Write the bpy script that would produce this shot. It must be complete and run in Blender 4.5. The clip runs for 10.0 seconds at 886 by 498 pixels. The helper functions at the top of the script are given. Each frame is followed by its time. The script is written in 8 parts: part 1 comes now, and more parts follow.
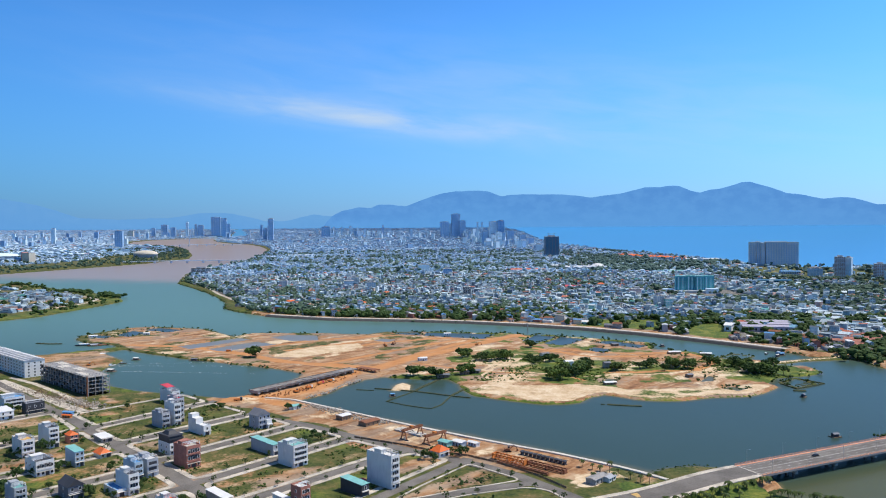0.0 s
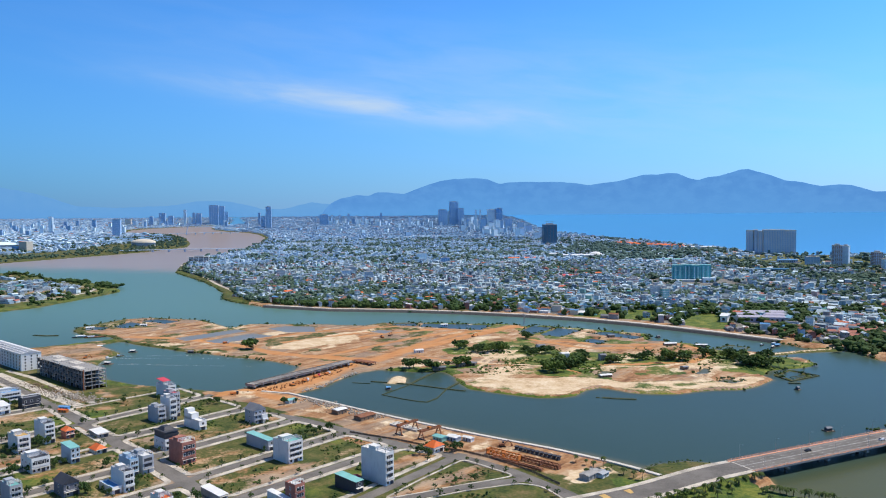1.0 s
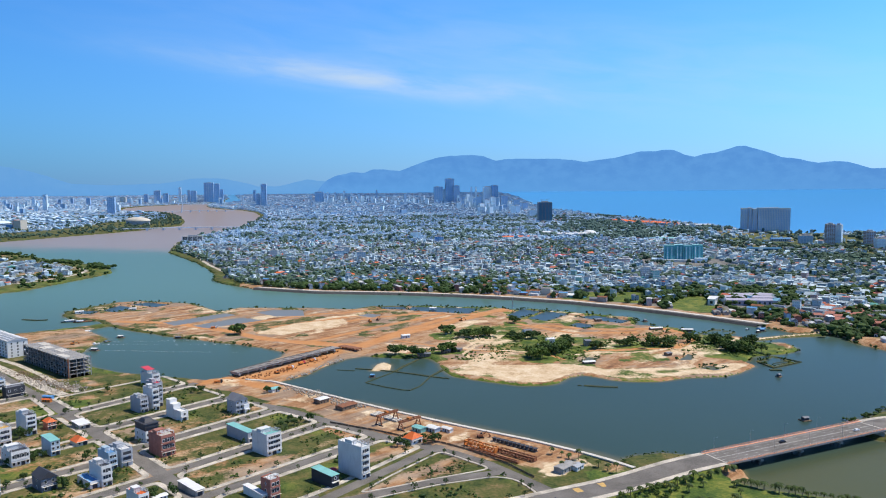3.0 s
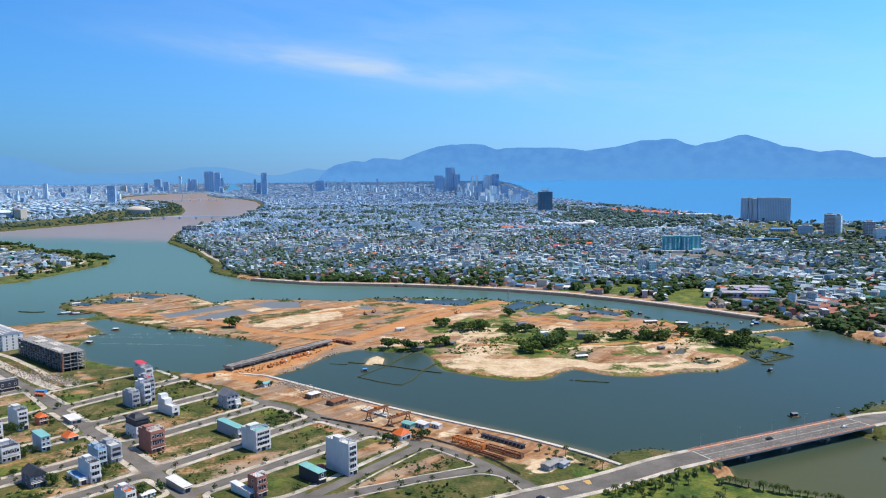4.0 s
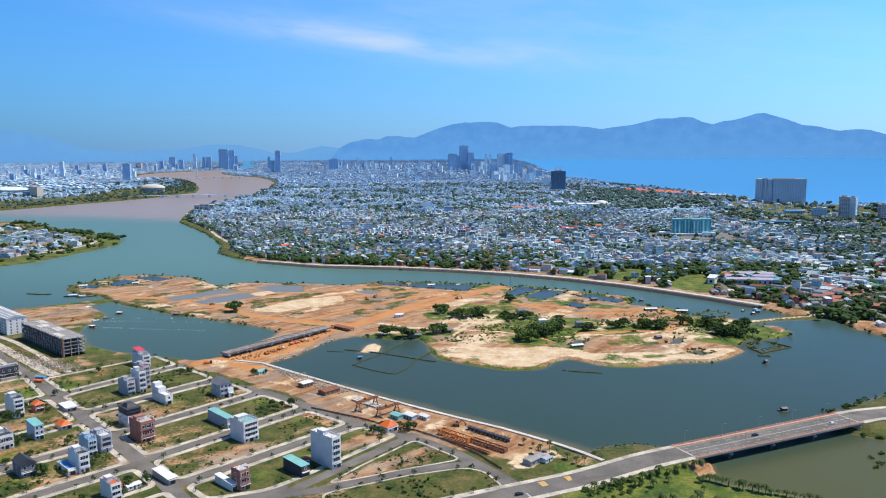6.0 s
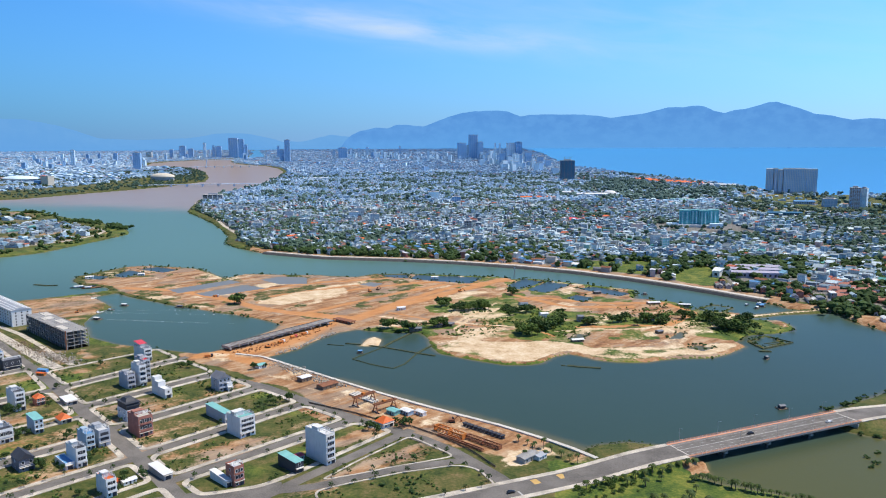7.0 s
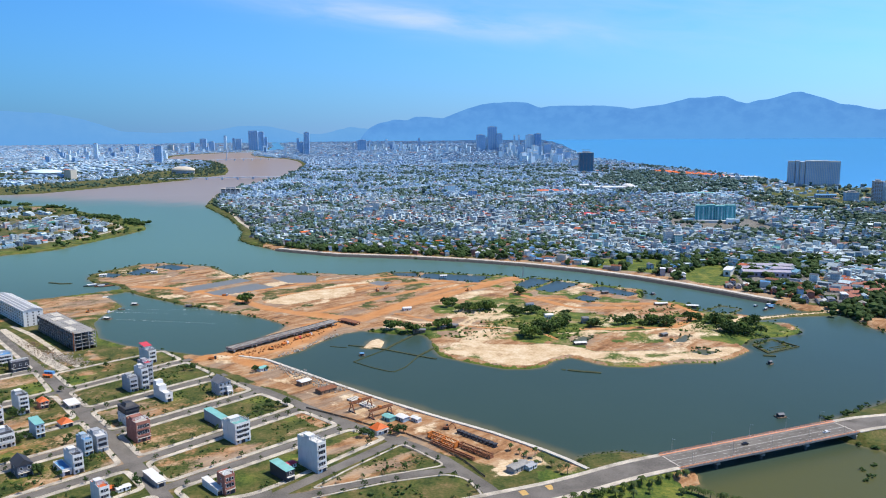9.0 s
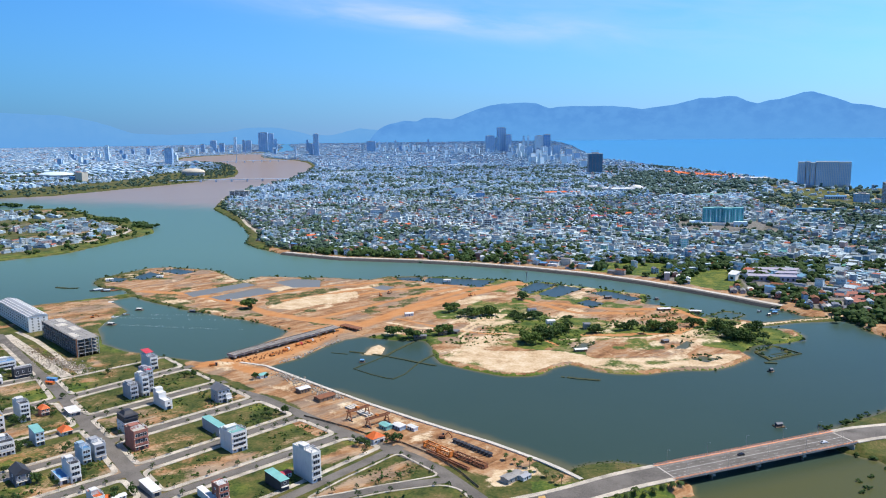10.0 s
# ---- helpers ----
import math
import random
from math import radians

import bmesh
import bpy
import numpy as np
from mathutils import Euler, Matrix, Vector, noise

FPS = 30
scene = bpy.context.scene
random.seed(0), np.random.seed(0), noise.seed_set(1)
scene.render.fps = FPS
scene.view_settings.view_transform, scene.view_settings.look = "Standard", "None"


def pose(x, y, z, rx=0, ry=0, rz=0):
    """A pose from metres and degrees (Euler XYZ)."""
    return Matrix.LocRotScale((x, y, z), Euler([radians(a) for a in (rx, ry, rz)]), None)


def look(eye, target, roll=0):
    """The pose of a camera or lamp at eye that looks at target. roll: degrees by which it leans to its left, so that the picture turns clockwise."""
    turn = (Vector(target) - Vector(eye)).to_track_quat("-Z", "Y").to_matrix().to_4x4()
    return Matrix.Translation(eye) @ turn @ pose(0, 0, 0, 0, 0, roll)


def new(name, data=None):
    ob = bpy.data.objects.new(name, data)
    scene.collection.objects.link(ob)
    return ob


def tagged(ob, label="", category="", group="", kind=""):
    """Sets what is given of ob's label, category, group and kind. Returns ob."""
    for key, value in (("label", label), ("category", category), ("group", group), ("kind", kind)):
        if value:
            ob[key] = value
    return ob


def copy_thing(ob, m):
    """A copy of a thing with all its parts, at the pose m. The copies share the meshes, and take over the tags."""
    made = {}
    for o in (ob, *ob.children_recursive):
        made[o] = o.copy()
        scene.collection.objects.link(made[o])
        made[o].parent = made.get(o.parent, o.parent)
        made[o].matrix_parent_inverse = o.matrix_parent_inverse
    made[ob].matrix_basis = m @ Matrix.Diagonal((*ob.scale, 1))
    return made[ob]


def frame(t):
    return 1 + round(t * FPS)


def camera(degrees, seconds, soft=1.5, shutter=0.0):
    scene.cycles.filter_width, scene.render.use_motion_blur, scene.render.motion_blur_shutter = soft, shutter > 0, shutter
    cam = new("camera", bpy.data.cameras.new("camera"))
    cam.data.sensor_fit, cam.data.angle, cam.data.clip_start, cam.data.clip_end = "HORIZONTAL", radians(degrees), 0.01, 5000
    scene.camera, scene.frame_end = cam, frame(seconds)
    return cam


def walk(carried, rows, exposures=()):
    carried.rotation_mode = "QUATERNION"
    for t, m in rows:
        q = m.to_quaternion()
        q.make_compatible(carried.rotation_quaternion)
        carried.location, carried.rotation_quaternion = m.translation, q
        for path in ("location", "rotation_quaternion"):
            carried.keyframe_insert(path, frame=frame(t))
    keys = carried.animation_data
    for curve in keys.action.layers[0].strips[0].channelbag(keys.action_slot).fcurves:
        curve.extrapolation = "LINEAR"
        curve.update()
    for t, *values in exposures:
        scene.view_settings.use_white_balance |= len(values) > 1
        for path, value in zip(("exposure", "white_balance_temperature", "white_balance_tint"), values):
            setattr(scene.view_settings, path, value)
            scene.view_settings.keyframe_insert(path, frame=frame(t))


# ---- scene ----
# camera: a drone that climbs and slides to its right while it tilts down
cam = camera(60.64, 10.0, soft=1.05)
ROWS = [  # seconds, x, y, z, yaw, pitch, roll
    (0, 0.00, 0.00, 142.72, -0.000, -1.507, -0.389),
    (0.5, 0.99, 0.02, 145.72, -0.026, -2.011, -0.400),
    (1, 2.69, 0.42, 148.48, -0.099, -2.502, -0.465),
    (1.5, 5.01, 0.67, 151.16, -0.165, -2.994, -0.466),
    (2, 7.82, 0.65, 154.07, -0.233, -3.465, -0.512),
    (2.5, 11.36, 1.07, 156.68, -0.251, -3.909, -0.532),
    (4, 23.52, 1.37, 164.75, -0.086, -5.255, -0.503),
    (4.5, 28.02, 1.63, 167.40, 0.175, -5.684, -0.457),
    (5, 32.72, 1.71, 170.00, 0.493, -6.131, -0.433),
    (5.5, 37.26, 2.01, 172.74, 0.810, -6.569, -0.384),
    (7, 50.98, 3.57, 180.65, 1.971, -7.890, -0.297),
    (7.5, 55.60, 3.96, 183.40, 2.400, -8.335, -0.312),
    (8, 60.10, 4.17, 186.46, 2.818, -8.661, -0.339),
    (8.5, 64.39, 5.05, 189.14, 3.226, -8.652, -0.413),
    (9, 68.88, 5.70, 191.79, 3.651, -8.617, -0.519),
    (9.5, 73.63, 6.18, 194.66, 4.070, -8.606, -0.625),
    (10, 78.60, 6.50, 197.72, 4.483, -8.605, -0.698),
]


def aim(x, y, z, yaw, pitch, roll):
    a, b = radians(yaw), radians(pitch)
    ahead = Vector((-math.sin(a) * math.cos(b), math.cos(a) * math.cos(b), math.sin(b)))
    eye = Vector((x, y, z))
    return look(eye, eye + ahead * 50, roll)


walk(cam, [(row[0], aim(*row[1:])) for row in ROWS], [(0.0, -0.12), (5.0, -0.05), (10.0, 0.0)])

# ---- world, sun ----
SUN_AZ, SUN_EL = 84.0, 61.0
world = bpy.data.worlds.new("sky")
scene.world = world
world.use_nodes = True
wt = world.node_tree
wt.nodes.clear()


def wn(kind):
    return wt.nodes.new(kind)


def wmath(op, a, b=None, c=None, clamp=False):
    n = wn("ShaderNodeMath")
    n.operation, n.use_clamp = op, clamp
    for i, v in enumerate((a, b, c)):
        if v is None:
            continue
        if isinstance(v, (int, float)):
            n.inputs[i].default_value = v
        else:
            wt.links.new(v, n.inputs[i])
    return n.outputs[0]


sky = wn("ShaderNodeTexSky")
sky.sky_type, sky.sun_disc = "NISHITA", False
sky.sun_elevation, sky.sun_rotation = radians(SUN_EL), radians(SUN_AZ)
sky.altitude, sky.air_density, sky.dust_density, sky.ozone_density = 100, 1.0, 0.6, 2.0
hs = wn("ShaderNodeMixRGB")
hs.blend_type = "MULTIPLY"
hs.inputs[0].default_value = 1.0
wt.links.new(sky.outputs[0], hs.inputs[1])
tc = wn("ShaderNodeTexCoord")
sep = wn("ShaderNodeSeparateXYZ")
wt.links.new(tc.outputs["Generated"], sep.inputs[0])
az = wmath("ARCTAN2", sep.outputs[0], sep.outputs[1])
el = wmath("ARCSINE", sep.outputs[2])
# the sky's blue is deepest low down, away from the sun
tint = wn("ShaderNodeMixRGB")
wt.links.new(wmath("MULTIPLY", wmath("MAXIMUM", wmath("SUBTRACT", el, 0.25), 0.0), 2.0, clamp=True), tint.inputs[0])
tint.inputs[1].default_value = (0.42, 1.30, 2.3, 1)
tint.inputs[2].default_value = (0.46, 0.56, 0.68, 1)
wt.links.new(tint.outputs[0], hs.inputs[2])
# pale haze that thins out with height
up = wmath("MAXIMUM", el, 0.0)
haze = wmath("POWER", 2.718, wmath("MULTIPLY", up, -7.5))
hz = wn("ShaderNodeMixRGB")
wt.links.new(wmath("MULTIPLY", haze, 0.9), hz.inputs[0])
wt.links.new(hs.outputs[0], hz.inputs[1])
hazes = wn("ShaderNodeMixRGB")
wt.links.new(wmath("MULTIPLY_ADD", wmath("MAXIMUM", wmath("MINIMUM", az, 0.6), -0.6), 0.83, 0.5), hazes.inputs[0])
hazes.inputs[1].default_value = (1.9, 4.4, 8.4, 1)
hazes.inputs[2].default_value = (3.9, 5.6, 8.6, 1)
wt.links.new(hazes.outputs[0], hz.inputs[2])
# brighter towards the sun's side, duller away from it
side = wmath("MAXIMUM", wmath("MINIMUM", az, 0.6), -0.6)
lean = wmath("ADD", 1.0, wmath("MULTIPLY", side, wmath("ADD", 0.26, wmath("MULTIPLY", haze, 0.24))))
sides = wn("ShaderNodeVectorMath")
sides.operation = "SCALE"
wt.links.new(hz.outputs[0], sides.inputs[0])
wt.links.new(lean, sides.inputs["Scale"])
# thin streaks of high cloud
comb = wn("ShaderNodeCombineXYZ")
slope = wmath("ADD", el, wmath("MULTIPLY", az, 0.11))
wt.links.new(wmath("MULTIPLY", az, 5.0), comb.inputs[0])
wt.links.new(wmath("MULTIPLY", slope, 26.0), comb.inputs[1])
cl = wn("ShaderNodeTexNoise")
cl.inputs["Scale"].default_value, cl.inputs["Detail"].default_value, cl.inputs["Roughness"].default_value = 1.5, 5.0, 0.55
cl.inputs["Distortion"].default_value = 0.5
wt.links.new(comb.outputs[0], cl.inputs["Vector"])
streak = wmath("MULTIPLY", wmath("SUBTRACT", cl.outputs[0], 0.18), 1.65, clamp=True)


def band(centre, half):
    off = wmath("DIVIDE", wmath("SUBTRACT", slope, centre), half)
    return wmath("POWER", 2.718, wmath("MULTIPLY", wmath("MULTIPLY", off, off), -1.0))


def span(centre, half):
    off = wmath("DIVIDE", wmath("SUBTRACT", az, centre), half)
    return wmath("POWER", 2.718, wmath("MULTIPLY", wmath("MULTIPLY", off, off), -1.0))


main_streak = wmath("MULTIPLY", band(0.134, 0.015), span(-0.09, 0.21))
veil = wmath("MULTIPLY", band(0.18, 0.06), span(0.15, 0.45))
cloud = wmath("MULTIPLY", streak, wmath("ADD", wmath("MULTIPLY", main_streak, 0.95), wmath("MULTIPLY", veil, 0.30)), clamp=True)
cm = wn("ShaderNodeMixRGB")
wt.links.new(cloud, cm.inputs[0])
wt.links.new(sides.outputs[0], cm.inputs[1])
cm.inputs[2].default_value = (6.5, 7.8, 9.2, 1)
bg = wn("ShaderNodeBackground")
bg.inputs["Strength"].default_value = 0.10
wt.links.new(cm.outputs[0], bg.inputs["Color"])
out = wn("ShaderNodeOutputWorld")
wt.links.new(bg.outputs[0], out.inputs["Surface"])

sun_data = bpy.data.lights.new("sun", "SUN")
sun_data.energy, sun_data.angle, sun_data.color = 4.7, radians(0.5), (1.0, 0.93, 0.82)
sun = new("sun", sun_data)
toward = Vector((math.sin(radians(SUN_AZ)) * math.cos(radians(SUN_EL)), math.cos(radians(SUN_AZ)) * math.cos(radians(SUN_EL)), math.sin(radians(SUN_EL))))
sun.matrix_world = look(toward * 500, (0, 0, 0))

# ---- materials ----
class Nodes:
    """A small builder for node materials."""

    def __init__(self, name):
        self.mat = bpy.data.materials.new(name)
        self.mat.use_nodes = True
        self.t = self.mat.node_tree
        self.bsdf = self.t.nodes["Principled BSDF"]
        self.bsdf.inputs["Specular IOR Level"].default_value = 0.3

    def node(self, kind):
        return self.t.nodes.new(kind)

    def put(self, value, socket):
        if isinstance(value, (int, float)):
            socket.default_value = value
        elif isinstance(value, tuple):
            socket.default_value = value if len(value) == 4 or socket.type == "VECTOR" else (*value, 1)
        else:
            self.t.links.new(value, socket)

    def calc(self, op, a, b=0.0, clamp=False):
        n = self.node("ShaderNodeMath")
        n.operation, n.use_clamp = op, clamp
        self.put(a, n.inputs[0])
        self.put(b, n.inputs[1])
        return n.outputs[0]

    def place(self, kind="Position", scale=(1, 1, 1), turn=0.0):
        """World or own coordinates in metres, turned about z and scaled."""
        src = self.node("ShaderNodeNewGeometry").outputs["Position"] if kind == "Position" else self.node("ShaderNodeTexCoord").outputs[kind]
        m = self.node("ShaderNodeMapping")
        m.vector_type = "TEXTURE"
        m.inputs["Rotation"].default_value = (0, 0, radians(turn))
        m.inputs["Scale"].default_value = scale
        self.t.links.new(src, m.inputs[0])
        return m.outputs[0]

    def noise(self, where, scale, detail=4.0, rough=0.55, twist=0.0):
        n = self.node("ShaderNodeTexNoise")
        self.t.links.new(where, n.inputs["Vector"])
        n.inputs["Scale"].default_value, n.inputs["Detail"].default_value = scale, detail
        n.inputs["Roughness"].default_value, n.inputs["Distortion"].default_value = rough, twist
        return n.outputs[0]

    def range(self, value, a, b, c=0.0, d=1.0, smooth=True):
        n = self.node("ShaderNodeMapRange")
        n.interpolation_type = "SMOOTHSTEP" if smooth else "LINEAR"
        self.put(value, n.inputs["Value"])
        for key, v in (("From Min", a), ("From Max", b), ("To Min", c), ("To Max", d)):
            n.inputs[key].default_value = v
        return n.outputs[0]

    def mix(self, fac, a, b, blend="MIX"):
        n = self.node("ShaderNodeMixRGB")
        n.blend_type = blend
        self.put(fac, n.inputs[0])
        self.put(a, n.inputs[1])
        self.put(b, n.inputs[2])
        return n.outputs[0]

    def ramp(self, value, stops, hard=False):
        n = self.node("ShaderNodeValToRGB")
        n.color_ramp.interpolation = "CONSTANT" if hard else "LINEAR"
        while len(n.color_ramp.elements) < len(stops):
            n.color_ramp.elements.new(0.5)
        for e, (at, c) in zip(n.color_ramp.elements, stops):
            e.position, e.color = at, (*c, 1)
        self.put(value, n.inputs[0])
        return n.outputs[0]

    def attr(self, name):
        n = self.node("ShaderNodeAttribute")
        n.attribute_name = name
        return n.outputs["Fac"]

    def island(self):
        return self.node("ShaderNodeNewGeometry").outputs["Random Per Island"]

    def each(self):
        return self.node("ShaderNodeObjectInfo").outputs["Random"]

    def bump(self, height, strength, distance):
        n = self.node("ShaderNodeBump")
        n.inputs["Strength"].default_value, n.inputs["Distance"].default_value = strength, distance
        self.t.links.new(height, n.inputs["Height"])
        self.t.links.new(n.outputs[0], self.bsdf.inputs["Normal"])

    def done(self, colour, rough=0.8, metal=0.0):
        self.put(colour, self.bsdf.inputs["Base Color"])
        self.put(rough, self.bsdf.inputs["Roughness"])
        self.put(metal, self.bsdf.inputs["Metallic"])
        return self.mat


def shade(c, k):
    return tuple(min(1.0, v * k) for v in c)


def plain(name, c, rough=0.75, spread=0.25, scale=0.6, metal=0.0, bump=0.0, stain=0.0):
    """A painted, cast or rolled surface: grain, broad variation and weather stains."""
    n = Nodes(name)
    p = n.place()
    fine = n.noise(p, scale * 6, 5, 0.6)
    broad = n.noise(p, scale * 0.35, 3, 0.5)
    v = n.calc("ADD", n.calc("MULTIPLY", fine, 0.5), n.calc("MULTIPLY", broad, 0.5))
    col = n.mix(n.range(v, 0.3, 0.7), shade(c, 1 - spread), shade(c, 1 + spread * 0.6))
    if stain:
        streak = n.noise(n.place(scale=(1, 1, 7)), 0.9, 4, 0.6)
        col = n.mix(n.calc("MULTIPLY", n.range(streak, 0.5, 0.75), stain), col, shade(c, 0.35))
    if bump:
        n.bump(fine, 0.5, bump)
    return n.done(col, rough, metal)


MAT = {}


def mats():
    M = MAT
    M["asphalt"] = plain("asphalt", (0.180, 0.165, 0.150), 0.9, 0.42, 0.22, bump=0.01, stain=0.0)
    M["paving"] = plain("paving", (0.57, 0.51, 0.43), 0.85, 0.5, 0.35, bump=0.01)
    M["concrete"] = plain("concrete", (0.34, 0.33, 0.32), 0.85, 0.25, 0.5, bump=0.01, stain=0.4)
    M["pale_concrete"] = plain("pale_concrete", (0.62, 0.58, 0.52), 0.85, 0.2, 0.4, bump=0.01, stain=0.25)
    M["dark_concrete"] = plain("dark_concrete", (0.12, 0.115, 0.11), 0.85, 0.3, 0.5, stain=0.3)
    M["white_wall"] = plain("white_wall", (0.72, 0.72, 0.71), 0.7, 0.10, 0.4, stain=0.22)
    M["cream_wall"] = plain("cream_wall", (0.66, 0.60, 0.50), 0.7, 0.12, 0.4, stain=0.22)
    M["grey_wall"] = plain("grey_wall", (0.40, 0.42, 0.46), 0.7, 0.14, 0.4, stain=0.25)
    M["blue_wall"] = plain("blue_wall", (0.38, 0.50, 0.60), 0.7, 0.12, 0.4, stain=0.22)
    M["dark_wall"] = plain("dark_wall", (0.055, 0.058, 0.07), 0.6, 0.2, 0.4)
    M["slate_wall"] = plain("slate_wall", (0.17, 0.18, 0.22), 0.7, 0.15, 0.4, stain=0.2)
    M["brick_wall"] = plain("brick_wall", (0.40, 0.17, 0.13), 0.85, 0.25, 1.2, bump=0.02)
    M["glass"] = plain("dark_glass", (0.03, 0.04, 0.05), 0.12, 0.3, 0.8)
    M["teal_roof"] = plain("teal_roof", (0.22, 0.50, 0.48), 0.5, 0.15, 0.6)
    M["blue_roof"] = plain("blue_roof", (0.14, 0.34, 0.62), 0.5, 0.15, 0.6)
    M["grey_roof"] = plain("grey_roof", (0.20, 0.21, 0.24), 0.6, 0.2, 0.6)
    M["white_roof"] = plain("white_roof", (0.76, 0.76, 0.75), 0.5, 0.12, 0.5)
    M["orange_roof"] = plain("orange_roof", (0.72, 0.16, 0.04), 0.6, 0.2, 0.8)
    M["red_roof"] = plain("red_roof", (0.62, 0.07, 0.10), 0.6, 0.2, 0.8)
    M["rust"] = plain("rusty_steel", (0.30, 0.13, 0.07), 0.75, 0.35, 1.2, 0.2)
    M["orange_steel"] = plain("orange_steel", (0.62, 0.21, 0.05), 0.6, 0.25, 1.0)
    M["steel"] = plain("steel", (0.45, 0.46, 0.48), 0.4, 0.15, 1.0, 0.6)
    M["rail_orange"] = plain("orange_rail", (0.72, 0.34, 0.20), 0.65, 0.15, 0.6)
    M["line_paint"] = plain("line_paint", (0.50, 0.49, 0.47), 0.7, 0.2, 1.5)
    M["yellow_paint"] = plain("yellow_paint", (0.62, 0.40, 0.14), 0.7, 0.25, 1.5)
    M["bark"] = plain("bark", (0.16, 0.12, 0.09), 0.9, 0.35, 2.0, bump=0.02)
    M["car_dark"] = plain("dark_car_paint", (0.03, 0.03, 0.035), 0.25, 0.2)
    M["car_white"] = plain("white_car_paint", (0.75, 0.75, 0.76), 0.25, 0.1)
    M["rubber"] = plain("rubber", (0.02, 0.02, 0.02), 0.9, 0.2)
    M["wood"] = plain("weathered_wood", (0.22, 0.16, 0.11), 0.85, 0.3, 1.5)
    M["rock"] = plain("dumped_rock", (0.38, 0.34, 0.29), 0.9, 0.3, 1.0, bump=0.05)

    def leaf(name, a, b, c):
        n = Nodes(name)
        v = n.noise(n.place(), 0.9, 4, 0.65)
        col = n.mix(n.range(v, 0.32, 0.68), a, b)
        col = n.mix(n.range(n.noise(n.place(), 0.12, 2), 0.4, 0.7), col, c)
        n.bsdf.inputs["Specular IOR Level"].default_value = 0.15
        col = n.mix(0.5, col, n.mix(n.island(), shade(c, 0.55), shade(b, 1.3)))
        return n.done(col, 0.75)

    M["leaf"] = leaf("leaves", (0.013, 0.034, 0.011), (0.060, 0.100, 0.027), (0.036, 0.070, 0.021))
    M["leaf_light"] = leaf("light_leaves", (0.03, 0.06, 0.012), (0.11, 0.16, 0.035), (0.07, 0.12, 0.025))
    M["leaf_palm"] = leaf("palm_fronds", (0.02, 0.04, 0.012), (0.08, 0.11, 0.03), (0.05, 0.08, 0.025))

    # distant trees: haze put into the leaf greens, stronger in the second
    M["leaf_haze_mid"] = leaf("half_hazed_leaves", (0.036, 0.068, 0.052), (0.095, 0.148, 0.096), (0.066, 0.112, 0.078))
    M["leaf_haze_far"] = leaf("hazed_leaves", (0.045, 0.090, 0.080), (0.12, 0.185, 0.155), (0.085, 0.145, 0.12))

    # soil, sand, grass and paving by zone
    n = Nodes("land")
    p = n.place()
    big, mid, fine = n.noise(p, 0.012, 4, 0.6), n.noise(p, 0.07, 5, 0.62), n.noise(p, 0.5, 5, 0.65)
    tracks = n.noise(n.place(scale=(5.5, 1.8, 1), turn=47), 0.16, 6, 0.62, 0.8)
    mott = n.calc("ADD", n.calc("MULTIPLY", mid, 0.6), n.calc("MULTIPLY", fine, 0.4))
    grass = n.ramp(mott, [(0.38, (0.028, 0.046, 0.010)), (0.46, (0.066, 0.086, 0.018)), (0.54, (0.115, 0.108, 0.032)), (0.63, (0.20, 0.148, 0.066))])
    lush = n.ramp(mott, [(0.36, (0.026, 0.060, 0.010)), (0.46, (0.070, 0.115, 0.018)), (0.54, (0.140, 0.170, 0.028)), (0.63, (0.25, 0.235, 0.05))])
    grass = n.mix(n.range(n.calc("ADD", n.attr("lush"), n.calc("SUBTRACT", big, 0.5)), 0.3, 0.7), grass, lush)
    soil = n.ramp(n.calc("ADD", n.calc("MULTIPLY", tracks, 0.55), n.calc("MULTIPLY", mott, 0.45)), [(0.38, (0.13, 0.060, 0.028)), (0.44, (0.27, 0.130, 0.056)), (0.50, (0.39, 0.210, 0.100)), (0.56, (0.47, 0.31, 0.185)), (0.64, (0.53, 0.41, 0.285))])
    soil = n.mix(n.calc("MULTIPLY", n.range(n.noise(n.place(scale=(2.2, 1, 1), turn=47), 0.026, 5, 0.65), 0.50, 0.58), 0.72), soil, n.mix(mott, (0.16, 0.115, 0.08), (0.40, 0.32, 0.25)))
    ruts = n.noise(n.place(scale=(16, 1.3, 1), turn=47), 0.30, 4, 0.6, 1.2)
    soil = n.mix(n.range(ruts, 0.52, 0.68, 0.0, 0.34), soil, (0.54, 0.38, 0.235))
    soil = n.mix(n.range(ruts, 0.46, 0.32, 0.0, 0.42), soil, (0.22, 0.12, 0.06))
    soil = n.mix(n.calc("MULTIPLY", n.attr("track"), 0.8), soil, n.mix(mott, (0.46, 0.17, 0.05), (0.66, 0.33, 0.12)))
    sand = n.ramp(mott, [(0.34, (0.36, 0.24, 0.13)), (0.44, (0.56, 0.40, 0.24)), (0.54, (0.68, 0.53, 0.35)), (0.64, (0.76, 0.65, 0.49))])
    town = n.ramp(fine, [(0.3, (0.09, 0.09, 0.08)), (0.5, (0.18, 0.175, 0.165)), (0.7, (0.36, 0.32, 0.27))])
    col = n.mix(n.range(n.calc("ADD", n.attr("soil"), n.calc("MULTIPLY", n.calc("SUBTRACT", mott, 0.5), 1.6)), 0.35, 0.65), grass, soil)
    col = n.mix(n.range(n.calc("ADD", n.attr("sand"), n.calc("MULTIPLY", n.calc("SUBTRACT", mott, 0.5), 1.2)), 0.38, 0.62), col, sand)
    col = n.mix(n.range(n.calc("ADD", n.attr("town"), n.calc("MULTIPLY", n.calc("SUBTRACT", big, 0.5), 0.6)), 0.4, 0.6), col, town)
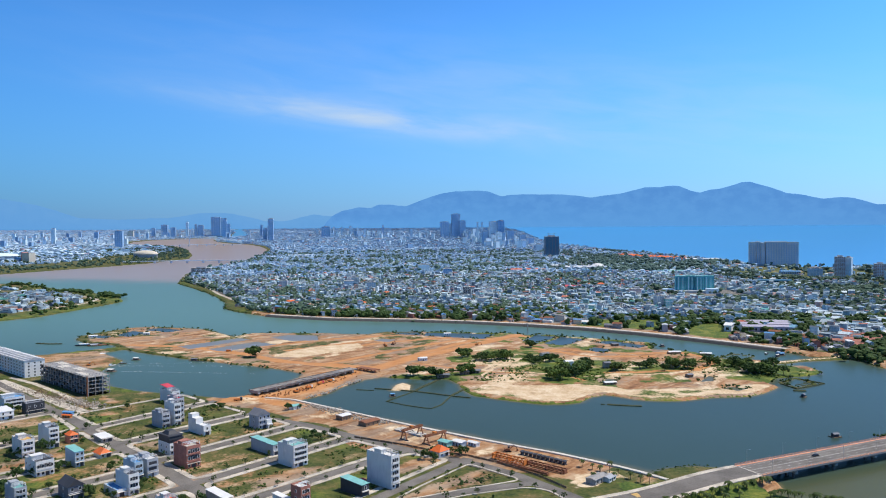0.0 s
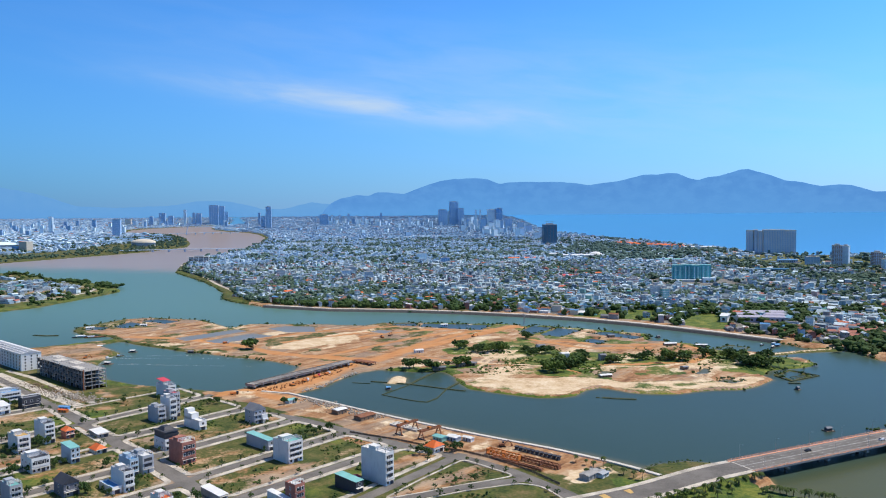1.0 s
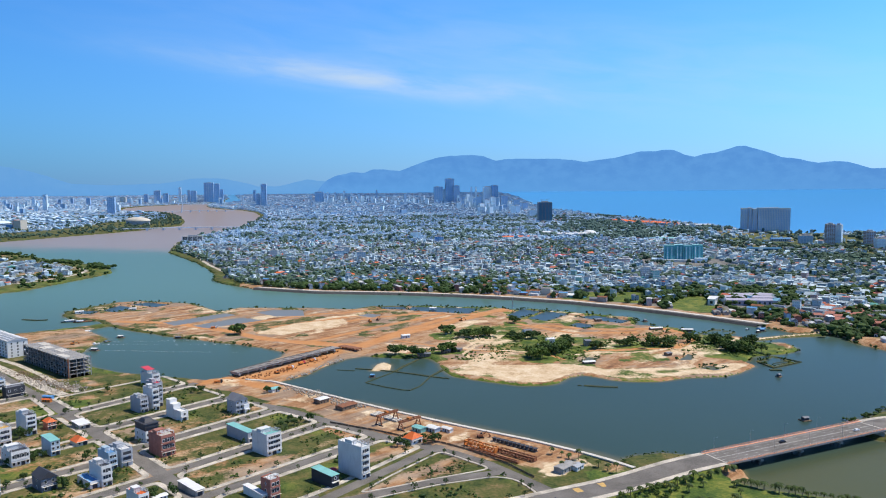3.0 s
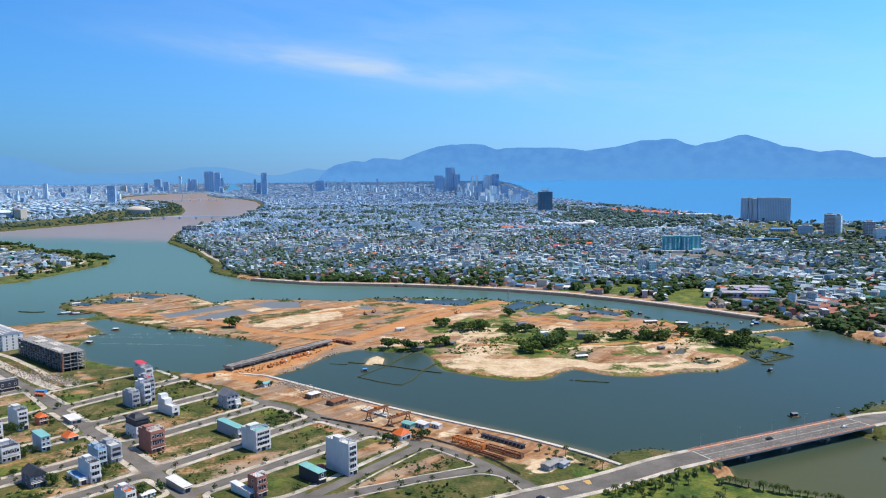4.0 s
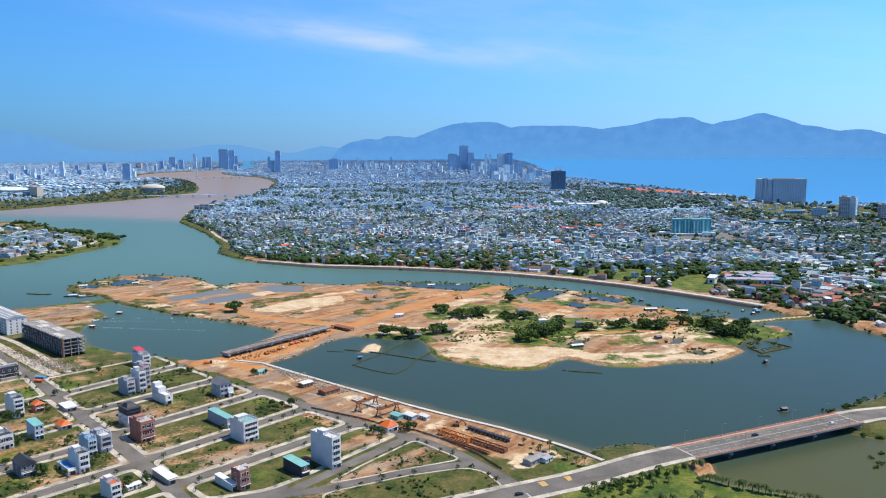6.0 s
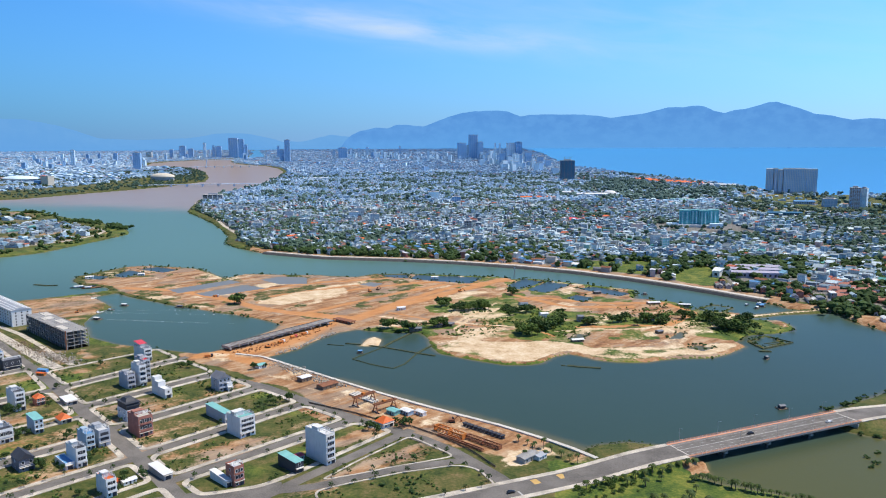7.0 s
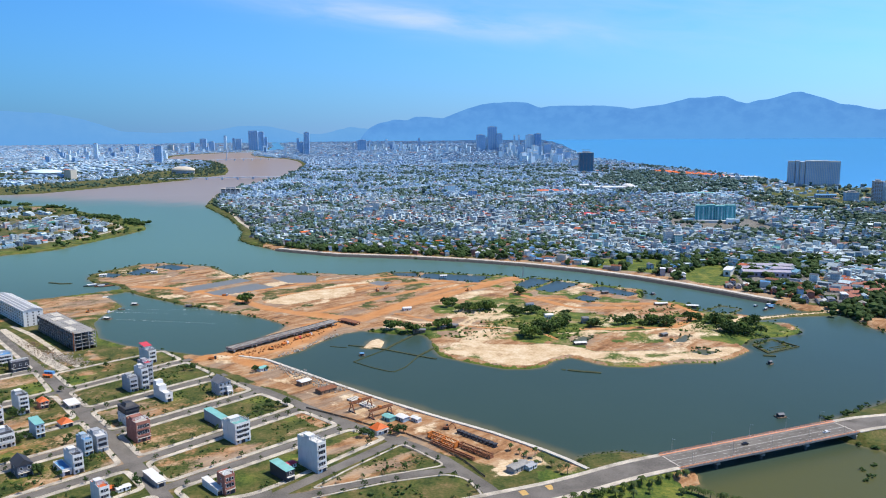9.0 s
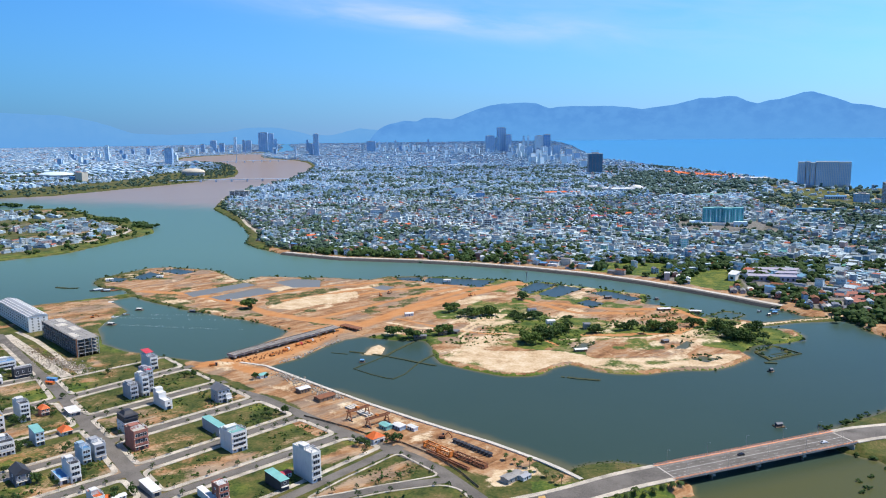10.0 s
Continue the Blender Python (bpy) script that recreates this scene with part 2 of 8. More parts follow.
    n.bump(fine, 0.6, 0.25)
    M["land"] = n.done(col, 0.92)

    # river and sea: clear blue-green, and the silty arm beyond the point
    n = Nodes("water")
    p = n.place()
    silt = n.range(n.calc("ADD", n.attr("silt"), n.calc("MULTIPLY", n.calc("SUBTRACT", n.noise(n.place(scale=(1, 1.6, 1), turn=-30), 0.006, 5, 0.6), 0.5), 0.75)), 0.2, 0.8)
    col = n.mix(n.noise(p, 0.008, 4), (0.036, 0.066, 0.056), (0.048, 0.080, 0.066))
    col = n.mix(n.attr("green"), col, (0.090, 0.095, 0.034))
    col = n.mix(n.attr("teal"), col, (0.112, 0.21, 0.17))
    col = n.mix(n.calc("MULTIPLY", n.attr("shallow"), 0.75), col, (0.17, 0.15, 0.075))
    col = n.mix(n.attr("pond"), col, (0.046, 0.080, 0.096))
    col = n.mix(n.attr("basin"), col, (0.190, 0.190, 0.175))
    col = n.mix(silt, col, (0.30, 0.24, 0.205))
    # sea blue with reflected sky and haze put into the base colour
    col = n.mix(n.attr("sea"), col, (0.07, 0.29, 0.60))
    rip = n.calc("ADD", n.noise(n.place(scale=(1, 2.2, 1), turn=25), 0.6, 5, 0.6), n.calc("MULTIPLY", n.noise(p, 0.05, 3), 1.5))
    n.bump(rip, 0.25, 0.12)
    n.bsdf.inputs["IOR"].default_value = 1.33
    n.bsdf.inputs["Specular IOR Level"].default_value = 0.09
    M["water"] = n.done(col, 0.28)

    # walls of the far town: painted fronts with storey bands and dark openings
    NEAR_PAINT = [(0.0, (0.66, 0.69, 0.71)), (0.17, (0.44, 0.50, 0.55)), (0.33, (0.66, 0.61, 0.53)), (0.40, (0.34, 0.47, 0.58)), (0.53, (0.82, 0.83, 0.83)), (0.68, (0.20, 0.23, 0.27)), (0.77, (0.52, 0.40, 0.31)), (0.82, (0.50, 0.52, 0.55)), (0.94, (0.58, 0.38, 0.35)), (0.965, (0.32, 0.50, 0.44))]
    # far set: distance haze put into the wall colours as pale blue
    FAR_HAZED = [(0.0, (0.62, 0.71, 0.80)), (0.22, (0.42, 0.55, 0.70)), (0.42, (0.56, 0.63, 0.70)), (0.52, (0.34, 0.49, 0.67)), (0.68, (0.80, 0.84, 0.88)), (0.82, (0.32, 0.42, 0.57)), (0.94, (0.58, 0.48, 0.48))]
    for name, paints in (("town_walls", NEAR_PAINT), ("town_walls_hazed", FAR_HAZED)):
        n = Nodes(name)
        paint = n.ramp(n.island(), paints, hard=True)
        sep = n.node("ShaderNodeSeparateXYZ")
        n.t.links.new(n.node("ShaderNodeTexCoord").outputs["UV"], sep.inputs[0])
        fu = n.calc("FRACT", n.calc("DIVIDE", sep.outputs[0], 2.6))
        fv = n.calc("FRACT", n.calc("DIVIDE", sep.outputs[1], 3.4))
        win = n.calc("MULTIPLY", n.calc("MULTIPLY", n.calc("GREATER_THAN", fu, 0.3), n.calc("LESS_THAN", fu, 0.8)), n.calc("MULTIPLY", n.calc("GREATER_THAN", fv, 0.25), n.calc("LESS_THAN", fv, 0.72)))
        win = n.calc("MULTIPLY", win, n.attr("front"))
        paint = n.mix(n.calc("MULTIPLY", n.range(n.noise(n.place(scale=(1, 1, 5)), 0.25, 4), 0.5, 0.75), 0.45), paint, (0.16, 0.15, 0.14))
        # blue cast of the haze, multiplied into all wall colours
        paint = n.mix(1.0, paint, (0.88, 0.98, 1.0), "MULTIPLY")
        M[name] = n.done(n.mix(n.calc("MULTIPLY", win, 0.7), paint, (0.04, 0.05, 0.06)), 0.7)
    TIN = [(0.0, (0.42, 0.46, 0.50)), (0.14, (0.74, 0.77, 0.80)), (0.30, (0.22, 0.25, 0.28)), (0.48, (0.44, 0.47, 0.49)), (0.60, (0.12, 0.14, 0.18)), (0.76, (0.20, 0.38, 0.52)), (0.82, (0.50, 0.55, 0.58)), (0.92, (0.60, 0.15, 0.08)), (0.955, (0.42, 0.19, 0.12)), (0.985, (0.16, 0.42, 0.36))]
    # roofs of the far quarters: tin colours with haze put in, bluish and pale
    HAZED_TIN = [(0.0, (0.46, 0.54, 0.64)), (0.18, (0.74, 0.79, 0.85)), (0.34, (0.32, 0.42, 0.54)), (0.56, (0.50, 0.57, 0.66)), (0.72, (0.30, 0.48, 0.66)), (0.84, (0.62, 0.68, 0.74)), (0.95, (0.56, 0.32, 0.28))]
    for name, tins in (("town_roofs", TIN), ("town_roofs_hazed", HAZED_TIN)):
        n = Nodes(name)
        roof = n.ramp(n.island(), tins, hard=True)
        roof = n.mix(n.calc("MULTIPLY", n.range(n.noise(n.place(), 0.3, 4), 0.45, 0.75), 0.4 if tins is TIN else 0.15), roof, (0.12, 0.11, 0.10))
        # the haze's blue cast, put into every roof colour
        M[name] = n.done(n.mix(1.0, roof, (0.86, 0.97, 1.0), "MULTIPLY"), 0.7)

    # the far range stands behind many kilometres of air: a plain glowing backdrop with that haze put into its colour
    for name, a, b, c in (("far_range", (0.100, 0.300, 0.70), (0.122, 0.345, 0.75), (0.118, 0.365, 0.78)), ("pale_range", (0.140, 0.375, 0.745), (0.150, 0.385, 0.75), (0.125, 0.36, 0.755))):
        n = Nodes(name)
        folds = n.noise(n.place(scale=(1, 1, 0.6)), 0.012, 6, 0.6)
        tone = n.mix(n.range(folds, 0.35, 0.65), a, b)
        # haze tone towards the foot, put into the emission
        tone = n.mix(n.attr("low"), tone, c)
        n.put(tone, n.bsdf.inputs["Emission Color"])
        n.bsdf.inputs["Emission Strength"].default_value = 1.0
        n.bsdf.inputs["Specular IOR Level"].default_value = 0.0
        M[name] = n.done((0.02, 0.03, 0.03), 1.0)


mats()

# ---- plan ----
# Beyond NEAR_LIMIT the land is drawn in towards MID along the line of sight, so that the horizon stays within reach.
MID = np.array([33.0, 2.0, 170.0])
NEAR_LIMIT, ROOM = 2600.0, 2280.0


def squeeze(x, y, z):
    x, y, z = (np.asarray(v, float) for v in (x, y, z))
    d = np.maximum(np.hypot(x - MID[0], y - MID[1]), 1e-6)
    k = np.where(d > NEAR_LIMIT, (NEAR_LIMIT + ROOM * (1 - (NEAR_LIMIT / np.maximum(d, NEAR_LIMIT)) ** 1.4)) / d, 1.0)
    return MID[0] + (x - MID[0]) * k, MID[1] + (y - MID[1]) * k, MID[2] + (z - MID[2]) * k


NEAR = [(-1500, 420), (-700, 720), (-560, 790), (-473, 858), (-412, 908), (-396, 927), (-384, 913), (-402, 885), (-352, 829), (-353, 786), (-345, 752), (-309, 694), (-271, 668), (-241, 657), (-213, 647), (-185, 637), (-168, 648),
        (-124, 627), (-117, 620), (-52, 565), (18, 509), (70, 472), (102, 445), (121, 425), (119, 436), (130, 443), (147, 447), (163, 443), (175, 425), (174, 414), (169, 406), (173, 402), (184, 391), (214, 377), (260, 350), (400, 250), (900, 0), (900, -900), (-1500, -900)]
CAUSEWAY = [(-178, 620), (-168, 662), (-141, 724), (-139, 750), (-100, 790), (-50, 760), (-54, 731), (-74, 718), (-91, 689), (-101, 658), (-122, 630), (-130, 600)]
ISLAND = [(-54, 727), (-25, 717), (5, 716), (14, 692), (20, 662), (28, 642), (40, 633), (58, 623), (81, 611), (99, 612), (112, 617), (123, 635), (137, 644), (146, 638), (158, 625), (175, 619), (199, 620), (225, 629), (255, 634), (274, 645), (289, 660), (298, 670), (294, 687),
          (313, 708), (345, 719), (362, 729), (371, 748), (369, 769), (327, 775), (340, 800), (320, 812), (289, 820), (288, 859), (271, 869), (245, 880)]
ISLAND_BACK = [(256, 935), (235, 945), (183, 980), (135, 1013), (111, 1005), (90, 1024), (36, 1036), (-43, 1053), (-82, 1045), (-103, 1022), (-164, 1038), (-265, 1047), (-282, 1015), (-327, 1069), (-353, 1096), (-429, 1121), (-465, 1106), (-483, 1055), (-493, 1027), (-486, 1000), (-463, 969),
               (-416, 947), (-391, 915), (-362, 889), (-317, 860), (-282, 837), (-251, 820), (-220, 799), (-207, 796), (-171, 775), (-139, 748)]
PATH_BANK = [(322, 776), (383, 797), (432, 808), (440, 818), (434, 828), (382, 809), (330, 788)]
FAR_BANK = [(-1115, 4716), (-990, 4045), (-927, 3601), (-873, 3199), (-871, 2956), (-880, 2748), (-843, 2480), (-775, 2230), (-720, 2047), (-659, 1940), (-554, 1756), (-463, 1570), (-422, 1467), (-398, 1377), (-360, 1320), (-293, 1251), (-239, 1222), (-179, 1193), (-52, 1169), (36, 1141),
            (119, 1104), (195, 1059), (262, 1004), (309, 955), (345, 914), (368, 884), (386, 862), (402, 826), (433, 813), (442, 795), (441, 759), (453, 721), (560, 690)]
FAR_COAST = [(2600, 1300), (2600, 2300), (1502, 2560), (1411, 2633), (1249, 2640), (1195, 2909), (1168, 3314), (1091, 3940), (1011, 4848), (902, 5946), (1000, 7858), (1393, 12868), (1862, 19776), (2855, 38000), (-9500, 38000), (-8111, 29993), (-5147, 19490), (-3795, 14477), (-3085, 11556), (-3122, 11079), (-3056, 10179), (-2765, 8994), (-2433, 8022), (-2048, 7203), (-1733, 6714), (-1445, 5973), (-1236, 5265)]
POINT_WEST = [(-2600, 350), (-1200, 880), (-820, 1100), (-702, 1223), (-678, 1262), (-668, 1335), (-656, 1417), (-649, 1509), (-647, 1529), (-686, 1606), (-828, 1774), (-935, 1852), (-1145, 2063), (-1240, 2075), (-1700, 1900), (-2600, 1200)]
NORTH_WEST = [(-9000, -300), (-3000, 1650), (-1900, 2250), (-1492, 2545), (-1440, 2722), (-1400, 2884), (-1345, 3059), (-1290, 3305), (-1285, 3560), (-1270, 3774), (-1420, 4273), (-1790, 5281), (-2129, 6004), (-2408, 6384), (-2672, 6624), (-2898, 6865), (-3332, 8069), (-3484, 8948), (-3449, 9588), (-3408, 10327), (-3409, 11210), (-3699, 13008), (-5101, 18195), (-8710, 30606), (-10500, 38000), (-30000, 38000), (-40000, 20000), (-30000, 2000)]
EAST_SIDE = [(290, 503), (313, 516), (350, 542), (500, 625), (1200, 800), (1200, 100), (600, 200), (400, 380), (310, 436), (304, 458), (297, 462), (295, 469), (296, 481)]
LANDS = [(NEAR, 2.2), (CAUSEWAY, 1.6), (ISLAND + ISLAND_BACK, 1.5), (PATH_BANK, 1.3), (FAR_BANK + FAR_COAST, 3.0), ([(-46, 668), (-43, 690), (-38, 700), (-31, 690), (-31, 668)], 1.1), (POINT_WEST, 2.5), (NORTH_WEST, 3.0), (EAST_SIDE, 2.2)]
PONDS = [[(-330, 932), (-272, 1003), (-248, 984), (-306, 906)],
         [(-287, 906), (-242, 968), (-204, 942), (-258, 886)],
         [(-233, 1006), (-210, 1031), (-172, 1023), (-160, 971), (-196, 967)],
         [(-451, 1036), (-444, 1081), (-409, 1057), (-425, 1017)],
         [(-478, 1007), (-479, 1039), (-450, 1029), (-447, 998)],
         [(-437, 1088), (-417, 1111), (-372, 1085), (-386, 1057)],
         [(-94, 969), (-81, 988), (-59, 977), (-70, 951)],
         [(-72, 1042), (-30, 1047), (-32, 1013), (-59, 1021)],
         [(-30, 1009), (-23, 1043), (72, 1023), (52, 975), (1, 993)]]
MORE_PONDS = [[(99, 961), (123, 1011), (152, 992), (114, 936)],
         [(121, 933), (155, 992), (184, 970), (145, 913)],
         [(183, 944), (210, 956), (248, 912), (231, 892), (205, 918)],
         [(165, 885), (180, 904), (200, 885), (181, 858)],
         [(297, 819), (325, 847), (340, 831), (321, 807)],
         [(234, 694), (254, 725), (259, 719), (248, 695)],
         [(242, 665), (256, 674), (270, 666), (254, 653)],
         [(143, 695), (156, 716), (167, 710), (152, 686)],
         [(307, 687), (330, 707), (336, 682), (313, 667)]]

# clumps of trees on the island: middle, reach and number
CLUSTERS = [(45, 812, 18, 8, 12), (24, 832, 7, 5, 4), (66, 814, 8, 5, 5), (-30, 728, 5, 4, 4), (-8, 720, 5, 4, 4), (14, 734, 8, 4, 4), (30, 736, 5, 3, 2), (105, 800, 12, 8, 7), (92, 815, 6, 6, 3), (123, 730, 11, 12, 15), (106, 705, 8, 8, 6), (140, 747, 9, 7, 7), (150, 795, 6, 5, 2)]
CLUSTERS += [(172, 744, 9, 8, 7), (204, 756, 8, 6, 4), (216, 745, 6, 5, 2), (233, 758, 10, 6, 5), (246, 752, 6, 5, 3), (273, 772, 7, 5, 4), (300, 732, 12, 14, 15), (298, 760, 10, 9, 6), (310, 722, 8, 8, 7), (330, 762, 10, 8, 3), (104, 893, 6, 8, 3), (-212, 842, 5, 4, 4)]


def inside_by(px, py, ring):
    """Signed distance to a closed ring, more than nought inside."""
    x, y = px.ravel(), py.ravel()
    best, odd = np.full(x.shape, 1e12), np.zeros(x.shape, bool)
    for (ax, ay), (bx, by) in zip(ring, ring[1:] + ring[:1]):
        ex, ey = bx - ax, by - ay
        s = np.clip(((x - ax) * ex + (y - ay) * ey) / (ex * ex + ey * ey), 0, 1)
        best = np.minimum(best, (x - ax - s * ex) ** 2 + (y - ay - s * ey) ** 2)
        odd ^= ((ay > y) != (by > y)) & (x < ex * (y - ay) / (ey if ey else 1e-9) + ax)
    return np.where(odd, 1, -1).reshape(px.shape) * np.sqrt(best).reshape(px.shape)


def line_by(px, py, pts):
    """Distance to an open line."""
    best = np.full(px.shape, 1e12)
    for (ax, ay), (bx, by) in zip(pts, pts[1:]):
        ex, ey = bx - ax, by - ay
        s = np.clip(((px - ax) * ex + (py - ay) * ey) / (ex * ex + ey * ey), 0, 1)
        best = np.minimum(best, (px - ax - s * ex) ** 2 + (py - ay - s * ey) ** 2)
    return np.sqrt(best)


TABLE = np.random.RandomState(4).rand(256, 256)


def rough(px, py, size, octaves=4):
    """Value noise from -1 to 1."""
    total, amp, out = 0.0, 1.0, np.zeros(np.shape(px))
    for _ in range(octaves):
        gx, gy = px / size + 71.3, py / size + 13.7
        ix, iy = np.floor(gx).astype(int), np.floor(gy).astype(int)
        fx, fy = gx - ix, gy - iy
        fx, fy = fx * fx * (3 - 2 * fx), fy * fy * (3 - 2 * fy)
        v = lambda a, b: TABLE[(ix + a) % 256, (iy + b) % 256]
        out += amp * (v(0, 0) * (1 - fx) * (1 - fy) + v(1, 0) * fx * (1 - fy) + v(0, 1) * (1 - fx) * fy + v(1, 1) * fx * fy)
        total, amp, size = total + amp, amp * 0.5, size * 0.5
    return out / total * 2 - 1


def band_of(d, a, b):
    s = np.clip((d - a) / (b - a), 0, 1)
    return s * s * (3 - 2 * s)


def polar(fine, rings):
    """True places of a sheet round MID: fine columns ahead, coarse ones elsewhere."""
    ahead = np.arange(-37.0, 37.01, fine)
    angles = np.radians(np.concatenate([ahead, np.arange(40.0, 320.1, 5.0)]))
    return MID[0] + np.sin(angles)[None, :] * rings[:, None], MID[1] + np.cos(angles)[None, :] * rings[:, None]


def sheet(name, px, py, pz, values, material, wrap=True):
    rows, cols = px.shape
    sx, sy, sz = squeeze(px, py, pz)
    index = np.arange(rows * cols).reshape(rows, cols)
    a, b = index[:-1, :], index[1:, :]
    if wrap:
        quads = np.stack([a, np.roll(a, -1, 1), np.roll(b, -1, 1), b], -1).reshape(-1, 4)
    else:
        quads = np.stack([a[:, :-1], a[:, 1:], b[:, 1:], b[:, :-1]], -1).reshape(-1, 4)
    me = bpy.data.meshes.new(name)
    me.from_pydata(np.stack([sx.ravel(), sy.ravel(), sz.ravel()], -1), [], quads[:, ::-1])
    for key, v in values.items():
        me.attributes.new(key, "FLOAT", "POINT").data.foreach_set("value", np.ascontiguousarray(v, np.float32).ravel())
    me.shade_smooth()
    me.materials.append(material)
    return new(name, me)


rings = np.concatenate([[0.01], np.geomspace(3, 300, 40)[:-1], np.geomspace(300, 1400, 330)[:-1], np.geomspace(1400, 4500, 120)[:-1], np.geomspace(4500, 12900, 80)[:-1], np.geomspace(12900, 42000, 26)])
gx, gy = polar(0.16, rings)
wobble = rough(gx, gy, 28) * 3.0
deep = np.full(gx.shape, -3.0)
for ring, high in LANDS:
    d = inside_by(gx, gy, ring) + wobble * (0.35 if ring is NEAR else 1.0)
    deep = np.maximum(deep, np.clip(d * 0.55, -3.0, high))
isl = inside_by(gx, gy, ISLAND + ISLAND_BACK)
near = inside_by(gx, gy, NEAR)
mounds = rough(gx, gy, 22, 3) * np.clip(isl / 12, 0, 1)
deep = deep + np.where(isl > 0, mounds * 0.9, 0)
for ring in PONDS + MORE_PONDS:
    d = inside_by(gx, gy, ring)
    deep = np.where(d > -5, np.minimum(deep, np.clip(-d * 0.5 - 0.1, -1.2, 3.0)), deep)
    deep = np.where((d < 0.5) & (d > -2.6), np.maximum(deep, 0.8), deep)
# ramps of the road up to the bridge
RX, RY = 0.906, 0.423


def road_rise(s):
    """Height of the carriageway along the bridge road; s runs from the west abutment."""
    return 2.3 + 3.3 * band_of(s, -75, -8) * (1 - band_of(s, 148, 208))


along = (gx - 166) * RX + (gy - 420.5) * RY
beside = np.abs(-(gx - 166) * RY + (gy - 420.5) * RX)
ramp = np.where((along < 11) | (along > 138), road_rise(along) - 0.12 - np.maximum(beside - 10.5, 0) * 0.55, -3)
ramp = np.where((along > 11) & (along < 138), np.maximum(-3, np.maximum(road_rise(along) - 0.6 - (along - 11) * 0.9, road_rise(along) - 0.6 - (138 - along) * 0.9) - np.maximum(beside - 10.5, 0) * 0.6), ramp)
ramp = np.where((along < 8.5) | (along > 140.5), ramp, np.minimum(ramp, 1.2))
deep = np.maximum(deep, np.where(beside < 30, ramp, -3))
far_in = inside_by(gx, gy, FAR_BANK + FAR_COAST)
pen_in = inside_by(gx, gy, POINT_WEST)
nw_in = inside_by(gx, gy, NORTH_WEST)

# open ground in the town
PLAIN = [(764, 2114), (877, 2581), (1107, 2863), (1300, 2729), (1400, 2300), (1400, 1800), (1001, 1690), (948, 1878), (776, 1797)]
FIELD = [(318, 985), (340, 1060), (380, 1101), (408, 1100), (392, 1040), (384, 985), (370, 950), (345, 950)]
MEADOW = [(190, 1085), (217, 1150), (331, 1150), (300, 1030)]

# zones of bare soil, pale sand and built-up land
soil = np.zeros(gx.shape)
GREEN_PART = [(20, 700), (60, 760), (20, 800), (70, 860), (120, 840), (150, 790), (230, 830), (290, 850), (340, 790), (370, 740), (300, 700), (250, 735), (190, 720), (120, 690), (70, 690)]
green = inside_by(gx, gy, GREEN_PART)
soil = np.where(isl > 0, 0.95 - 0.55 * band_of(green, -10, 15), soil)
soil = np.where((isl > 0) & (isl < 7) & (gy > 850), 0.15, soil)
soil = np.maximum(soil, np.where(inside_by(gx, gy, CAUSEWAY) > -4, 1.0, 0))
WORKS = [(-178, 640), (-120, 632), (-52, 563), (18, 506), (70, 469), (95, 447), (75, 425), (20, 458), (-40, 505), (-80, 548), (-130, 585), (-190, 628)]
soil = np.maximum(soil, 0.95 * band_of(inside_by(gx, gy, WORKS) + 3 * rough(gx, gy, 12, 2), -13, -3))
YARD = [(-470, 850), (-395, 900), (-355, 830), (-350, 785), (-385, 745), (-420, 765)]
soil = np.maximum(soil, 0.62 * band_of(inside_by(gx, gy, YARD), -6, 8))
gu, gv = 0.669 * gx + 0.743 * gy, 0.743 * gx - 0.669 * gy
soil = np.maximum(soil, np.where(near > 0, 0.20 + 0.75 * rough(gu * 0.3, gv, 20, 3), 0))
soil = np.maximum(soil, np.where((far_in > 0) & (far_in < 14 + np.where(gx > 60, 16, 6) * (1 + rough(gx, gy, 30, 2))) & (gx > -330), 0.9, 0))
sand = np.zeros(gx.shape)
SPIT = [(22, 660), (30, 645), (58, 625), (81, 613), (99, 614), (112, 619), (123, 637), (137, 646), (146, 640), (158, 627), (175, 621), (199, 622), (225, 631), (255, 636), (274, 647), (289, 662), (297, 672), (283, 680), (261, 673), (230, 666), (197, 665), (164, 664), (137, 682), (112, 686), (95, 680), (71, 683), (48, 688), (31, 678), (19, 662)]
in_spit = band_of(inside_by(gx, gy, SPIT), -3, 9)
sand = np.maximum(sand, in_spit * (0.85 + 0.95 * rough(gx, gy, 30, 3)))
soil = soil * (1 - 0.6 * in_spit)
for cx, cy, ca, cb, _ in CLUSTERS:
    near_trees = 1 - band_of(np.hypot((gx - cx) / (ca * 1.9 + 4), (gy - cy) / (cb * 1.9 + 4)) + 0.35 * rough(gx, gy, 9, 2), 0.75, 1.15)
    soil, sand = soil * (1 - near_trees), sand * (1 - near_trees)
PALE_STRIP = [(-192, 846), (-160, 906), (-106, 938), (-98, 914), (-160, 838)]
sand = np.maximum(sand, 1.25 * band_of(inside_by(gx, gy, PALE_STRIP), -3, 3))
sand = np.maximum(sand, 1.0 * band_of(inside_by(gx, gy, [(-46, 668), (-43, 690), (-38, 700), (-31, 690), (-31, 668)]), -5, 2))
sand = np.maximum(sand, (0.36 + 0.5 * rough(gx, gy, 16, 3)) * band_of(inside_by(gx, gy, WORKS), -2, 6))
sand = np.maximum(sand, 0.18 * band_of(inside_by(gx, gy, YARD), -4, 10))
sand = np.maximum(sand, (0.14 + 0.6 * rough(gx, gy, 130, 3)) * band_of(inside_by(gx, gy, PLAIN), -8, 8))
town = np.where(far_in > 30, 0.62, 0.0)
town = np.where((pen_in > 70) | (nw_in > 330), 0.42, town)
town = np.where((far_in > 0) & (gx > 700) & (gy > 1500), 0.25, town)
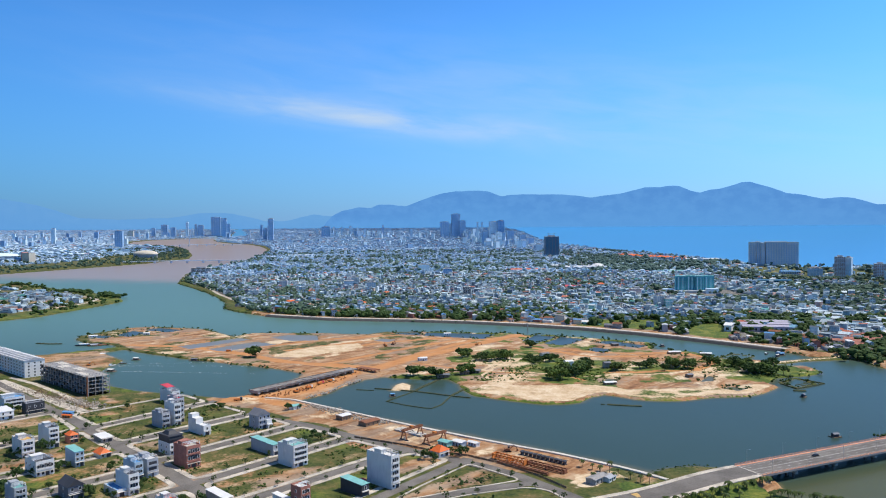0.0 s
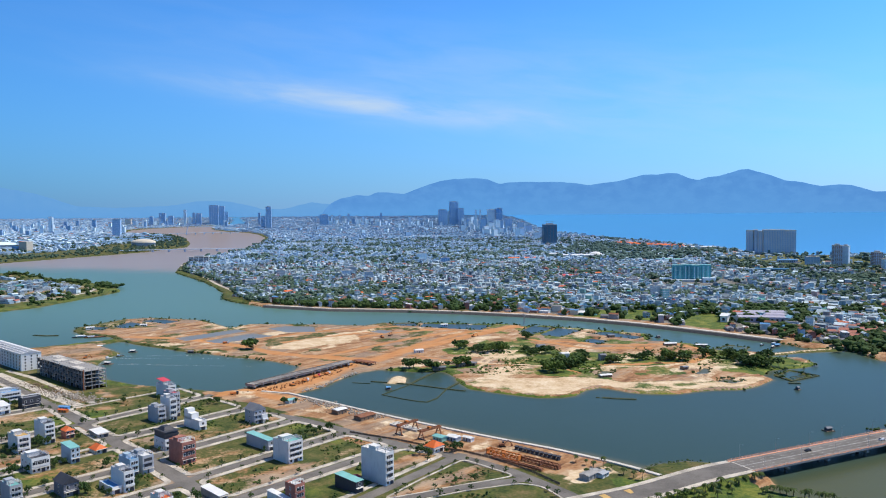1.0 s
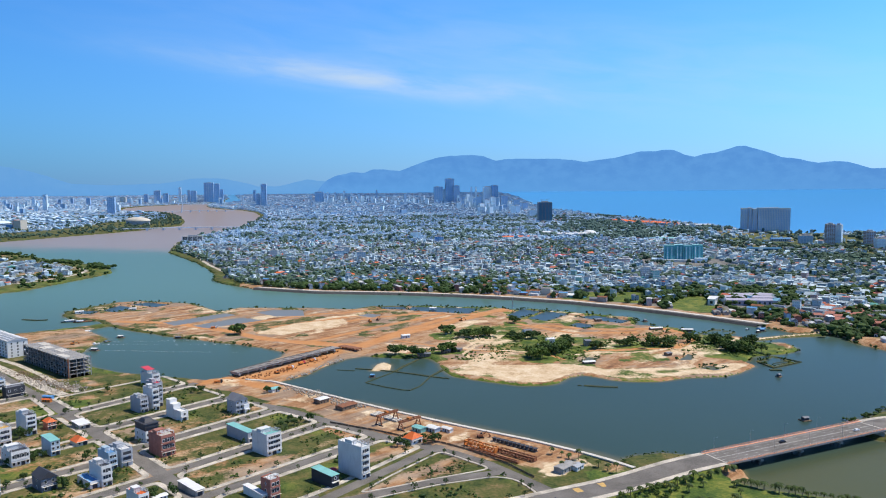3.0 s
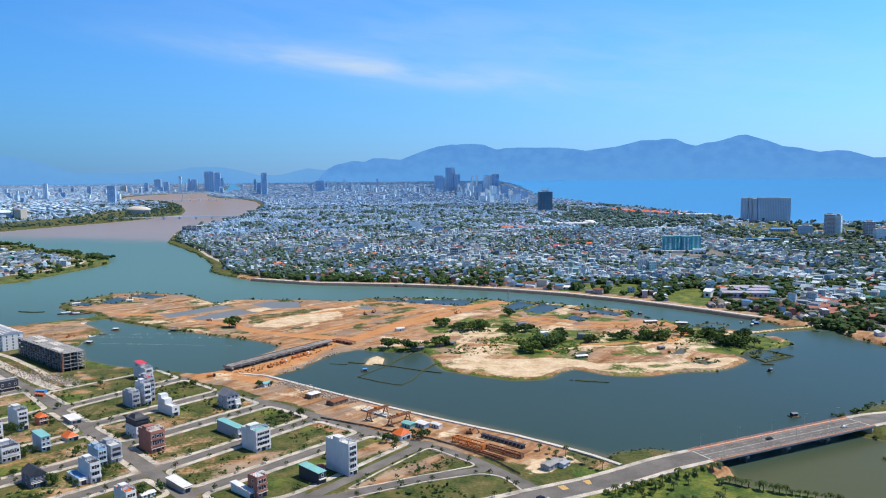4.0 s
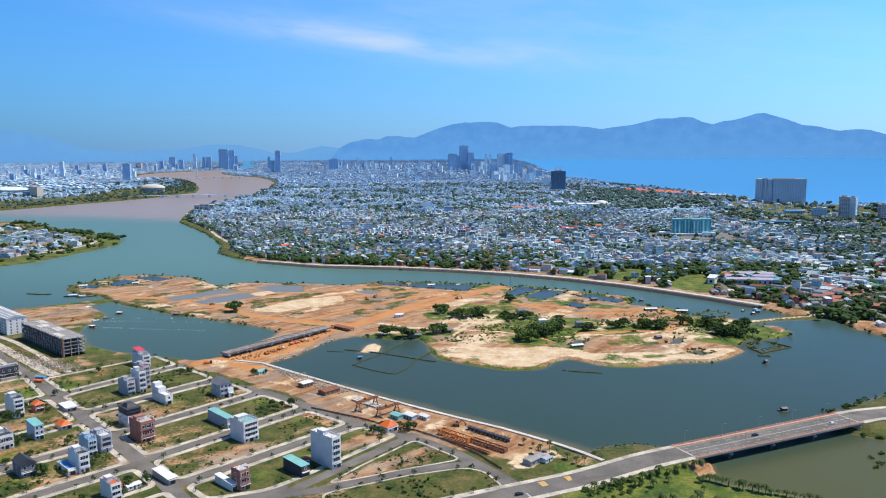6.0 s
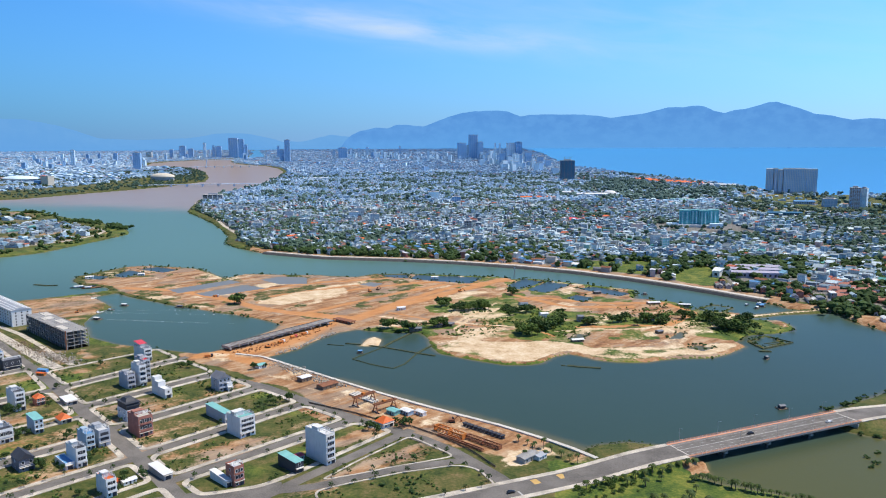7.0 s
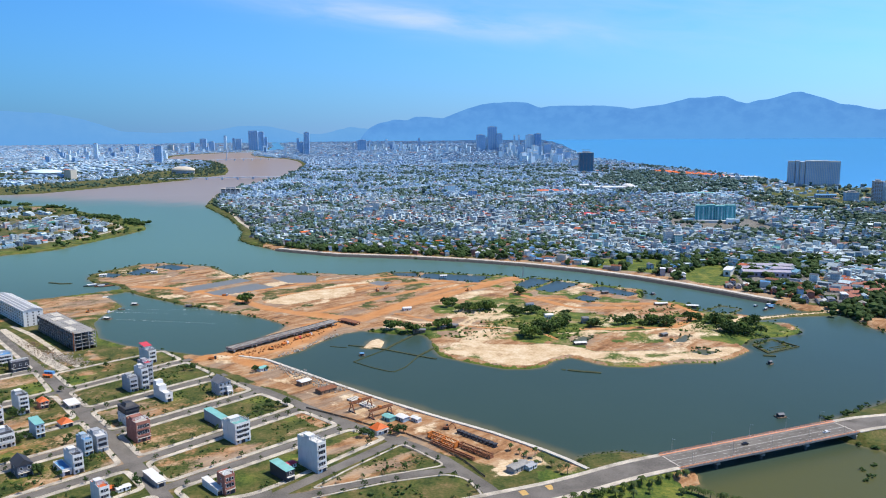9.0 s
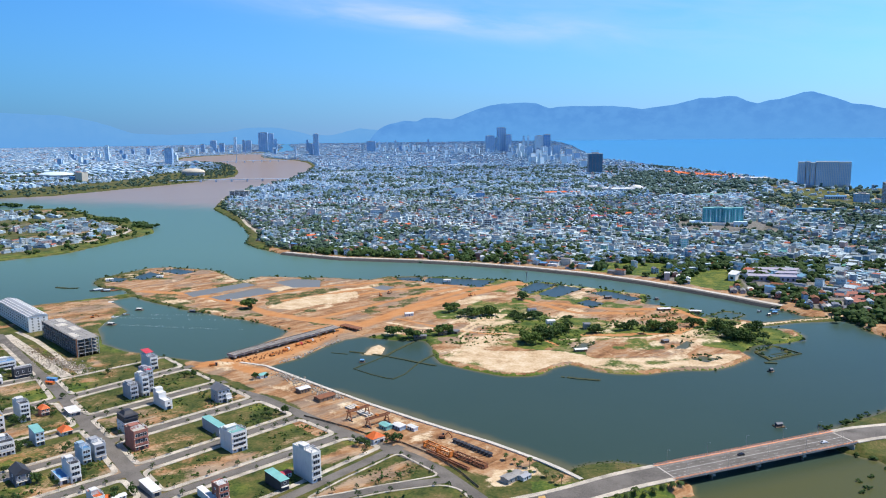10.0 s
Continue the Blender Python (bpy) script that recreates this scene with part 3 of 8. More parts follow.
town = np.where((np.hypot(gx, gy) > 5500) & ((far_in > 30) | (nw_in > 60)), 1.0, town)
rim = (isl > -3) & ((gy > 790 - 0.718 * (gx + 139)) | (gx > -110)) & (isl < 2.5 + 5 * rough(gx, gy, 18, 2)) & ((gy > 690) | (gx < 95) | (rough(gx, gy, 40, 2) > 0.25)) & (inside_by(gx, gy, CAUSEWAY) < 0)
soil, sand = np.where(rim, soil * 0.35, soil), np.where(rim, sand * 0.55, sand)
sand = np.maximum(sand, (0.55 + 0.6 * rough(gx, gy, 9, 2)) * band_of(inside_by(gx, gy, [(73, 430), (97, 437), (110, 424), (86, 408), (64, 402)]), -3, 4))
soil = np.maximum(soil, 0.8 * band_of(inside_by(gx, gy, [(164, 402), (176, 430), (194, 418), (190, 398), (174, 396)]), -2, 3))
sand = np.maximum(sand, 0.30 * band_of(inside_by(gx, gy, [(164, 402), (176, 430), (194, 418), (190, 398), (174, 396)]), -2, 3))
PAD = [(-66, 496), (-51, 508), (-31, 489), (-43, 474)]
soil = np.maximum(soil, 1.1 * band_of(inside_by(gx, gy, PAD), -2, 1))
PLOT_SOIL = [(-345, 640), (-300, 660), (-255, 612), (-235, 590), (-268, 560), (-300, 585)]
soil = np.maximum(soil, (0.38 + 0.5 * rough(gx, gy, 14, 2)) * band_of(inside_by(gx, gy, PLOT_SOIL), -6, 8))
DIGGINGS = [(131, 818), (177, 874), (235, 885), (267, 876), (288, 822), (266, 751), (244, 765), (210, 787), (169, 794)]
soil = np.maximum(soil, (0.95 + 0.5 * rough(gx, gy, 18, 2)) * band_of(inside_by(gx, gy, DIGGINGS), -4, 8))
PITS = [(38, 730), (46, 700), (80, 700), (100, 700), (98, 730), (60, 745)]
soil = np.maximum(soil, (0.8 + 0.6 * rough(gx, gy, 14, 2)) * band_of(inside_by(gx, gy, PITS), -3, 5))
for ring in ([(2, 828), (30, 852), (44, 818), (10, 800)], [(93, 690), (99, 738), (122, 728), (116, 684)], [(262, 704), (283, 759), (310, 752), (329, 767), (364, 733), (336, 704), (284, 686)]):
    turf = band_of(inside_by(gx, gy, ring) + 3 * rough(gx, gy, 10, 2), -3, 3)
    soil, sand = soil * (1 - turf), sand * (1 - turf)
track = np.zeros(gx.shape)
HAULS = [([(-160, 630), (-125, 655), (-108, 705), (-114, 745), (-65, 768), (-37, 824), (42, 927), (100, 1005)], 9), ([(-65, 768), (-116, 782), (-174, 812), (-229, 863), (-314, 921), (-386, 934)], 7), ([(-33, 797), (24, 756), (59, 739), (108, 735), (130, 700)], 2.5),
         ([(-110, 751), (-65, 779), (-28, 854), (38, 960), (107, 992)], 6), ([(-203, 837), (-146, 801), (-64, 771)], 6), ([(-183, 883), (-124, 937), (-76, 964)], 4), ]
HAULS += [([(-182, 630), (-146, 640), (-118, 672), (-102, 715), (-96, 745)], 15), ([(-190, 632), (-150, 622), (-120, 604)], 8), ([(-240, 900), (-150, 975), (-60, 1010)], 5), ([(-120, 800), (-60, 880), (20, 960)], 5), ([(-190, 850), (-110, 915), (-20, 975), (60, 990)], 5), ([(130, 880), (200, 850), (270, 850), (290, 800), (250, 745), (160, 735)], 5), ([(100, 900), (160, 830), (230, 830)], 5)]
for pts, wide in HAULS:
    track = np.maximum(track, 1 - band_of(line_by(gx, gy, pts) + rough(gx, gy, 9, 2) * 1.5, wide * 0.6, wide * 1.2))
soil = np.maximum(soil, np.where(isl > 0, track * 0.9, 0))
sand = np.maximum(sand, np.where(isl > 4, 0.20 + 0.8 * rough(gu * 0.35, gv, 26, 3) * (1 - track), 0))
soil = np.where((isl > 0) & (track < 0.3) & (rough(gy, gx, 40, 3) > 0.2), np.minimum(soil, 0.40), soil)
for pts in ([(-40, 778), (-4, 759), (37, 753), (57, 795), (81, 847)], [(37, 753), (71, 743), (102, 735)], [(135, 719), (172, 727), (211, 728), (246, 740), (268, 741)], [(330, 780), (383, 803), (436, 817)], [(44, 701), (38, 730), (51, 767), (84, 817)]):
    sand = np.maximum(sand, 0.75 * (1 - band_of(line_by(gx, gy, pts), 1.6, 3.4)))
for ring, s, w in ((PLAIN, 0.22, 0.0), (FIELD, 0.0, 0.0), (MEADOW, 0.12, 0.0), ([(480, 965), (490, 1010), (535, 1012), (530, 968)], 0.95, 0.0), ([(440, 835), (436, 862), (470, 850), (480, 822)], 0.9, 0.0)):
    d = band_of(inside_by(gx, gy, ring), -8, 8)
    soil, town = soil * (1 - d) + d * (s + 0.3 * rough(gx, gy, 90, 2)), town * (1 - d) + w * d
lush = np.where(near > 0, 0.14 + 0.9 * rough(gx, gy, 30, 3), 0.25)
lush = np.where((near > 0) & (gx > 95) & (gy < 415), 1.0 + 0.4 * rough(gx, gy, 20, 2), lush)
soil = np.where((near > 0) & (gx > 100) & (gy < 412), np.minimum(soil, 0.12 + 0.3 * rough(gx, gy, 14, 2)), soil)
lush = np.where((pen_in > 0) | (nw_in > 0), 0.30, lush)
lush = np.where((pen_in > 0) & (pen_in < 45), 0.5, lush)
soil = np.where(pen_in > 40, 0.28 + 0.6 * rough(gx, gy, 60, 3), soil)
lush = np.where((far_in > 0) & (far_in < 40) & (gx < -290), 0.4, lush)
lush = np.where(isl > -2, np.where((gx < -20) & (gy > 760), 0.15, 0.85), lush)
for ring, much in ((FIELD, 1.2), (MEADOW, 0.75), (PLAIN, 0.4)):
    lush = np.where(inside_by(gx, gy, ring) > 0, much, lush)
ground = sheet("ground", gx, gy, deep, {"soil": soil, "sand": sand, "town": town, "track": track * ((isl > -40) | (inside_by(gx, gy, CAUSEWAY) > -8)), "lush": lush}, MAT["land"])
tagged(ground, "flat river land of sandy soil, rough grass and town ground", "ground", kind="structure")

wx, wy = (v[:, ::2] for v in polar(0.16, rings[rings >= 295]))
shallow = deep[rings >= 295][:, ::2]
shallow = band_of(shallow, -2.4, -0.1) * (wy < 1300)
shallow = np.maximum(shallow, 0.75 * (1 - band_of(line_by(wx, wy, NEAR[19:24]) + 2.5 * rough(wx, wy, 12, 2), 5, 15)))
pond = np.zeros(wx.shape)
basin = np.zeros(wx.shape)
for ring in PONDS[:3] + [PONDS[6]]:
    basin = np.maximum(basin, band_of(inside_by(wx, wy, ring), -5, -1))
for ring in PONDS[3:] + MORE_PONDS[:4]:
    pond = np.maximum(pond, band_of(inside_by(wx, wy, ring), -4, 0))
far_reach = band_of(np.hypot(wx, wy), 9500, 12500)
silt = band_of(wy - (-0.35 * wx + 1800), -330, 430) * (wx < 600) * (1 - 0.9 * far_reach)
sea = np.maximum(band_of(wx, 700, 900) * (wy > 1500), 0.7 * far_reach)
green_w = band_of(-(wy - (-0.47 * (0 - 1) * (wx - 172) + 418)), 0, 30) * (wy < 520)
teal = 0.16 * band_of(-wx, 60, 200) + 0.75 * band_of(wy, 560, 1300)
teal = np.clip(teal, 0, 1)
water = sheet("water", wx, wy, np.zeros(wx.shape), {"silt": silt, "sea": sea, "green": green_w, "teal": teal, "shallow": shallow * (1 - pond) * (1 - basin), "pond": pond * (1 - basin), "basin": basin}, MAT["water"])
tagged(water, "calm blue-green river water with a silty brown arm and blue sea", "water", kind="structure")

# the ranges behind the bay: azimuth and height of the skyline in degrees
MAIN_RIDGE = [(-9.6, -0.4), (-8.9, 0.55), (-8.6, 0.8), (-7.9, 1.13), (-6.7, 1.38), (-5.8, 1.33), (-5.2, 1.58), (-4.5, 1.57), (-3.2, 1.44), (-2.2, 1.81), (-1.3, 2.14), (-0.3, 2.43), (0.6, 2.54), (2.3, 2.61), (3.1, 2.52), (4.1, 2.13), (4.6, 2.25), (5.6, 2.28), (8.1, 2.25), (9.6, 2.15), (10.6, 1.97), (12, 2.15), (13, 2.26),
              (14, 2.52), (14.6, 2.67), (15.6, 2.65), (16.5, 2.76), (17, 2.7), (17.7, 2.33), (18.4, 2.19), (19.1, 2.42), (19.6, 2.41), (20.4, 2.62), (21.1, 2.84), (21.7, 2.9), (22.4, 2.65), (23.1, 2.43), (24.1, 2.02), (25.1, 1.89), (26.3, 1.59), (27.3, 1.68), (28.1, 1.63), (28.9, 1.35), (29.5, 1.15), (31, 1.2), (34, 0.9), (40, 1.1), (50, 0.3)]
PALE_RIDGE = [(-60, 0.5), (-48, 1.6), (-40, 2.2), (-33, 2.0), (-30.2, 1.85), (-28.6, 1.52), (-27.3, 1.12), (-26, 0.66), (-23.5, 0.52), (-19.9, 0.66), (-18, 1.0), (-16, 0.96), (-14.4, 0.62), (-13.6, 0.36), (-12, 0.4), (-10.8, 0.68), (-10.05, 0.89), (-8.9, 0.74), (-7, 0.5), (-4, -0.4)]


def range_of(ridge, depth, material, label, seed, jag):
    """A hazy range as a sloping sheet with spurs, standing at an even depth ahead."""
    ra = np.arange(ridge[0][0], ridge[-1][0], 0.08)
    rise = np.interp(ra, [a for a, _ in ridge], [h for _, h in ridge])
    k = np.exp(-np.linspace(-2, 2, 7) ** 2)
    rise = np.convolve(np.pad(rise, 3, mode="edge"), k / k.sum(), "valid") + jag * rough(ra * 12 + seed, 0 * ra, 6, 3)
    steps = np.linspace(0, 1, 16)
    a = np.radians(ra)
    reach = depth / np.maximum(np.cos(a), np.cos(np.clip(a + radians(4.5), -1, 0)))
    rr, aa = reach[None, :] - 26 + 26 * steps[:, None], a[None, :] + 0 * steps[:, None]
    spur = rough(ra[None, :] * 30 + 0 * rr, steps[:, None] * 60 + seed, 40, 4)
    lift = np.clip(steps[:, None] ** 1.1 + spur * 0.2 * np.sin(np.pi * steps)[:, None], 0, 1)
    low, high = 168 + rr * math.tan(radians(-0.75)), 168 + rr * np.tan(np.radians(rise))[None, :]
    mz = low + (high - low) * lift
    mx, my = MID[0] + rr * np.sin(aa), MID[1] + rr * np.cos(aa)
    idx = np.arange(mx.size).reshape(mx.shape)
    me = bpy.data.meshes.new("backdrop")
    me.from_pydata(np.stack([mx.ravel(), my.ravel(), mz.ravel()], -1), [], np.stack([idx[:-1, :-1], idx[:-1, 1:], idx[1:, 1:], idx[1:, :-1]], -1).reshape(-1, 4))
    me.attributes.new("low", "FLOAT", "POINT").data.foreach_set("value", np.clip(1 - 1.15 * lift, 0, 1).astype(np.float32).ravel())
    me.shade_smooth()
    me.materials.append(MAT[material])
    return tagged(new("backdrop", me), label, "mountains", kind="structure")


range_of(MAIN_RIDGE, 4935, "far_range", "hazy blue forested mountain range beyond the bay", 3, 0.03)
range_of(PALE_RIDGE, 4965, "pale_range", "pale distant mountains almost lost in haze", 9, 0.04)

# ---- helpers for building ----
class Geo:
    """Collects corners and faces of one mesh."""

    def __init__(self):
        self.v, self.f = [], []

    def add(self, verts, faces, m=None):
        k = len(self.v)
        self.v += [tuple(m @ Vector(p)) if m else tuple(p) for p in verts]
        self.f += [tuple(i + k for i in face) for face in faces]
        return self

    def box(self, x0, x1, y0, y1, z0, z1, m=None):
        c = [(x, y, z) for z in (z0, z1) for x, y in ((x0, y0), (x1, y0), (x1, y1), (x0, y1))]
        return self.add(c, [(0, 3, 2, 1), (4, 5, 6, 7), (0, 1, 5, 4), (1, 2, 6, 5), (2, 3, 7, 6), (3, 0, 4, 7)], m)

    def beam(self, a, b, w, h=None):
        """A bar of rectangular section between two places."""
        a, b, h = Vector(a), Vector(b), h or w
        d = (b - a).normalized()
        side = d.cross(Vector((0, 0, 1)))
        side = Vector((1, 0, 0)) if side.length < 1e-3 else side.normalized()
        up = side.cross(d)
        c = [p + side * (i * w / 2) + up * (j * h / 2) for p in (a, b) for i, j in ((-1, -1), (1, -1), (1, 1), (-1, 1))]
        return self.add(c, [(0, 3, 2, 1), (4, 5, 6, 7), (0, 1, 5, 4), (1, 2, 6, 5), (2, 3, 7, 6), (3, 0, 4, 7)])

    def tube(self, x, y, z0, z1, r0, r1=None, n=10):
        r1 = r0 if r1 is None else r1
        c = [(x + r * math.cos(i * math.tau / n), y + r * math.sin(i * math.tau / n), z) for z, r in ((z0, r0), (z1, r1)) for i in range(n)]
        return self.add(c, [tuple(range(n))[::-1], tuple(range(n, 2 * n))] + [(i, (i + 1) % n, n + (i + 1) % n, n + i) for i in range(n)])

    def prism(self, ring, z0, z1):
        n = len(ring)
        return self.add([(x, y, z) for z in (z0, z1) for x, y in ring], [tuple(range(n))[::-1], tuple(range(n, 2 * n))] + [(i, (i + 1) % n, n + (i + 1) % n, n + i) for i in range(n)])

    def mesh(self, name, material, smooth=False):
        me = bpy.data.meshes.new(name)
        me.from_pydata(self.v, [], self.f)
        me.materials.append(material)
        if smooth:
            me.shade_smooth()
        return me


def part(name, geo, material, parent=None, label="", smooth=False):
    ob = new(name, geo.mesh(name, MAT[material] if isinstance(material, str) else material, smooth))
    if parent is not None:
        ob.parent = parent
    return tagged(ob, label)


def thing(name, label, category, m=None, group="", kind=""):
    ob = new(name)
    ob.empty_display_size = 0.5
    if m is not None:
        ob.matrix_world = m
    return tagged(ob, label, category, group, kind)


AX, AY = 0.669, 0.743  # the street grid: u runs along the rows of plots, v across them
GRID_TURN = math.degrees(math.atan2(AY, AX))
LAND = 2.2


def W(u, v):
    return AX * u + AY * v, AY * u - AX * v


def at_uv(u, v, z=LAND, turn=0.0):
    return pose(*W(u, v), z, 0, 0, GRID_TURN + turn)


def sweep(path, profile):
    """A strip along a line; profile: pairs of offset to the left and height."""
    g, rows = Geo(), []
    for i, p in enumerate(path):
        a, b = Vector(path[max(i - 1, 0)][:2]), Vector(path[min(i + 1, len(path) - 1)][:2])
        d = (b - a).normalized()
        z = p[2] if len(p) > 2 else 0.0
        rows.append([(p[0] - d.y * o, p[1] + d.x * o, z + h) for o, h in profile])
    n = len(profile)
    g.v = [q for row in rows for q in row]
    g.f = [(i * n + j, i * n + j + 1, (i + 1) * n + j + 1, (i + 1) * n + j) for i in range(len(path) - 1) for j in range(n - 1)]
    g.f = [f[::-1] for f in g.f]
    return g


def rounded(ring, r, n=5):
    """A ring with its corners rounded."""
    out = []
    for i, p in enumerate(ring):
        p, a, b = Vector(p), Vector(ring[i - 1]), Vector(ring[(i + 1) % len(ring)])
        k = min(r, (a - p).length * 0.45, (b - p).length * 0.45)
        s, e = p + (a - p).normalized() * k, p + (b - p).normalized() * k
        for j in range(n + 1):
            t = j / n
            q = s * (1 - t) ** 2 + p * 2 * t * (1 - t) + e * t * t
            out.append((q.x, q.y))
    return out


def inset(ring, w):
    """The ring moved inwards; it runs anticlockwise."""
    out = []
    for i, p in enumerate(ring):
        p, a, b = Vector(p), Vector(ring[i - 1]), Vector(ring[(i + 1) % len(ring)])
        d, e = (p - a).normalized(), (b - p).normalized()
        n1, n2 = Vector((-d.y, d.x)), Vector((-e.y, e.x))
        n = n1 + n2
        n = n / max(n.length_squared / 2, 0.2)
        out.append((p.x + n.x * w, p.y + n.y * w))
    return out


def wind(ring):
    area = sum(a[0] * b[1] - b[0] * a[1] for a, b in zip(ring, ring[1:] + ring[:1]))
    return ring if area > 0 else ring[::-1]


# ---- streets of the new district ----
def street(name, label, points, width, z):
    ob = part(name, sweep(points, [(-width / 2, z), (0, z + 0.05), (width / 2, z)]), "asphalt")
    return tagged(ob, label, "road", kind="structure")


def strip(v, u0, u1, lean=0.0):
    return [W(u0 + (u1 - u0) * i / 8, v + lean * i / 8) for i in range(9)]


for k, (v, u0, u1, lean) in enumerate([(-548, 222, 336, -8), (-492, 214, 336, -4), (-437, 212, 338, -4), (-383, 210, 342, -5), (-338, 210, 344, 0), (-283, 205, 352, -14), (-381, 60, 216, 0), (-430, 60, 220, 0), (-478, 60, 222, 4), (-548, 60, 226, 0), (-620, 60, 236, 0)]):
    street("road", "narrow grey asphalt street between building plots", strip(v, u0, u1, lean), 7.6, LAND + 0.05 + 0.006 * k)
for lane, wide in (([(-421, 715), (-377, 675), (-335, 636), (-308, 610), (-282, 588)], 9.0), ([(-418, 728), (-377, 696), (-333, 654), (-301, 621), (-275, 597)], 5.0)):
    ob = part("site_lane", sweep([(x, y, LAND) for x, y in lane], [(-wide / 2, 0.03), (0, 0.09), (wide / 2, 0.03)]), "paving")
    tagged(ob, "dusty pale lane beside the unfinished block", "road", kind="structure")
B1 = [(204, -300), (210, -345), (214, -381), (219, -430), (222, -478), (226, -520), (231, -570), (235, -650), (240, -740), (244, -800)]
street("road", "grey asphalt cross street with sandy edges", [W(*p) for p in B1], 9.0, LAND + 0.13)
B2 = [(330, -470), (336, -440), (338, -390), (339, -350), (343, -310), (346, -280), (345, -255), (341, -235), (336, -212), (330, -195)]
street("road", "grey asphalt street beside the construction yard", [W(*p) for p in B2], 9.0, LAND + 0.14)
A7 = [(238, -292), (250, -283), (262, -276), (274, -272), (290, -267), (305, -261), (320, -253), (334, -245), (345, -238)]
street("road", "curved grey asphalt lane between grassy plots", [W(*p) for p in A7], 7.5, LAND + 0.15)
street("road", "wide grey asphalt crossing of two streets", [W(*p) for p in [(190, -322), (208, -312), (228, -298), (250, -288)]], 13.0, LAND + 0.16)
main = [(166 + RX * s, 420.5 + RY * s, float(road_rise(s))) for s in list(range(-320, 3, 6)) + [5.1]]
street("road", "wide grey asphalt road that rises to the bridge", main, 15.0, 0.0)
main_east = [(166 + RX * s, 420.5 + RY * s, float(road_rise(s))) for s in range(142, 420, 6)]
street("road", "wide grey asphalt road beyond the bridge", main_east, 15.0, 0.0)
for side, run in ((9.2, main), (-9.2, main), (9.2, main_east), (-9.2, main_east)):
    run = [p for p in run if (run is main_east) or not (side > 0 and -118 < (p[0] - 166) * RX + (p[1] - 420.5) * RY < -88)]
    first = [p for p in run if (p[0] - 166) * RX + (p[1] - 420.5) * RY < -100] if side > 0 and run is main else []
    second = [p for p in run if p not in first]
    for piece in (first, second):
        if len(piece) > 2:
            ob = part("pavement", sweep(piece, [(side - 1.75, -0.2), (side - 1.75, 0.2), (side + 1.75, 0.2), (side + 1.75, -0.4)]), "paving")
            tagged(ob, "pale concrete pavement with a raised kerb", "pavement", kind="structure")


def block(corners, width=2.1):
    ring = inset(wind(rounded([W(*c) for c in corners], 6.0)), -0.6)
    inner = inset(ring, width + 0.4)
    n, g = len(ring), Geo()
    for pts, z in ((ring, LAND), (ring, LAND + 0.27), (inner, LAND + 0.27), (inner, LAND - 0.05)):
        g.v += [(x, y, z) for x, y in pts]
    for a in range(3):
        g.f += [(a * n + i, a * n + (i + 1) % n, (a + 1) * n + (i + 1) % n, (a + 1) * n + i) for i in range(n)]
    ob = part("pavement", g, "paving")
    return tagged(ob, "pale concrete pavement round a grassy plot", "pavement", kind="structure")


BLOCKS = [[(235, -552), (330, -560), (331, -600), (238, -600)], [(231, -543), (330, -551), (330, -501), (228, -497)], [(227, -487), (331, -491), (331, -446), (224, -442)], [(224, -432), (332, -436), (334, -393), (220, -388)]]
BLOCKS += [[(219, -378), (333, -383), (335, -343), (216, -343)], [(215, -333), (336, -333), (343, -304), (262, -296), (242, -296), (214, -310)], [(268, -280), (298, -285), (344, -290), (341, -249), (322, -257), (305, -265), (288, -271)],
          [(258, -272), (274, -267), (304, -256), (333, -240), (337, -228), (328, -207), (262, -233), (250, -255)]]
BLOCKS += [[(208, -376), (206, -345), (70, -345), (70, -376)], [(209, -386), (213, -425), (70, -425), (70, -386)],
          [(214, -435), (217, -473), (70, -473), (70, -435)], [(217, -483), (222, -543), (70, -543), (70, -483)], [(223, -553), (230, -615), (70, -615), (70, -553)], [(231, -625), (238, -760), (150, -760), (150, -625)], [(206, -335), (202, -300), (70, -300), (70, -335)]]
for k, corners in enumerate(BLOCKS):
    block(corners, 0.9 if k in (6, 7) else 3.2)

# river wall with a pale coping
WALL = [(-150, 632), (-124, 623), (-117, 617), (-85, 590), (-52, 562), (-17, 533), (18, 506), (44, 487), (70, 469), (88, 454), (102, 442), (113, 431), (124, 418)]
ob = part("river_wall", sweep([(x, y, 0.0) for x, y in WALL], [(6.5, -0.6), (2.2, 1.7), (1.6, 1.9), (1.6, 2.75), (-1.2, 2.75), (-1.2, 1.9)]), "pale_concrete")
tagged(ob, "pale concrete river wall with a sloped foot", "wall", kind="structure")
BANK = [(-293, 1247), (-239, 1218), (-179, 1189), (-52, 1165), (36, 1137), (119, 1100), (195, 1055), (262, 1000), (309, 951), (345, 910), (368, 880), (386, 858)]
ob = part("far_river_wall", sweep([(x, y, 0.0) for x, y in BANK], [(6.0, 3.3), (5.0, 3.4), (1.0, 3.4), (-0.5, 3.1), (-3.5, -0.6)][::-1]), "dark_concrete")
tagged(ob, "long grey concrete river wall across the water", "wall", kind="structure")
ob = part("bank_road", sweep([(x, y, 0.0) for x, y in BANK], [(5.5, 3.25), (9.0, 3.35), (14.0, 3.25)][::-1]), "pale_concrete")
tagged(ob, "pale riverside road on the far bank", "road", kind="structure")

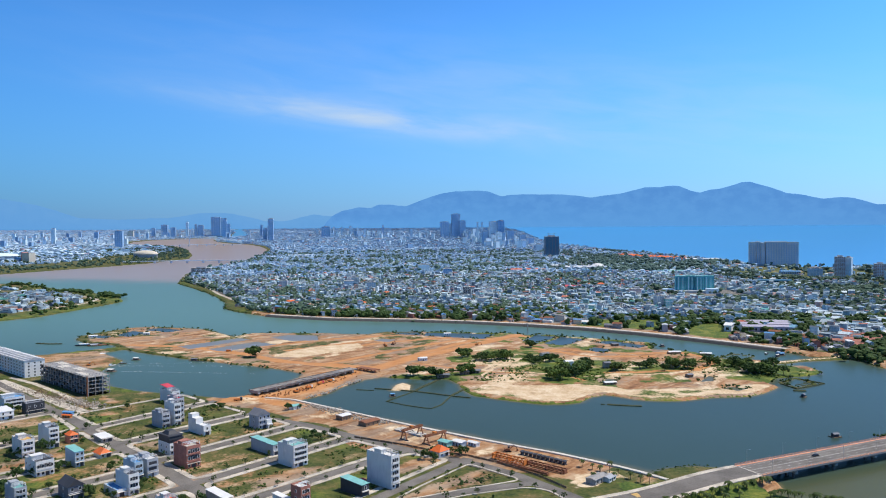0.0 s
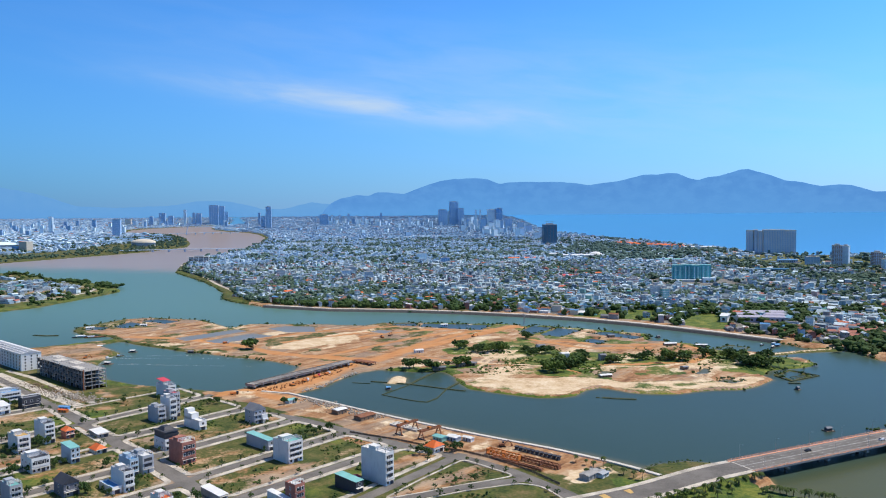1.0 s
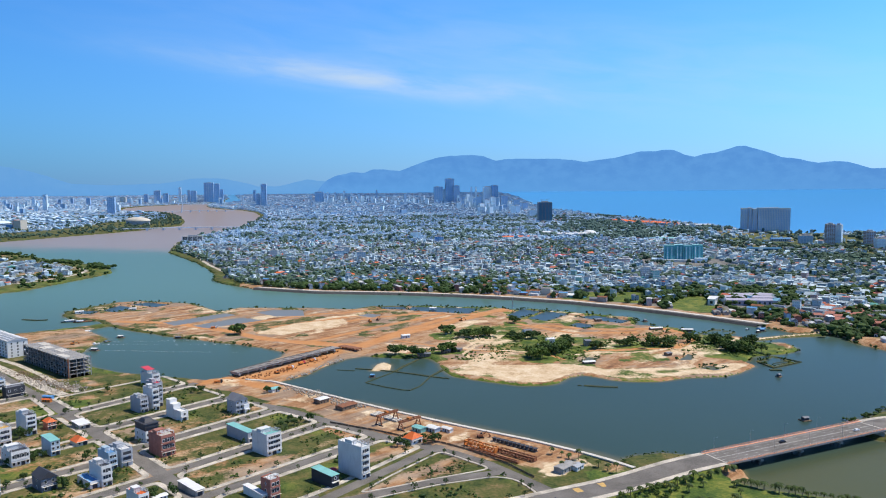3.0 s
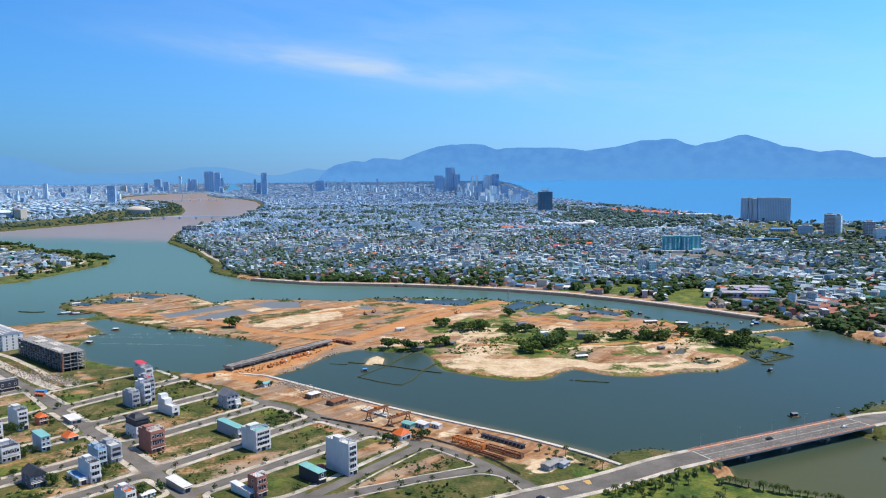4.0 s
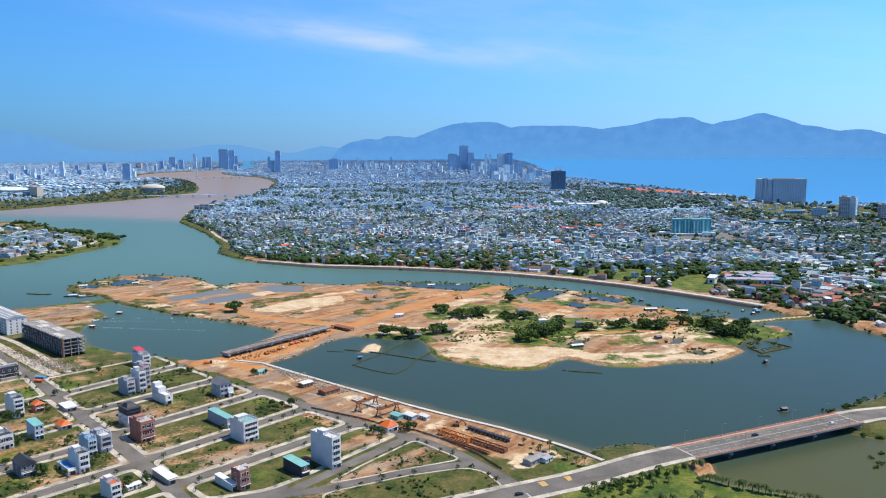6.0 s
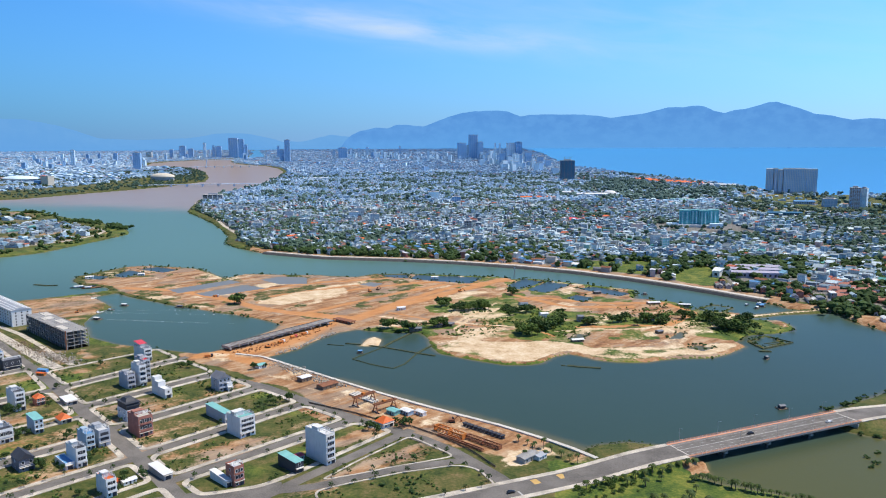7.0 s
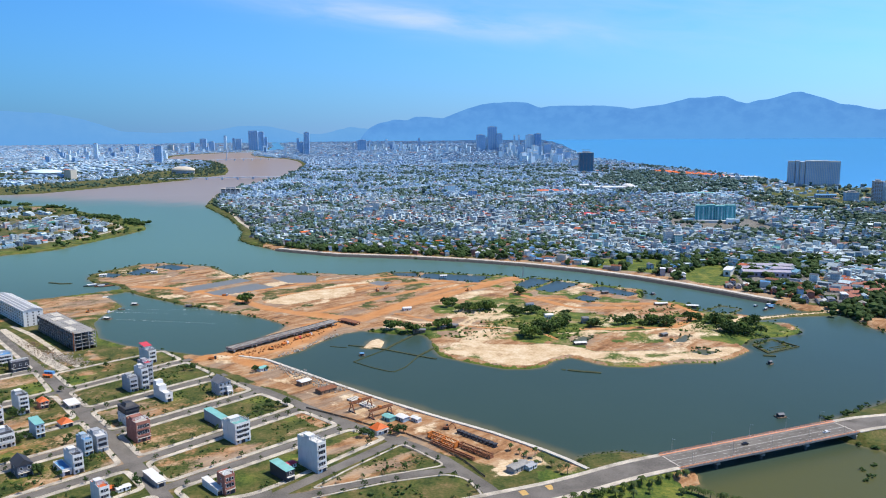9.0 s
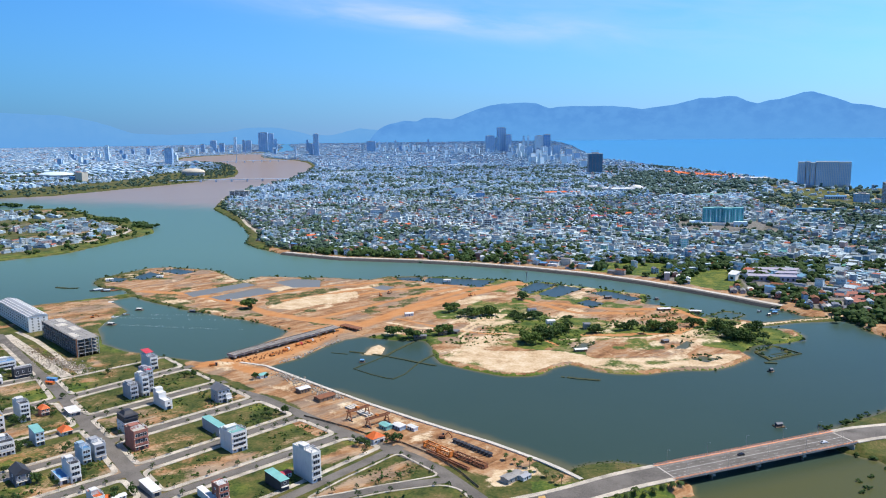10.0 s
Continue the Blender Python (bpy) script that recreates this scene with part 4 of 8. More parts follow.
# ---- road bridge ----
bridge = thing("road_bridge", "grey concrete road bridge with orange railings over the river", "bridge", pose(166 + 8 * RX, 420.5 + 8 * RY, 0, 0, 0, math.degrees(math.atan2(RY, RX))))
DECK, SPAN = 5.62, 134.0
part("deck", Geo().box(-3, SPAN, -8.2, 8.2, DECK - 1.7, DECK).box(-3, SPAN, -10.2, -8.2, DECK - 0.7, DECK + 0.22).box(-3, SPAN, 8.2, 10.2, DECK - 0.7, DECK + 0.22), "concrete", bridge)
part("carriageway", Geo().box(-3, SPAN, -7.6, 7.6, DECK, DECK + 0.05), "asphalt", bridge)
for y in (-6.7, 6.7):
    part("edge_line", Geo().box(-3, SPAN, y - 0.1, y + 0.1, DECK + 0.05, DECK + 0.056), "line_paint", bridge)
part("centre_line", Geo().box(-3, SPAN, -0.3, -0.08, DECK + 0.05, DECK + 0.056).box(-3, SPAN, 0.08, 0.3, DECK + 0.05, DECK + 0.056), "line_paint", bridge)
dash = Geo().box(0, 3.4, -0.11, 0.11, 0.05, 0.056).mesh("lane_dash", MAT["line_paint"])
for k in range(16):
    for y in (-3.5, 3.5):
        ob = new("lane_dash", dash)
        ob.parent, ob.location = bridge, (k * 8.2, y, DECK)
for x in (-1.5, SPAN - 1.5):
    part("joint", Geo().box(x - 0.35, x + 0.35, -7.6, 7.6, DECK + 0.058, DECK + 0.066), "pale_concrete", bridge)
for y, c in ((9.4, 1), (-9.9, -1)):
    part("walkway", Geo().box(-3, SPAN, min(y, y - c * 1.3), max(y, y - c * 1.3), DECK + 0.22, DECK + 0.27), "rail_orange", bridge, "orange paved walkway")
    rail = Geo()
    for h in (0.55, 0.85, 1.2):
        rail.box(-3, SPAN, y + c * 0.25 - 0.07, y + c * 0.25 + 0.07, DECK + h, DECK + h + 0.11)
    part("railing", rail, "rail_orange", bridge, "painted orange railing")
    post = Geo().box(-0.11, 0.11, -0.11, 0.11, 0, 1.15).mesh("post", MAT["pale_concrete"])
    for k in range(46):
        ob = new("post", post)
        ob.parent, ob.location = bridge, (-2.8 + k * 2.97, y + c * 0.25, DECK + 0.2)
for k, x in enumerate((24.5, 57.5, 92.0)):
    pier = part("pier", Geo().box(x - 1.1, x + 1.1, -9.6, 9.6, DECK - 2.9, DECK - 1.7), "concrete", bridge)
    for y in (-7.5, -2.5, 2.5, 7.5):
        part("column", Geo().tube(x, y, -3, DECK - 2.9, 0.85, n=12), "dark_concrete", pier)
for x, c in ((-3, 1), (SPAN, -1)):
    part("abutment", Geo().box(min(x, x + c * 3.2), max(x, x + c * 3.2), -10.4, 10.4, -1.0, DECK - 1.65).box(min(x, x - c * 5), max(x, x - c * 5), -10.5, -9.9, 0.5, DECK + 0.2).box(min(x, x - c * 5), max(x, x - c * 5), 9.9, 10.5, 0.5, DECK + 0.2), "pale_concrete", bridge)

# zebra bars and yellow boxes on the road towards the bridge
for s, half in ((-70, 2.0), (-86, 2.0)):
    g = Geo()
    g.v = [(166 + RX * (s + a) - RY * b, 420.5 + RY * (s + a) + RX * b, float(road_rise(s)) + 0.065) for a, b in ((-half, 1), (half, 1), (half, 6.5), (-half, 6.5))]
    g.f = [(0, 1, 2, 3)]
    tagged(part("road_marking", g, "yellow_paint"), "faded orange marking painted on the asphalt", "road marking", kind="structure")
for s in (-100.0,):
    g = Geo()
    g.v = [(166 + RX * (s + a) - RY * b, 420.5 + RY * (s + a) + RX * b, float(road_rise(s)) + 0.07) for a, b in ((-0.5, -7.2), (0.5, -7.2), (0.5, 7.2), (-0.5, 7.2))]
    g.f = [(0, 1, 2, 3)]
    tagged(part("road_marking", g, "line_paint"), "white bar painted across the asphalt", "road marking", kind="structure")


def lamp_post(m):
    ob = thing("street_lamp", "slender grey steel street lamp beside the road", "street lamp", m, "street lamps")
    part("pole", Geo().tube(0, 0, 0, 8.5, 0.11, 0.07, 8), "steel", ob)
    part("arm", Geo().beam((0, 0, 8.45), (0, -1.9, 8.9), 0.09), "steel", ob)
    part("lamp_head", Geo().box(-0.15, 0.15, -2.5, -1.8, 8.85, 8.98), "grey_wall", ob)
    return ob


first = lamp_post(pose(0, 0, 0))
turn_road = math.degrees(math.atan2(RY, RX))
for k in range(5):
    for side in (1, -1):
        s = 14 + k * 29
        m = pose(166 + RX * s - RY * side * 9.0, 420.5 + RY * s + RX * side * 9.0, DECK + 0.22, 0, 0, turn_road + (0 if side > 0 else 180))
        if k == 0 and side == 1:
            first.matrix_world = m
        else:
            copy_thing(first, m)


def car(label, paint, m):
    ob = thing("car", label, "car", m, "cars on the road")
    side = [(-2.2, 0.35), (2.2, 0.35), (2.25, 0.75), (1.3, 0.95), (0.65, 1.42), (-1.2, 1.45), (-2.0, 1.0), (-2.25, 0.9)]
    g = Geo()
    n = len(side)
    g.add([(x, y * (0.8 if z > 1.2 else 1), z) for y in (-0.88, 0.88) for x, z in side], [tuple(range(n)), tuple(range(n, 2 * n))[::-1]] + [(i, n + i, n + (i + 1) % n, (i + 1) % n) for i in range(n)])
    body = part("body", g, paint, ob)
    part("windscreen", Geo().add([(1.28, -0.78, 0.98), (1.28, 0.78, 0.98), (0.68, 0.68, 1.41), (0.68, -0.68, 1.41)], [(0, 1, 2, 3)]), "glass", body)
    part("rear_window", Geo().add([(-1.95, -0.78, 1.04), (-1.95, 0.78, 1.04), (-1.24, 0.68, 1.44), (-1.24, -0.68, 1.44)], [(3, 2, 1, 0)]), "glass", body)
    for x in (-1.35, 1.35):
        for y in (-0.86, 0.86):
            wheel = Geo().tube(0, 0, -0.11, 0.11, 0.33, n=12)
            w = part("wheel", wheel, "rubber", ob)
            w.matrix_local = pose(x, y, 0.33, 90)
    return ob


car("dark grey saloon car on the bridge", "car_dark", pose(166 + RX * 62 - RY * 2, 420.5 + RY * 62 + RX * 2, DECK + 0.05, 0, 0, turn_road + 180))
car("dark saloon car near the crossing", "car_dark", pose(166 + RX * -103, 420.5 + RY * -103 - 3, float(road_rise(-103)) + 0.05, 0, 0, turn_road))
car("white saloon car on the bridge road", "car_white", pose(166 + RX * 122 + RY * 3, 420.5 + RY * 122 - RX * 3, DECK + 0.05, 0, 0, turn_road))


# leafy clumps, many in one mesh
bm = bmesh.new()
bmesh.ops.create_icosphere(bm, subdivisions=1, radius=1.0)
ICO_V = np.array([v.co for v in bm.verts])
ICO_F = np.array([[v.index for v in f.verts] for f in bm.faces])
bm.free()


def clumps(name, x, y, z, size, per, material, label, seed, flat=0.8):
    """Tree crowns as one mesh, each of several uneven leafy clumps."""
    r = np.random.RandomState(seed)
    n = len(x)
    off = r.normal(0, 0.42, (n, per, 3)) * [1, 1, 0.5]
    rad = r.uniform(0.38, 0.72, (n, per))
    jag = 1 + r.uniform(-0.32, 0.32, (n, per, len(ICO_V), 1))
    v = ICO_V[None, None] * jag * rad[:, :, None, None] * [1, 1, flat] + off[:, :, None, :] + [0, 0, 0.62]
    v = v * np.asarray(size).reshape(-1, 1, 1, 1) + np.stack([x, y, np.broadcast_to(z, x.shape)], -1)[:, None, None, :]
    v = v.reshape(-1, 3)
    f = (np.arange(n * per)[:, None, None] * len(ICO_V) + ICO_F[None]).reshape(-1, 3)
    sx, sy, sz = squeeze(*v.T)
    me = bpy.data.meshes.new(name)
    me.from_pydata(np.stack([sx, sy, sz], -1), [], f)
    me.materials.append(MAT[material])
    return tagged(new(name, me), label, "trees", kind="stuff")

# ---- houses of the new district ----
PANE = {}


def window(parent, x, y, z, face, w=1.1, h=1.3):
    """A window with its frame and pane; face: -1 on the long side, 0 on the street end."""
    key = (w, h)
    if key not in PANE:
        f = Geo().box(-w / 2 - 0.12, -w / 2, -0.05, 0.12, -0.12, h + 0.12).box(w / 2, w / 2 + 0.12, -0.05, 0.12, -0.12, h + 0.12).box(-w / 2, w / 2, -0.05, 0.12, -0.12, 0).box(-w / 2, w / 2, -0.05, 0.12, h, h + 0.12)
        PANE[key] = f.mesh("window", MAT["white_roof"]), Geo().box(-w / 2, w / 2, 0.0, 0.10, 0, h).mesh("pane", MAT["glass"])
    ob = new("window", PANE[key][0])
    ob.parent = parent
    ob.matrix_local = pose(x, y, z, 0, 0, 0 if face == 0 else -90)
    pane = new("pane", PANE[key][1])
    pane.parent = ob
    return ob


def tank(parent, x, y, z):
    g = Geo().tube(0, 0, -0.9, 0.9, 0.5, n=10)
    ob = part("water_tank", g, "steel", parent, "shiny steel water tank", True)
    ob.matrix_local = pose(x, y, z + 0.85, 0, 90, 90)
    part("tank_stand", Geo().box(x - 0.4, x + 0.4, y - 0.6, y + 0.6, z, z + 0.4), "steel", parent)


def house(label, u, v, wu, dv, h, wall="white_wall", roof="flat", cover="grey_roof", floors=3, front=2, side=0, tower=True, balcony=False, steel=False):
    """A narrow town house. Its corner at (u, v) is the one between the street end and the long side."""
    ob = thing("house", label, "house", at_uv(u + wu / 2, v - dv / 2), "houses of the new district")
    x0, x1, y0, y1 = -wu / 2, wu / 2, -dv / 2, dv / 2
    fl = h / floors
    g = Geo().box(x0, x1, y0, y1, -0.5, h)
    if roof == "flat":
        p, t = 0.95, 0.22
        g.box(x0, x1, y0, y0 + t, h, h + p).box(x0, x1, y1 - t, y1, h, h + p).box(x0, x0 + t, y0 + t, y1 - t, h, h + p).box(x1 - t, x1, y0 + t, y1 - t, h, h + p)
    body = part("wall", g, wall, ob)
    for k in range(1, floors):
        part("floor_band", Geo().box(x0 - 0.06, x1 + 0.06, y0 - 0.10, y0, k * fl - 0.18, k * fl + 0.06), "white_wall" if wall != "white_wall" else "grey_wall", body)
    if roof == "flat":
        part("roof", Geo().box(x0 + 0.22, x1 - 0.22, y0 + 0.22, y1 - 0.22, h + 0.004, h + 0.12), cover, ob)
        if tower:
            ty = y0 + dv * 0.42
            part("stair_tower", Geo().box(x0 + 0.3, x1 - wu * 0.35, ty, ty + dv * 0.28, h + 0.12, h + 2.7).box(x0 + 0.1, x1 - wu * 0.3, ty - 0.4, ty + dv * 0.28 + 0.3, h + 2.7, h + 2.9), wall, ob)
    elif roof == "mono":
        e = 0.35
        sh = Geo().add([(x0 - e, y0 - e, h + 0.15), (x1 + e, y0 - e, h + 0.15), (x1 + e, y1 + e, h + 1.1), (x0 - e, y1 + e, h + 1.1), (x0 - e, y0 - e, h + 0.3), (x1 + e, y0 - e, h + 0.3), (x1 + e, y1 + e, h + 1.25), (x0 - e, y1 + e, h + 1.25)],
                       [(0, 3, 2, 1), (4, 5, 6, 7), (0, 1, 5, 4), (1, 2, 6, 5), (2, 3, 7, 6), (3, 0, 4, 7)])
        part("roof", sh, cover, ob, "sloping ribbed metal roof")
        part("gable", Geo().add([(x0, y0, h), (x0, y1, h), (x0, y1, h + 1.08), (x0, y0, h + 0.16), (x1, y0, h), (x1, y1, h), (x1, y1, h + 1.08), (x1, y0, h + 0.16)], [(0, 3, 2, 1), (4, 5, 6, 7), (1, 2, 6, 5)]), wall, ob)
    elif roof in ("gable", "hip"):
        e, r, c = 0.5, h + min(wu, dv) * 0.42, (0.0 if roof == "gable" else min(wu, dv) * 0.38)
        sh = Geo().add([(x0 - e, y0 - e, h), (x1 + e, y0 - e, h), (x1 + e, y1 + e, h), (x0 - e, y1 + e, h), (0, y0 - e + c, r), (0, y1 + e - c, r)], [(0, 1, 4), (1, 2, 5, 4), (2, 3, 5), (3, 0, 4, 5), (3, 2, 1, 0)])
        part("roof", sh, cover, ob, "pitched tiled roof")
    step = wu / front if front else 1
    for k in range(floors):
        for i in range(front):
            if k == 0 and i == front // 2:
                continue
            window(body, x0 + step * (i + 0.5), y0 - 0.10, k * fl + 0.95, 0, min(1.3, step * 0.6), min(1.7, fl * 0.5))
        for i in range(side):
            window(body, x0 - 0.10, y0 + dv * (i + 0.6) / (side + 0.2), k * fl + 1.0, -1, 1.0, min(1.3, fl * 0.45))
        if balcony and k:
            bal = part("balcony", Geo().box(x0 + 0.2, x1 - 0.2, y0 - 1.2, y0 - 0.1, k * fl - 0.2, k * fl).box(x0 + 0.2, x1 - 0.2, y0 - 1.2, y0 - 1.1, k * fl, k * fl + 0.9), wall, ob)
    dx = x0 + step * (front // 2 + 0.5) if front else 0
    part("door", Geo().box(dx - min(1.3, step * 0.4), dx + min(1.3, step * 0.4), y0 - 0.08, y0 + 0.05, 0, 2.5), "dark_wall", ob, "dark folding door")
    part("canopy", Geo().box(x0 + 0.15, x1 - 0.15, y0 - 1.1, y0 - 0.1, 2.75, 2.9), "pale_concrete", ob)
    if steel:
        tank(ob, x1 - wu * 0.25, y0 + dv * 0.8, h + 0.12)
    if roof == "flat" and h > 7:
        top = h + 0.12
        frame_top = Geo()
        for px in (x0 + 0.5, x1 - 0.5):
            for py in (y0 + 0.5, y0 + dv * 0.34):
                frame_top.box(px - 0.12, px + 0.12, py - 0.12, py + 0.12, top, top + 2.3)
        for k in range(4):
            py = y0 + 0.5 + (dv * 0.34 - 0.5) * k / 3
            frame_top.box(x0 + 0.4, x1 - 0.4, py - 0.1, py + 0.1, top + 2.3, top + 2.5)
        part("roof_pergola", frame_top, "white_wall" if wall != "white_wall" else "grey_wall", ob, "open frame over the roof terrace")
        part("air_conditioner", Geo().box(x1 - 1.5, x1 - 0.7, y1 - 2.2, y1 - 1.5, top, top + 0.75).box(x0 + 0.6, x0 + 1.4, y1 - 3.2, y1 - 2.5, top, top + 0.75), "concrete", ob, "outdoor air conditioner boxes")
        for k in range(1, floors):
            # flat dark sheet on the wall: the shade of a recess put into colour
            part("recess_shade", Geo().box(x0 + wu * 0.14, x1 - wu * 0.14, y0 - 0.03, y0 + 0.04, k * fl + 0.1, k * fl + fl * 0.78), "dark_wall", body, "dark sheet in place of a balcony recess's shade")
            part("balcony_rail", Geo().box(x0 + wu * 0.1, x1 - wu * 0.1, y0 - 0.75, y0 - 0.65, k * fl + 0.1, k * fl + 0.95).box(x0 + wu * 0.1, x1 - wu * 0.1, y0 - 0.75, y0, k * fl - 0.05, k * fl + 0.1), wall, body)
    return ob


red_h = house("white narrow house with a red roof canopy", 305, -569.6, 6.5, 20, 10, floors=3, front=2, steel=True)
part("roof_canopy", Geo().add([(-3.4, -2, 13.0), (3.4, -2, 13.0), (3.4, 9.5, 14.2), (-3.4, 9.5, 14.2), (-3.4, -2, 13.15), (3.4, -2, 13.15), (3.4, 9.5, 14.35), (-3.4, 9.5, 14.35)], [(0, 3, 2, 1), (4, 5, 6, 7), (0, 1, 5, 4), (1, 2, 6, 5), (2, 3, 7, 6), (3, 0, 4, 7)]), "red_roof", red_h, "red metal roof canopy")
house("tall white narrow house with arched balconies", 272.5, -506.5, 5.2, 14, 15.5, floors=4, front=2, balcony=True, steel=True)
house("tall grey narrow house with a red roof terrace", 279.0, -514, 5.5, 15, 17, "grey_wall", cover="red_roof", floors=5, front=2, side=1)
house("low grey house with a gabled roof terrace", 263.5, -507, 6.0, 15, 10, "grey_wall", floors=3, front=2, balcony=True)
villa_d = house("white villa with black upper storeys and balconies", 234.5, -442, 9, 14.5, 6.6, "white_wall", cover="dark_wall", floors=2, front=3, side=2, tower=False, balcony=True)
part("upper_storey", Geo().box(-4.3, 4.3, -6.8, 6.9, 6.6, 11.6), "dark_wall", villa_d, "black upper storey")
part("eave", Geo().box(-4.9, 4.9, -7.6, 7.4, 11.6, 12.0).box(-4.7, 4.7, -7.5, -6.4, 9.5, 10.4), "dark_wall", villa_d)
part("penthouse", Geo().add([(-3.4, -4, 12), (3.4, -4, 12), (3.4, 5, 12), (-3.4, 5, 12), (-2, -2, 14.2), (2, -2, 14.2), (2, 3, 14.2), (-2, 3, 14.2)], [(0, 1, 5, 4), (1, 2, 6, 5), (2, 3, 7, 6), (3, 0, 4, 7), (4, 5, 6, 7)]), "dark_wall", villa_d)
house("unplastered red brick house with open windows", 227.8, -409.5, 9, 15.5, 12.3, "brick_wall", cover="pale_concrete", floors=3, front=3, side=0, steel=True)
porch_h = house("blue-grey gabled villa with a white porch", 306.6, -452, 9.5, 11.5, 9.6, "grey_wall", "gable", "grey_roof", 3, 3, 1, balcony=True)
part("porch", Geo().box(0.5, 4.7, -9.5, -5.7, 3.0, 3.4).box(0.7, 1.2, -9.3, -8.8, 0, 3.0).box(4.0, 4.5, -9.3, -8.8, 0, 3.0).box(0.5, 4.7, -8.2, -5.7, 3.4, 6.4), "white_wall", porch_h)
house("long grey shed house with a teal metal roof", 276.6, -392.5, 5.0, 24, 6.6, "grey_wall", "mono", "teal_roof", 2, 1, 0)
house("white block of a house with a roof terrace", 270, -362.8, 10.5, 15.5, 12.3, "white_wall", cover="teal_roof", floors=4, front=3, side=0, steel=True)
house("tall plain white narrow house of five storeys", 282, -292.5, 6.2, 19.5, 17.3, "white_wall", cover="white_roof", floors=5, front=2, side=0, steel=True)
house("dark grey house with a pale green metal roof", 263.7, -296, 5.2, 17, 6.2, "dark_wall", "mono", "teal_roof", 2, 1, 0)
house("brick and white house with low annexes", 232, -306, 6, 8.5, 10.3, "brick_wall", cover="white_roof", floors=3, front=2, side=1, tower=False)
house("low white annex with a metal roof", 229, -309, 3, 17, 3.6, "white_wall", "mono", "white_roof", 1, 1, 0)
house("white garden house with an orange tiled roof", 340, -310.5, 9.5, 7.5, 3.8, "white_wall", "hip", "orange_roof", 1, 2, 1)
house("narrow light blue house with a blue roof", 197.4, -412, 5, 14, 9.4, "blue_wall", cover="blue_roof", floors=3, front=2)
house("plain grey block of a house with a white roof", 204.6, -411.6, 6.6, 16, 9.6, "grey_wall", cover="white_roof", floors=3, front=0, steel=True)
house("modern white house with dark terraces", 184, -391, 5.6, 15.5, 10.5, "white_wall", cover="dark_wall", floors=3, front=2, balcony=True)
house("low white side wing of a house", 178.5, -393, 5.2, 16, 3.2, "white_wall", cover="blue_roof", floors=1, front=1, tower=False)
house("pale blue house with a teal metal roof", 185.6, -463, 5.2, 14.5, 9.0, "blue_wall", "mono", "teal_roof", 3, 2)
house("white narrow house with a dark roof storey", 190.8, -516.4, 6.4, 18, 12.5, "white_wall", cover="dark_wall", floors=4, front=2, side=0)
house("small tiered house with orange tiled roofs", 204.4, -518, 5.7, 7.5, 5.2, "brick_wall", "hip", "orange_roof", 2, 2)
house("low open shed with a white roof", 218.5, -502.5, 7.6, 12, 3.0, "concrete", "mono", "white_roof", 1, 2)
house("small hut with an orange roof", 203, -469, 7, 9.5, 2.6, "cream_wall", "hip", "orange_roof", 1, 2)
house("slate-roofed grey villa on sandy ground", 159.8, -408.2, 8, 13, 7.0, "slate_wall", "gable", "dark_wall", 2, 2, 1)
house("narrow white house with a coral roof terrace", 180.5, -342.4, 5.3, 13, 9.0, "white_wall", cover="orange_roof", floors=3, front=2, balcony=True)
house("long low shed with a white metal roof", 210, -340.6, 5, 18, 3.2, "concrete", "mono", "white_roof", 1, 1)
house("dark grey box of a house", 215, -625.5, 13.5, 9, 7.6, "dark_wall", cover="grey_roof", floors=2, front=3, tower=False)
house("white villa with a pale blue roof", 208, -651, 15, 16, 9.0, "white_wall", cover="blue_roof", floors=3, front=4, side=2)
house("low white house on the corner plot", 195, -621, 10, 17, 6.0, "white_wall", "mono", "white_roof", 2, 2)
house("white villa with a dark flat roof terrace", 163, -461, 10, 17, 8.0, "white_wall", "flat", "dark_wall", 2, 4, 3)
house("white narrow house with a yellow terrace", 171, -506, 7.5, 17, 10.5, "white_wall", cover="yellow_paint", floors=3, front=2)
house("grey-white narrow house beside a sandy lane", 138, -420, 6, 14, 8.5, "grey_wall", cover="teal_roof", floors=3, front=2)
house("low house with a blue metal roof", 132, -446, 7, 12, 3.8, "white_wall", "mono", "blue_roof", 1, 2)
house("white narrow house with a roof tank", 118, -452, 5.5, 16, 11, "white_wall", floors=3, front=2, steel=True)
house("grey house with a roof terrace", 150, -540, 8, 16, 9, "grey_wall", floors=3, front=2)

# stepped white house: low in front, high behind
low = house("white stepped house with a plain garden wall", 272.7, -467.3, 5.6, 20, 6.0, "white_wall", cover="white_roof", floors=2, front=1, tower=False)
part("rear_block", Geo().box(-2.8, 2.8, 0.0, 10.0, 6.0, 10.2).box(-2.8, 2.8, 5.0, 10.0, 10.2, 12.6), "white_wall", low)

# concrete frame of an unfinished block
frame_block = thing("unfinished_building", "unfinished concrete building frame of five open storeys", "building", pose(-303 - 0.743 * 52 + 0.669 * 9.5, 641.6 + 0.669 * 52 + 0.743 * 9.5, LAND, 0, 0, GRID_TURN))
NX, NY, FL = 3, 18, 3.2
HX, HY = 9.5, 52.0
for k in range(6):
    part("floor_slab", Geo().box(-HX, HX, -HY, HY, k * FL - 0.25, k * FL), "concrete", frame_block)
col = Geo().box(-0.25, 0.25, -0.25, 0.25, 0, FL - 0.25).mesh("column", MAT["concrete"])
for k in range(5):
    for i in range(NX + 1):
        for j in range(NY + 1):
            if i in (0, NX) or j in (0, NY) or (i + j) % 2 == 0:
                ob = new("column", col)
                ob.parent, ob.location = frame_block, (-HX + 0.4 + i * (2 * HX - 0.8) / NX, -HY + 0.4 + j * (2 * HY - 0.8) / NY, k * FL)
